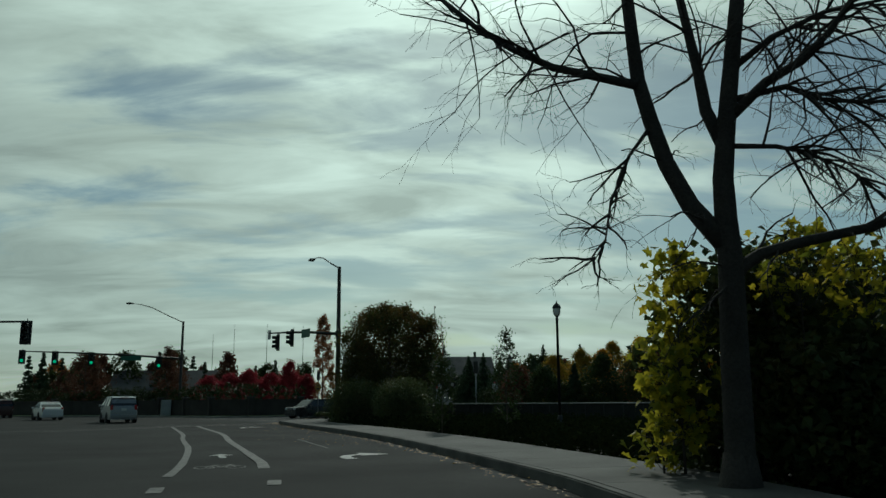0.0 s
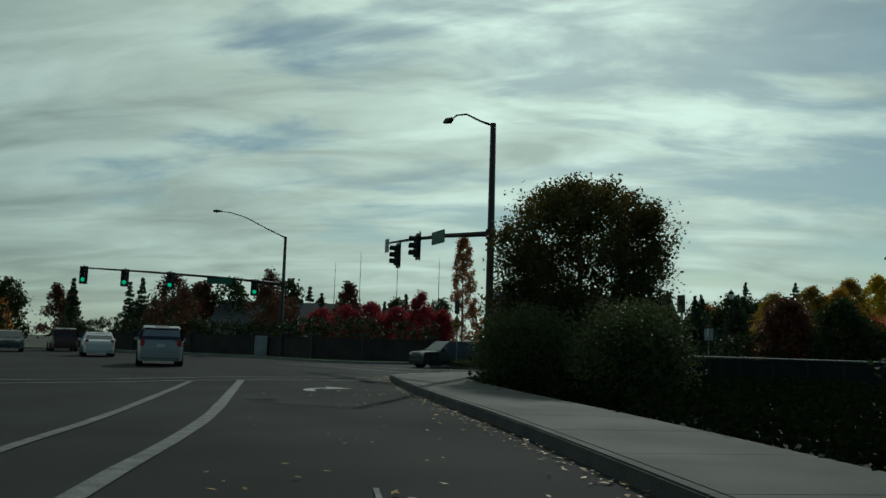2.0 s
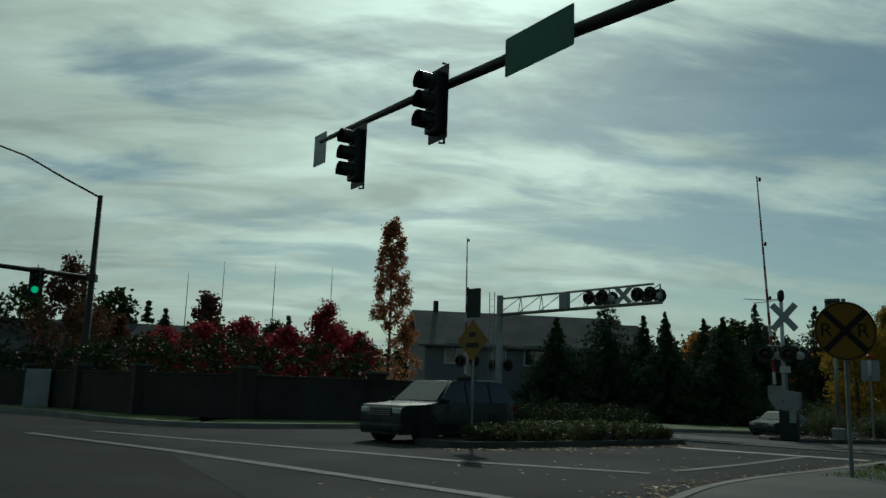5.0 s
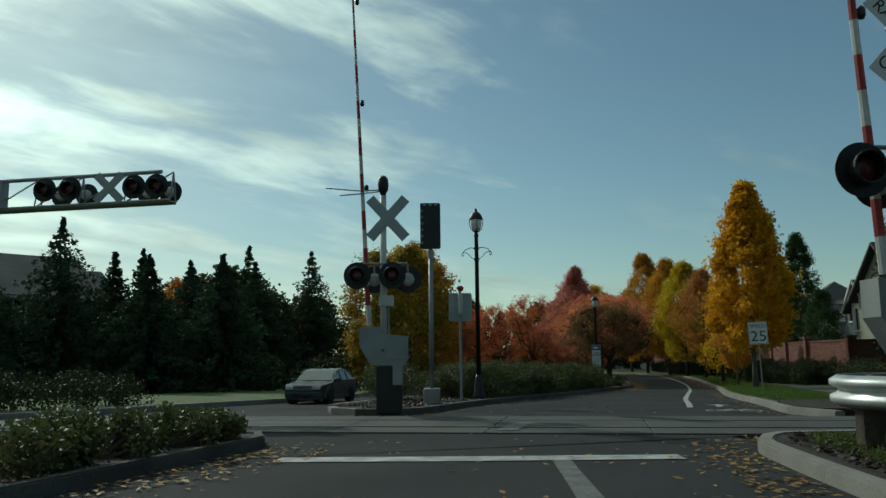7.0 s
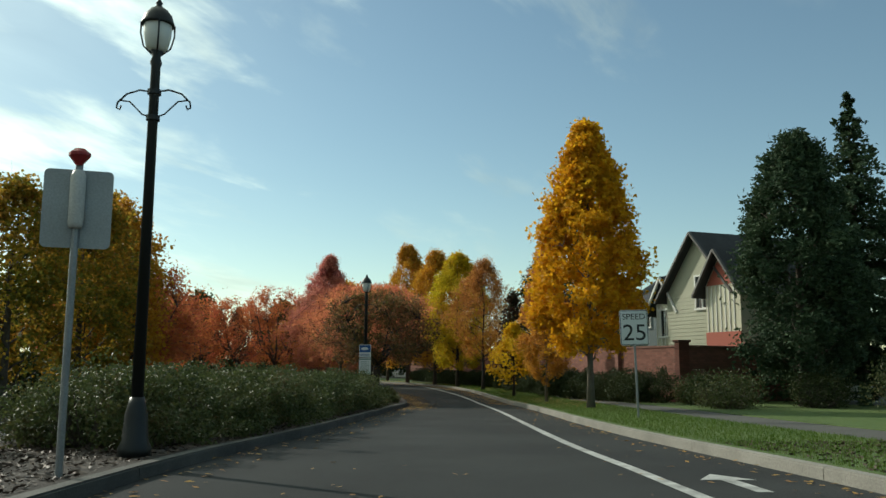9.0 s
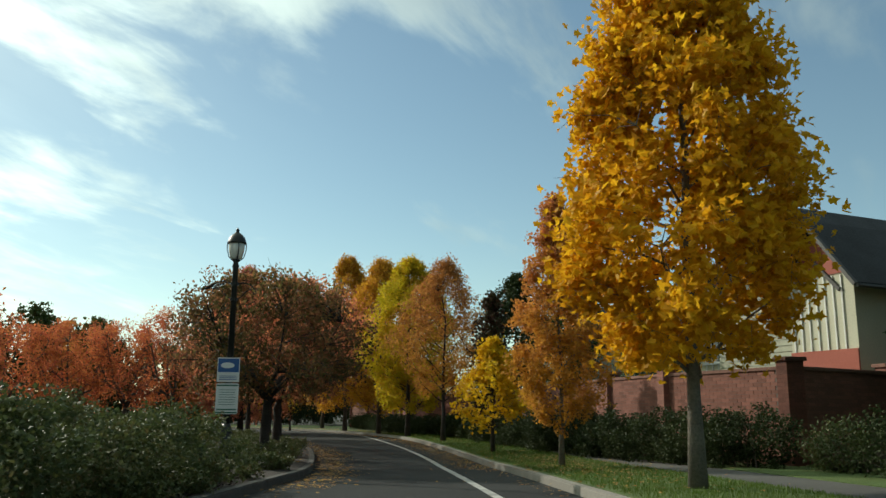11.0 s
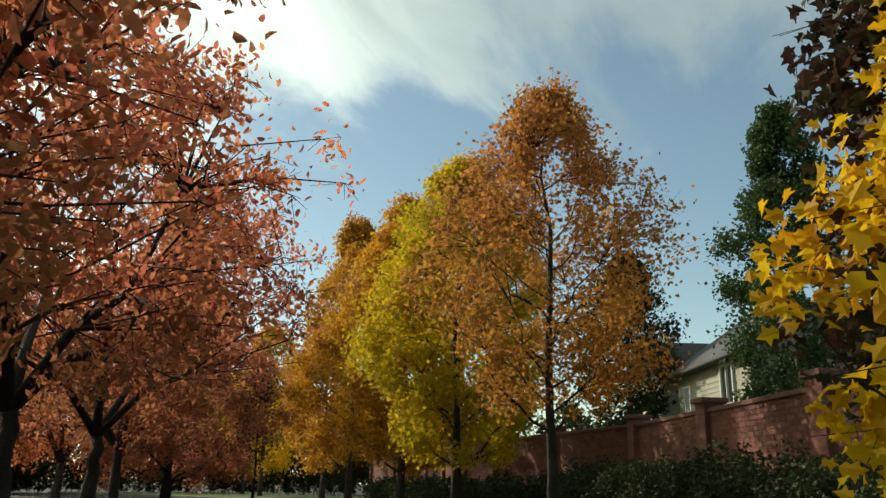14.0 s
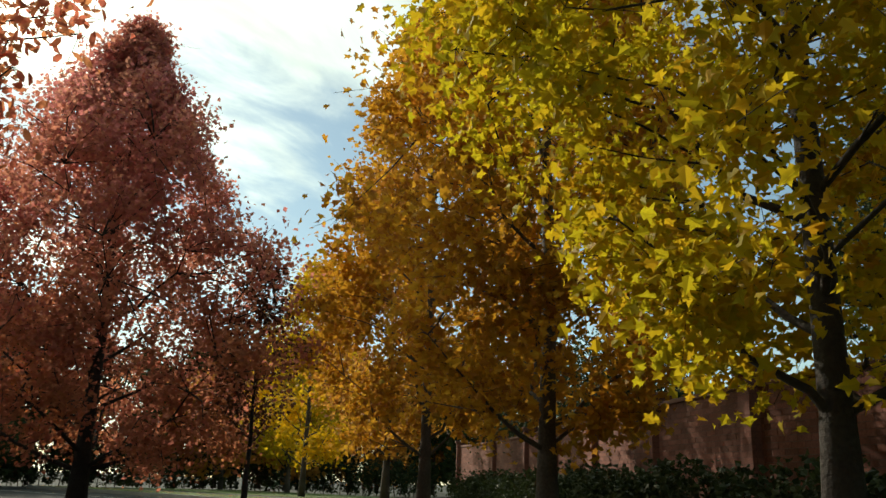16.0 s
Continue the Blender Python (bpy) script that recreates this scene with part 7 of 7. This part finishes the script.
    part("rear_bumper", Shape().box((ln / 2 - 0.03, 0, 0.46), (0.18, wd * 0.88, 0.26), None, 0.05), BLACK_METAL if kind == "suv" else paint_mat, ob)
    part("number_plate", Shape().box((ln / 2 + 0.03, 0, belt - 0.2), (0.02, 0.32, 0.16), None, 0.004), PLATE, ob, "plain pale plate")
    for x in wheels:
        for sgn in (-1, 1):
            m = Matrix.Translation((x, sgn * (wd / 2 - 0.08), r)) @ Matrix.Rotation(radians(90), 4, "X")
            wh = part("wheel", Shape().lathe((0, 0, 0), [(r * 0.62, -0.1), (r * 0.95, -0.11), (r, -0.07), (r, 0.07), (r * 0.95, 0.11), (r * 0.62, 0.1)], 24, m), TYRE, ob, smooth=True)
            part("rim", Shape().lathe((0, 0, 0), [(r * 0.62, -0.09), (r * 0.55, -0.05), (r * 0.2, -0.04), (r * 0.2, 0.04), (r * 0.55, 0.05), (r * 0.62, 0.09)], 20, m), RIM, wh)
            k = Shape()
            for a in range(5):
                k.box((0, 0, 0), (r * 0.12, r * 1.1, 0.16), m @ Matrix.Rotation(radians(36 * a), 4, "Z"))
            part("spokes", k, RIM, wh)
            part("wheel_arch", Shape().lathe((0, 0, 0), [(r * 1.14, -0.115), (r * 1.16, 0.125)], 24, Matrix.Translation((x, sgn * (wd / 2 - 0.125), r)) @ Matrix.Rotation(radians(90), 4, "X")), BLACK_METAL, ob)
    return ob


SUV_PROFILE = [(-2.42, 0.45), (-2.42, 0.9), (-2.3, 1.02), (-1.15, 1.14), (-0.45, 1.68), (-0.1, 1.76), (1.6, 1.75), (1.95, 1.66), (2.35, 1.13), (2.42, 0.95), (2.42, 0.5)]
SEDAN_PROFILE = [(-2.35, 0.4), (-2.35, 0.68), (-2.2, 0.8), (-1.1, 0.95), (-0.3, 1.38), (0.1, 1.44), (0.85, 1.42), (1.65, 1.02), (2.25, 0.93), (2.35, 0.8), (2.35, 0.45)]
VAN_PROFILE = [(-2.4, 0.42), (-2.4, 0.8), (-2.2, 0.95), (-1.45, 1.12), (-0.6, 1.66), (-0.2, 1.76), (1.9, 1.74), (2.2, 1.66), (2.38, 1.11), (2.42, 0.9), (2.42, 0.45)]
suv = car((1.25, 25.6, 0.004), 41, 4.84, 1.94, SUV_PROFILE, (1.12, 1.76), paint("black_car_paint", (0.018, 0.022, 0.026)), "dark grey sport utility vehicle waiting beside the island", (-1.5, 1.42), 0.39, "suv")
suv.scale = (0.85, 0.85, 0.85)
oncoming = car((17.3, 39.3, G(17.3, 39.3) + 0.008), 36, 4.7, 1.8, SEDAN_PROFILE, (0.94, 1.44), paint("slate_car_paint", (0.05, 0.058, 0.065)), "dark grey sedan in the opposite lane", (-1.45, 1.35), 0.32, "sedan")
oncoming.scale = (0.72, 0.72, 0.72)
car((-11.1, 15.1, 0), -66, 4.85, 1.9, VAN_PROFILE, (1.1, 1.76), paint("silver_car_paint", (0.24, 0.25, 0.26)), "silver minivan driving away in the next lane", (-1.5, 1.45), 0.34, "minivan")
car((-20.3, 27.3, 0), -60, 4.6, 1.78, SEDAN_PROFILE, (0.94, 1.44), paint("white_car_paint", (0.55, 0.56, 0.56)), "white sedan ahead on the main road", (-1.4, 1.3), 0.32, "sedan")
car((-29.6, 40.0, 0), -56, 4.7, 1.85, VAN_PROFILE, (1.1, 1.76), paint("maroon_car_paint", (0.05, 0.018, 0.016)), "dark red car far along the main road", (-1.45, 1.4), 0.33, "minivan")
car((-29.5, 33.0, 0), 120, 4.6, 1.78, SEDAN_PROFILE, (0.94, 1.44), paint("charcoal_car_paint", (0.04, 0.045, 0.05)), "dark sedan coming along the main road", (-1.4, 1.3), 0.32, "sedan")
car((56.0, 78.0, G(56, 78)), 60, 4.6, 1.8, SEDAN_PROFILE, (0.94, 1.44), paint("pale_car_paint", (0.50, 0.51, 0.51)), "pale car parked across the avenue", (-1.4, 1.3), 0.32, "sedan")

# ---- far side of the main road and the distance ----
CRIM = "crimson maples behind the dark wall"
for k, (x, y, h, r) in enumerate(((-9.5, 50, 4.3, 1.9), (-7.4, 51, 4.7, 2.1), (-5.2, 52, 4.4, 1.9), (-3.0, 51, 5.7, 1.5), (-1.2, 52, 4.1, 1.5), (-12, 52, 4.1, 1.8))):
    tree((x, y, 0), h, r, 0.8, OVAL, CRIMSON, "crimson maple behind the long dark wall", 5000, 0.17, 80, 0.1, BARK, 300 + k, group=CRIM, spread=0.34)
tree((0.6, 52.8, 0), 11.2, 1.85, 0.8, [(0, 0.7), (0.15, 1.0), (0.3, 0.85), (0.45, 0.55), (0.7, 0.42), (0.9, 0.3), (1, 0.08)], POPLAR, "tall narrow poplar with pinkish-brown leaves", 10000, 0.16, 140, 0.12, BARK, 310, spread=0.22)
tree((-24, 47, 0), 6.5, 2.2, 1.2, OVAL, BROWN, "brownish tree behind the signal pole", 4500, 0.18, 80, 0.12, BARK, 311, spread=0.4)
tree((-15.2, 46, 0), 6.8, 2.0, 1.2, OVAL, BROWN, "brownish tree behind the signal pole", 4500, 0.18, 80, 0.12, BARK, 312, spread=0.4)
FARROW = "dark trees beyond the main road"
rngf = random.Random(9)
protos = [conifer((-40, 60, 0), 7.0, 1.5, "dark narrow tree in the distance", 320, 2600, 0.4, 16, "distant_tree", group=FARROW),
          tree((-44, 64, 0), 6.5, 1.9, 0.6, COLUMN, BROWN, "rust-coloured tree in the distance", 2600, 0.26, 50, 0.1, BARK, 321, spread=0.4, name="distant_tree", group=FARROW),
          tree((-48, 62, 0), 6.8, 2.4, 0.6, ROUND, GREEN, "dark green tree in the distance", 3000, 0.28, 60, 0.1, BARK, 322, spread=0.45, name="distant_tree", group=FARROW),
          tree((-52, 66, 0), 6.2, 2.2, 0.6, OVAL, RUST, "orange tree in the distance", 2600, 0.28, 50, 0.1, BARK, 323, spread=0.4, name="distant_tree", group=FARROW)]
for k in range(40):
    x = -40 + 0.95 * k + rngf.uniform(-0.6, 0.6)
    y = 73 - 0.25 * k + rngf.uniform(-5, 8)
    if -12 < x < 3:
        y += 16
    copy_thing(protos[(0, 1, 0, 2, 0, 1)[k % 6]], pose(x, y, -0.05, 0, 0, rngf.uniform(0, 360)) @ Matrix.Scale(rngf.uniform(0.75, 1.15), 4))
# woods across the rails on the right of the first road
for k in range(60):
    f = k / 59
    x, y = 34 + 46 * f + rngf.uniform(-4, 4), 13 - 52 * f + rngf.uniform(-8, 6)
    copy_thing(protos[(0, 2, 1, 2, 3, 0, 2)[k % 7]], pose(x, y, -0.05, 0, 0, rngf.uniform(0, 360)) @ Matrix.Scale(rngf.uniform(0.6, 1.0), 4))
for k in range(40):
    a = radians(20 + 3.2 * k)
    d = rngf.uniform(120, 170)
    copy_thing(protos[k % 4], pose(35 + d * math.cos(a), 30 + d * math.sin(a), -0.6, 0, 0, rngf.uniform(0, 360)) @ Matrix.Scale(rngf.uniform(1.0, 1.7), 4))


for k in range(44):
    f = k / 43
    x, y = 33 + 27 * f + rngf.uniform(-3, 3), 66 + 44 * f + rngf.uniform(-3, 6)
    copy_thing(protos[(2, 0, 3, 2, 1, 2)[k % 6]], pose(x - 6, y, -0.5, 0, 0, rngf.uniform(0, 360)) @ Matrix.Scale(rngf.uniform(0.8, 1.2), 4))
for k in range(40):
    f = k / 39
    x, y = 58 + 60 * f + rngf.uniform(-3, 3), 112 - 22 * f + rngf.uniform(-4, 8)
    copy_thing(protos[(2, 3, 2, 1, 3, 2)[k % 6]], pose(x, y, -0.5, 0, 0, rngf.uniform(0, 360)) @ Matrix.Scale(rngf.uniform(1.1, 1.6), 4))
hedge(offset(KERB_M, -4.2)[-62:-34:6], 1.6, 0.55, "dark low shrubs under the cherry trees", HEDGE, 197, 1800, 0.09)
hedge([(24, 49.8), (31, 54.0), (36, 58.2), (43, 66), (49, 76), (52, 96)], 1.6, 1.6, "dark hedge along the opposite side of the avenue", HEDGE, 195, 900, 0.13)
hedge(offset(KERB_ML, 1.2)[40:-14:7], 1.5, 0.6, "dark low shrubs along the far side of the median", HEDGE, 198, 1500, 0.1)
hedge([(56, 103), (74, 102), (92, 98), (106, 90)], 2.0, 2.2, "dark hedge at the end of the avenue", HEDGE, 196, 900, 0.15)


def ground_cover(name, line, lo, hi, count, size, label, material, seed, high=0.25):
    """Low creeping growth between two offsets of a line."""
    rng = np.random.default_rng(seed)
    a, b = offset(line, lo), offset(line, hi)
    n = len(line) - 1
    cents = []
    for _ in range(count // 14):
        i, w = rng.integers(0, n), rng.uniform(0, 1) ** 1.3
        x, y = a[i][0] * (1 - w) + b[i][0] * w, a[i][1] * (1 - w) + b[i][1] * w
        cents.append((x + rng.normal(0, 0.3), y + rng.normal(0, 0.3), G(x, y) + rng.uniform(-0.02, high)))
    sh = leaves(cents, 0.16, count, size, rng, 0.0)
    setting(name, sh, material, label, "ground cover", kind="stuff")


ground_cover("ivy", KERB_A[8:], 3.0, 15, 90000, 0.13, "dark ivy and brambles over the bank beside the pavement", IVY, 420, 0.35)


# for plain sheets added to make the area below the fence's rail dark
DARK_SHEET = mat("dark_fence_sheet", (0.016, 0.019, 0.016), 0.8, var=0.4, scale=6, bump=0.4, fine=20)


def fence():
    ob = thing("rail_fence", (0, 0, 0), "low dark mesh fence with a pale top rail", "fence")
    line = resample([(9.0, 15.5), (16, 8.5), (24, -0.5), (34, -13)], 30)
    s = Shape()
    for a, b in zip(line, line[1:]):
        part("top_rail", Shape().tube([(*a, 1.12), (*b, 1.12)], 0.03, 6), GALV, ob)
        part("post", Shape().tube([(*a, -0.06), (*a, 1.12)], 0.03, 6), BLACK_METAL, ob)
        part("infill", Shape().box(((a[0] + b[0]) / 2, (a[1] + b[1]) / 2, 0.5), (math.dist(a, b) - 0.07, 0.012, 1.1), pose(0, 0, 0, 0, 0, math.degrees(math.atan2(b[1] - a[1], b[0] - a[0])))), DARK_SHEET, ob, "flat dark sheet added under the rail")
    for k in range(4):
        for a, b in zip(line, line[1:]):
            s.tube([(*a, 0.2 + 0.25 * k), (*b, 0.2 + 0.25 * k)], 0.008, 3, cap=False)
    part("wire", s, BLACK_METAL, ob)


fence()
TRACKSIDE = "dark trees beyond the rail fence"
for k, (x, y, h, r) in enumerate(((26.4, 6.9, 5.7, 2.6), (28.5, 6.1, 4.7, 1.6), (30.7, 4.9, 5.2, 2.6), (33.4, 3.2, 4.8, 2.2), (20.0, 11.6, 3.6, 1.4))):
    conifer((x, y, 0.05), h, r, "dark conifer beyond the rail fence", 430 + k, 7000, 0.2, 18, group=TRACKSIDE)
for k, (x, y, h, r, leafage) in enumerate(((23.6, 8.3, 4.7, 1.3, ORANGE_TIP), (21.6, 10.4, 4.1, 1.5, GREEN), (24.8, 8.6, 4.3, 1.2, BROWN), (18.2, 12.6, 3.3, 1.5, GREEN), (29.8, 7.0, 4.2, 1.4, ORANGE_TIP), (16.6, 14.4, 3.4, 1.3, BROWN))):
    tree((x, y, 0.05), h, r, 0.5, OVAL, leafage, "dull green and brown tree beyond the rail fence", 6000, 0.14, 90, 0.09, BARK, 440 + k, spread=0.32, group=TRACKSIDE)
hedge([(14.4, 16.0), (19.0, 12.2), (25.0, 7.4), (34.0, 2.6)], 1.4, 2.3, "dark scrub beyond the rail fence", HEDGE, 196, 900, 0.13, base=0.03)
for k, (x, y, z) in enumerate(((-17.3, 81.5, 10.6), (-15.6, 90, 12.9), (-10.2, 88, 12.7), (-4.4, 86, 12.2))):
    q = thing("antenna_mast", (x, y, -0.05), "thin bare mast in the distance", "mast", "distant masts")
    part("mast", Shape().tube([(0, 0, 0), (0, 0, z * 0.6), (0, 0, z)], [0.07, 0.05, 0.03], 6), BLACK_METAL, q)
    part("whip", Shape().tube([(0, 0, z - 0.1), (0, 0, z + 0.9)], 0.02, 4), BLACK_METAL, q)

cabinet = thing("signal_cabinet", (-13.5, 38.6, 0.1), "grey signal control cabinet beside the kerb", "cabinet", turn=20)
part("body", Shape().box((0, 0, 0.75), (0.9, 0.6, 1.5), None, 0.02), GALV, cabinet)
part("door", Shape().box((0, -0.31, 0.78), (0.8, 0.02, 1.3), None, 0.006), GALV, cabinet)


def boulder():
    """A rough upright stone at the edge of the lawn."""
    rng = random.Random(4)
    bm = bmesh.new()
    bmesh.ops.create_icosphere(bm, subdivisions=3, radius=0.4)
    for v in bm.verts:
        n = noise.noise(v.co * 3.1)
        v.co = Vector((v.co.x * 0.8, v.co.y * 0.8, v.co.z * 1.25 + 0.32)) * (1 + 0.25 * n)
    sh = Shape()
    bm.verts.ensure_lookup_table()
    sh.add([v.co for v in bm.verts], [[q.index for q in f.verts] for f in bm.faces])
    bm.free()
    ob = new("boulder", sh.mesh("boulder", True))
    ob.data.materials.append(STONE)
    ob.scale = (0.65, 0.65, 0.65)
    ob.location = (36.2, 26.9, G(36.2, 26.9) + 0.05)
    tagged(ob, "rough grey boulder standing at the edge of the lawn", "stone")


STONE = mat("grey_stone", (0.12, 0.115, 0.105), 0.9, var=0.4, scale=6, bump=0.6, fine=20)
boulder()

# ---- fallen leaves and grass ----
def litter(name, lines, count, size, label, seed, h):
    """Leaves lying along lines; each line: points and a half-width."""
    rng = np.random.default_rng(seed)
    v, s = [], Shape()
    tot = sum(w for *_, w in lines)
    for line, half, w in lines:
        pts = resample(line, 200)
        n = int(count * w / tot)
        for _ in range(n):
            x, y = pts[rng.integers(0, 200)]
            x, y = x + rng.normal(0, half), y + rng.normal(0, half)
            a, q = rng.uniform(0, 6.283), size * rng.uniform(0.6, 1.3)
            z = G(x, y) + h(x, y) + 0.008
            c, d = math.cos(a) * q, math.sin(a) * q
            k = len(s.v)
            s.v += [(x - c, y - d, z), (x + d * 0.5, y - c * 0.5, z + q * rng.uniform(0, 0.3)), (x + c, y + d, z + q * rng.uniform(0, 0.35)), (x - d * 0.5, y + c * 0.5, z + q * rng.uniform(0, 0.2))]
            s.f += [(k, k + 1, k + 2), (k, k + 2, k + 3)]
    setting(name, s, LITTER, label, "fallen leaves", kind="stuff")


litter("gutter_leaves", [(offset(KERB_A, -0.22), 0.12, 2.0), (offset(KERB_CORNER, -0.4), 0.25, 2.5), (offset(KERB_M, 0.3), 0.22, 2), (offset(KERB_R, -0.25), 0.15, 1.5), ([(1.2, 22.4), (4, 23.7), (8.3, 26.3)], 0.35, 1.2), (offset(KERB_M, 0.55)[26:60], 0.3, 4.0), (offset(KERB_R, -0.45)[28:66], 0.3, 4.0)], 9500, 0.045, "dry brown leaves gathered along the gutters", 400, lambda x, y: 0.012)
litter("grass_leaves", [(offset(KERB_R, 1.4)[20:], 0.7, 3), (offset(KERB_M, -2.0)[30:], 1.2, 2), (offset(KERB_R, 1.7)[24:34], 0.8, 1.0)], 7000, 0.05, "yellow leaves strewn over the grass", 401, lambda x, y: 0.155)
litter("road_leaves", [([(1, 12), (6, 20), (12, 26), (20, 31)], 1.6, 1.0), (offset(EDGE, 0.6), 0.5, 1.0), ([(6, -20), (2, -4), (-1, 6)], 1.5, 0.7)], 700, 0.045, "scattered single leaves on the asphalt", 402, lambda x, y: 0.02)


def chips(name, outline_lines, count, seed, label):
    """Bark chips lying on the beds."""
    rng = np.random.default_rng(seed)
    s = Shape()
    for line, lo, hi, n in outline_lines:
        a, b = offset(line, lo), offset(line, hi)
        for _ in range(n):
            i, u, w = rng.integers(0, len(line) - 1), rng.uniform(), rng.uniform()
            x = (a[i][0] * (1 - u) + a[i + 1][0] * u) * (1 - w) + (b[i][0] * (1 - u) + b[i + 1][0] * u) * w
            y = (a[i][1] * (1 - u) + a[i + 1][1] * u) * (1 - w) + (b[i][1] * (1 - u) + b[i + 1][1] * u) * w
            z, t, q = G(x, y) + 0.145, rng.uniform(0, 6.283), rng.uniform(0.02, 0.05)
            c, d, e = math.cos(t) * q, math.sin(t) * q, rng.uniform(0.0, 0.03)
            k = len(s.v)
            s.v += [(x - c, y - d, z + e), (x + d * 0.4, y - c * 0.4, z), (x + c, y + d, z + e * 0.3), (x - d * 0.4, y + c * 0.4, z + e)]
            s.f += [(k, k + 1, k + 2), (k, k + 2, k + 3)]
    setting(name, s, CHIP, label, "mulch", kind="stuff")


CHIP = leaf_mat("bark_chips", [(0.02, 0.014, 0.01), (0.05, 0.035, 0.025), (0.085, 0.06, 0.045), (0.14, 0.10, 0.07)], 2.0, through=0.02)
chips("bark_chips", [(KERB_M[:26], -0.25, -2.6, 14000), (KERB_CORNER[24:-3], 0.3, 3.5, 9000), (list(reversed(KERB_R[:8])), -0.3, -4, 6000)], 0, 430, "dark bark chips over the planting beds")


def grass(name, line, lo, hi, count, label, seed, size=0.07):
    rng = np.random.default_rng(seed)
    s = Shape()
    n = len(line)
    a, b = offset(line, lo), offset(line, hi)
    for _ in range(count):
        i = rng.integers(0, n - 1)
        u, w = rng.uniform(0, 1), rng.uniform(0, 1)
        x = (a[i][0] * (1 - u) + a[i + 1][0] * u) * (1 - w) + (b[i][0] * (1 - u) + b[i + 1][0] * u) * w
        y = (a[i][1] * (1 - u) + a[i + 1][1] * u) * (1 - w) + (b[i][1] * (1 - u) + b[i + 1][1] * u) * w
        z, t, q = G(x, y) + 0.15, rng.uniform(0, 6.283), size * rng.uniform(0.5, 1.2)
        c, d = math.cos(t), math.sin(t)
        k = len(s.v)
        s.v += [(x - d * 0.006, y + c * 0.006, z), (x + d * 0.006, y - c * 0.006, z), (x + c * q * 0.4, y + d * q * 0.4, z + q)]
        s.f.append((k, k + 1, k + 2))
    setting(name, s, BLADE, label, "grass", kind="stuff")


grass("corner_grass", KERB_CORNER[20:-4], 0.5, 4.5, 12000, "patchy grass and weeds in the corner bed", 421, 0.07)
grass("grass_blades", KERB_R[3:60], 0.25, 3.05, 60000, "short mown grass blades on the strip", 410, 0.06)

# ---- bricks of the garden wall ----
def island_brick():
    """Brick whose shade changes from piece to piece of one mesh."""
    ma = mat("red_brick_far", (0.21, 0.085, 0.06), 0.9, var=0.35, scale=3, bump=0.3, fine=30, other=(0.16, 0.07, 0.052))
    nt = ma.node_tree
    b = nt.nodes["Principled BSDF"]
    old = b.inputs["Base Color"].links[0].from_socket
    geo, mr, mx = nt.nodes.new("ShaderNodeNewGeometry"), nt.nodes.new("ShaderNodeMapRange"), nt.nodes.new("ShaderNodeMix")
    mr.inputs["To Min"].default_value, mr.inputs["To Max"].default_value = 0.75, 1.25
    mx.data_type, mx.blend_type = "RGBA", "MULTIPLY"
    mx.inputs[0].default_value = 1.0
    nt.links.new(geo.outputs["Random Per Island"], mr.inputs["Value"])
    nt.links.new(old, mx.inputs[6]), nt.links.new(mr.outputs[0], mx.inputs[7]), nt.links.new(mx.outputs[2], b.inputs["Base Color"])
    return ma


def lay_bricks():
    """Courses of bricks, half-bonded, on the road side of the wall."""
    unit, half = Shape().box((0, 0, 0), (0.29, 0.03, 0.088)).mesh("brick"), Shape().box((0, 0, 0), (0.14, 0.03, 0.088)).mesh("brick")
    for me in (unit, half):
        me.materials.append(BRICK)
    rest, rng = Shape(), random.Random(12)
    for k, ((x0, y0), (x1, y1)) in enumerate(zip(WALL_LINE, WALL_LINE[1:])):
        ln = math.dist((x0, y0), (x1, y1))
        ux, uy = (x1 - x0) / ln, (y1 - y0) / ln
        a = math.degrees(math.atan2(uy, ux))
        g = G((x0 + x1) / 2, (y0 + y1) / 2)
        rows = int((WALL_TOP - 0.06 - g) / 0.096)
        for row in range(rows):
            s = 0.25 if row % 2 else 0.4
            while s < ln - 0.23:
                w = 0.29
                if s + 0.29 > ln - 0.23:
                    w = 0.14
                proud = 0.095 + rng.uniform(0.0, 0.005)
                c = s + w / 2
                x, y, z = x0 + ux * c - uy * proud, y0 + uy * c + ux * proud, WALL_TOP - 0.105 - 0.096 * row
                if k == 0:
                    ob = new("brick", unit if w > 0.2 else half)
                    ob.parent = WALL
                    ob.matrix_local = pose(x, y, z, rng.gauss(0, 0.15), 0, a + rng.gauss(0, 0.2))
                else:
                    rest.box((x, y, z), (w, 0.03, 0.088), pose(0, 0, 0, 0, 0, a))
                s += w + 0.009
    tagged(part("brick_courses", rest, island_brick(), WALL), kind="stuff")


lay_bricks()
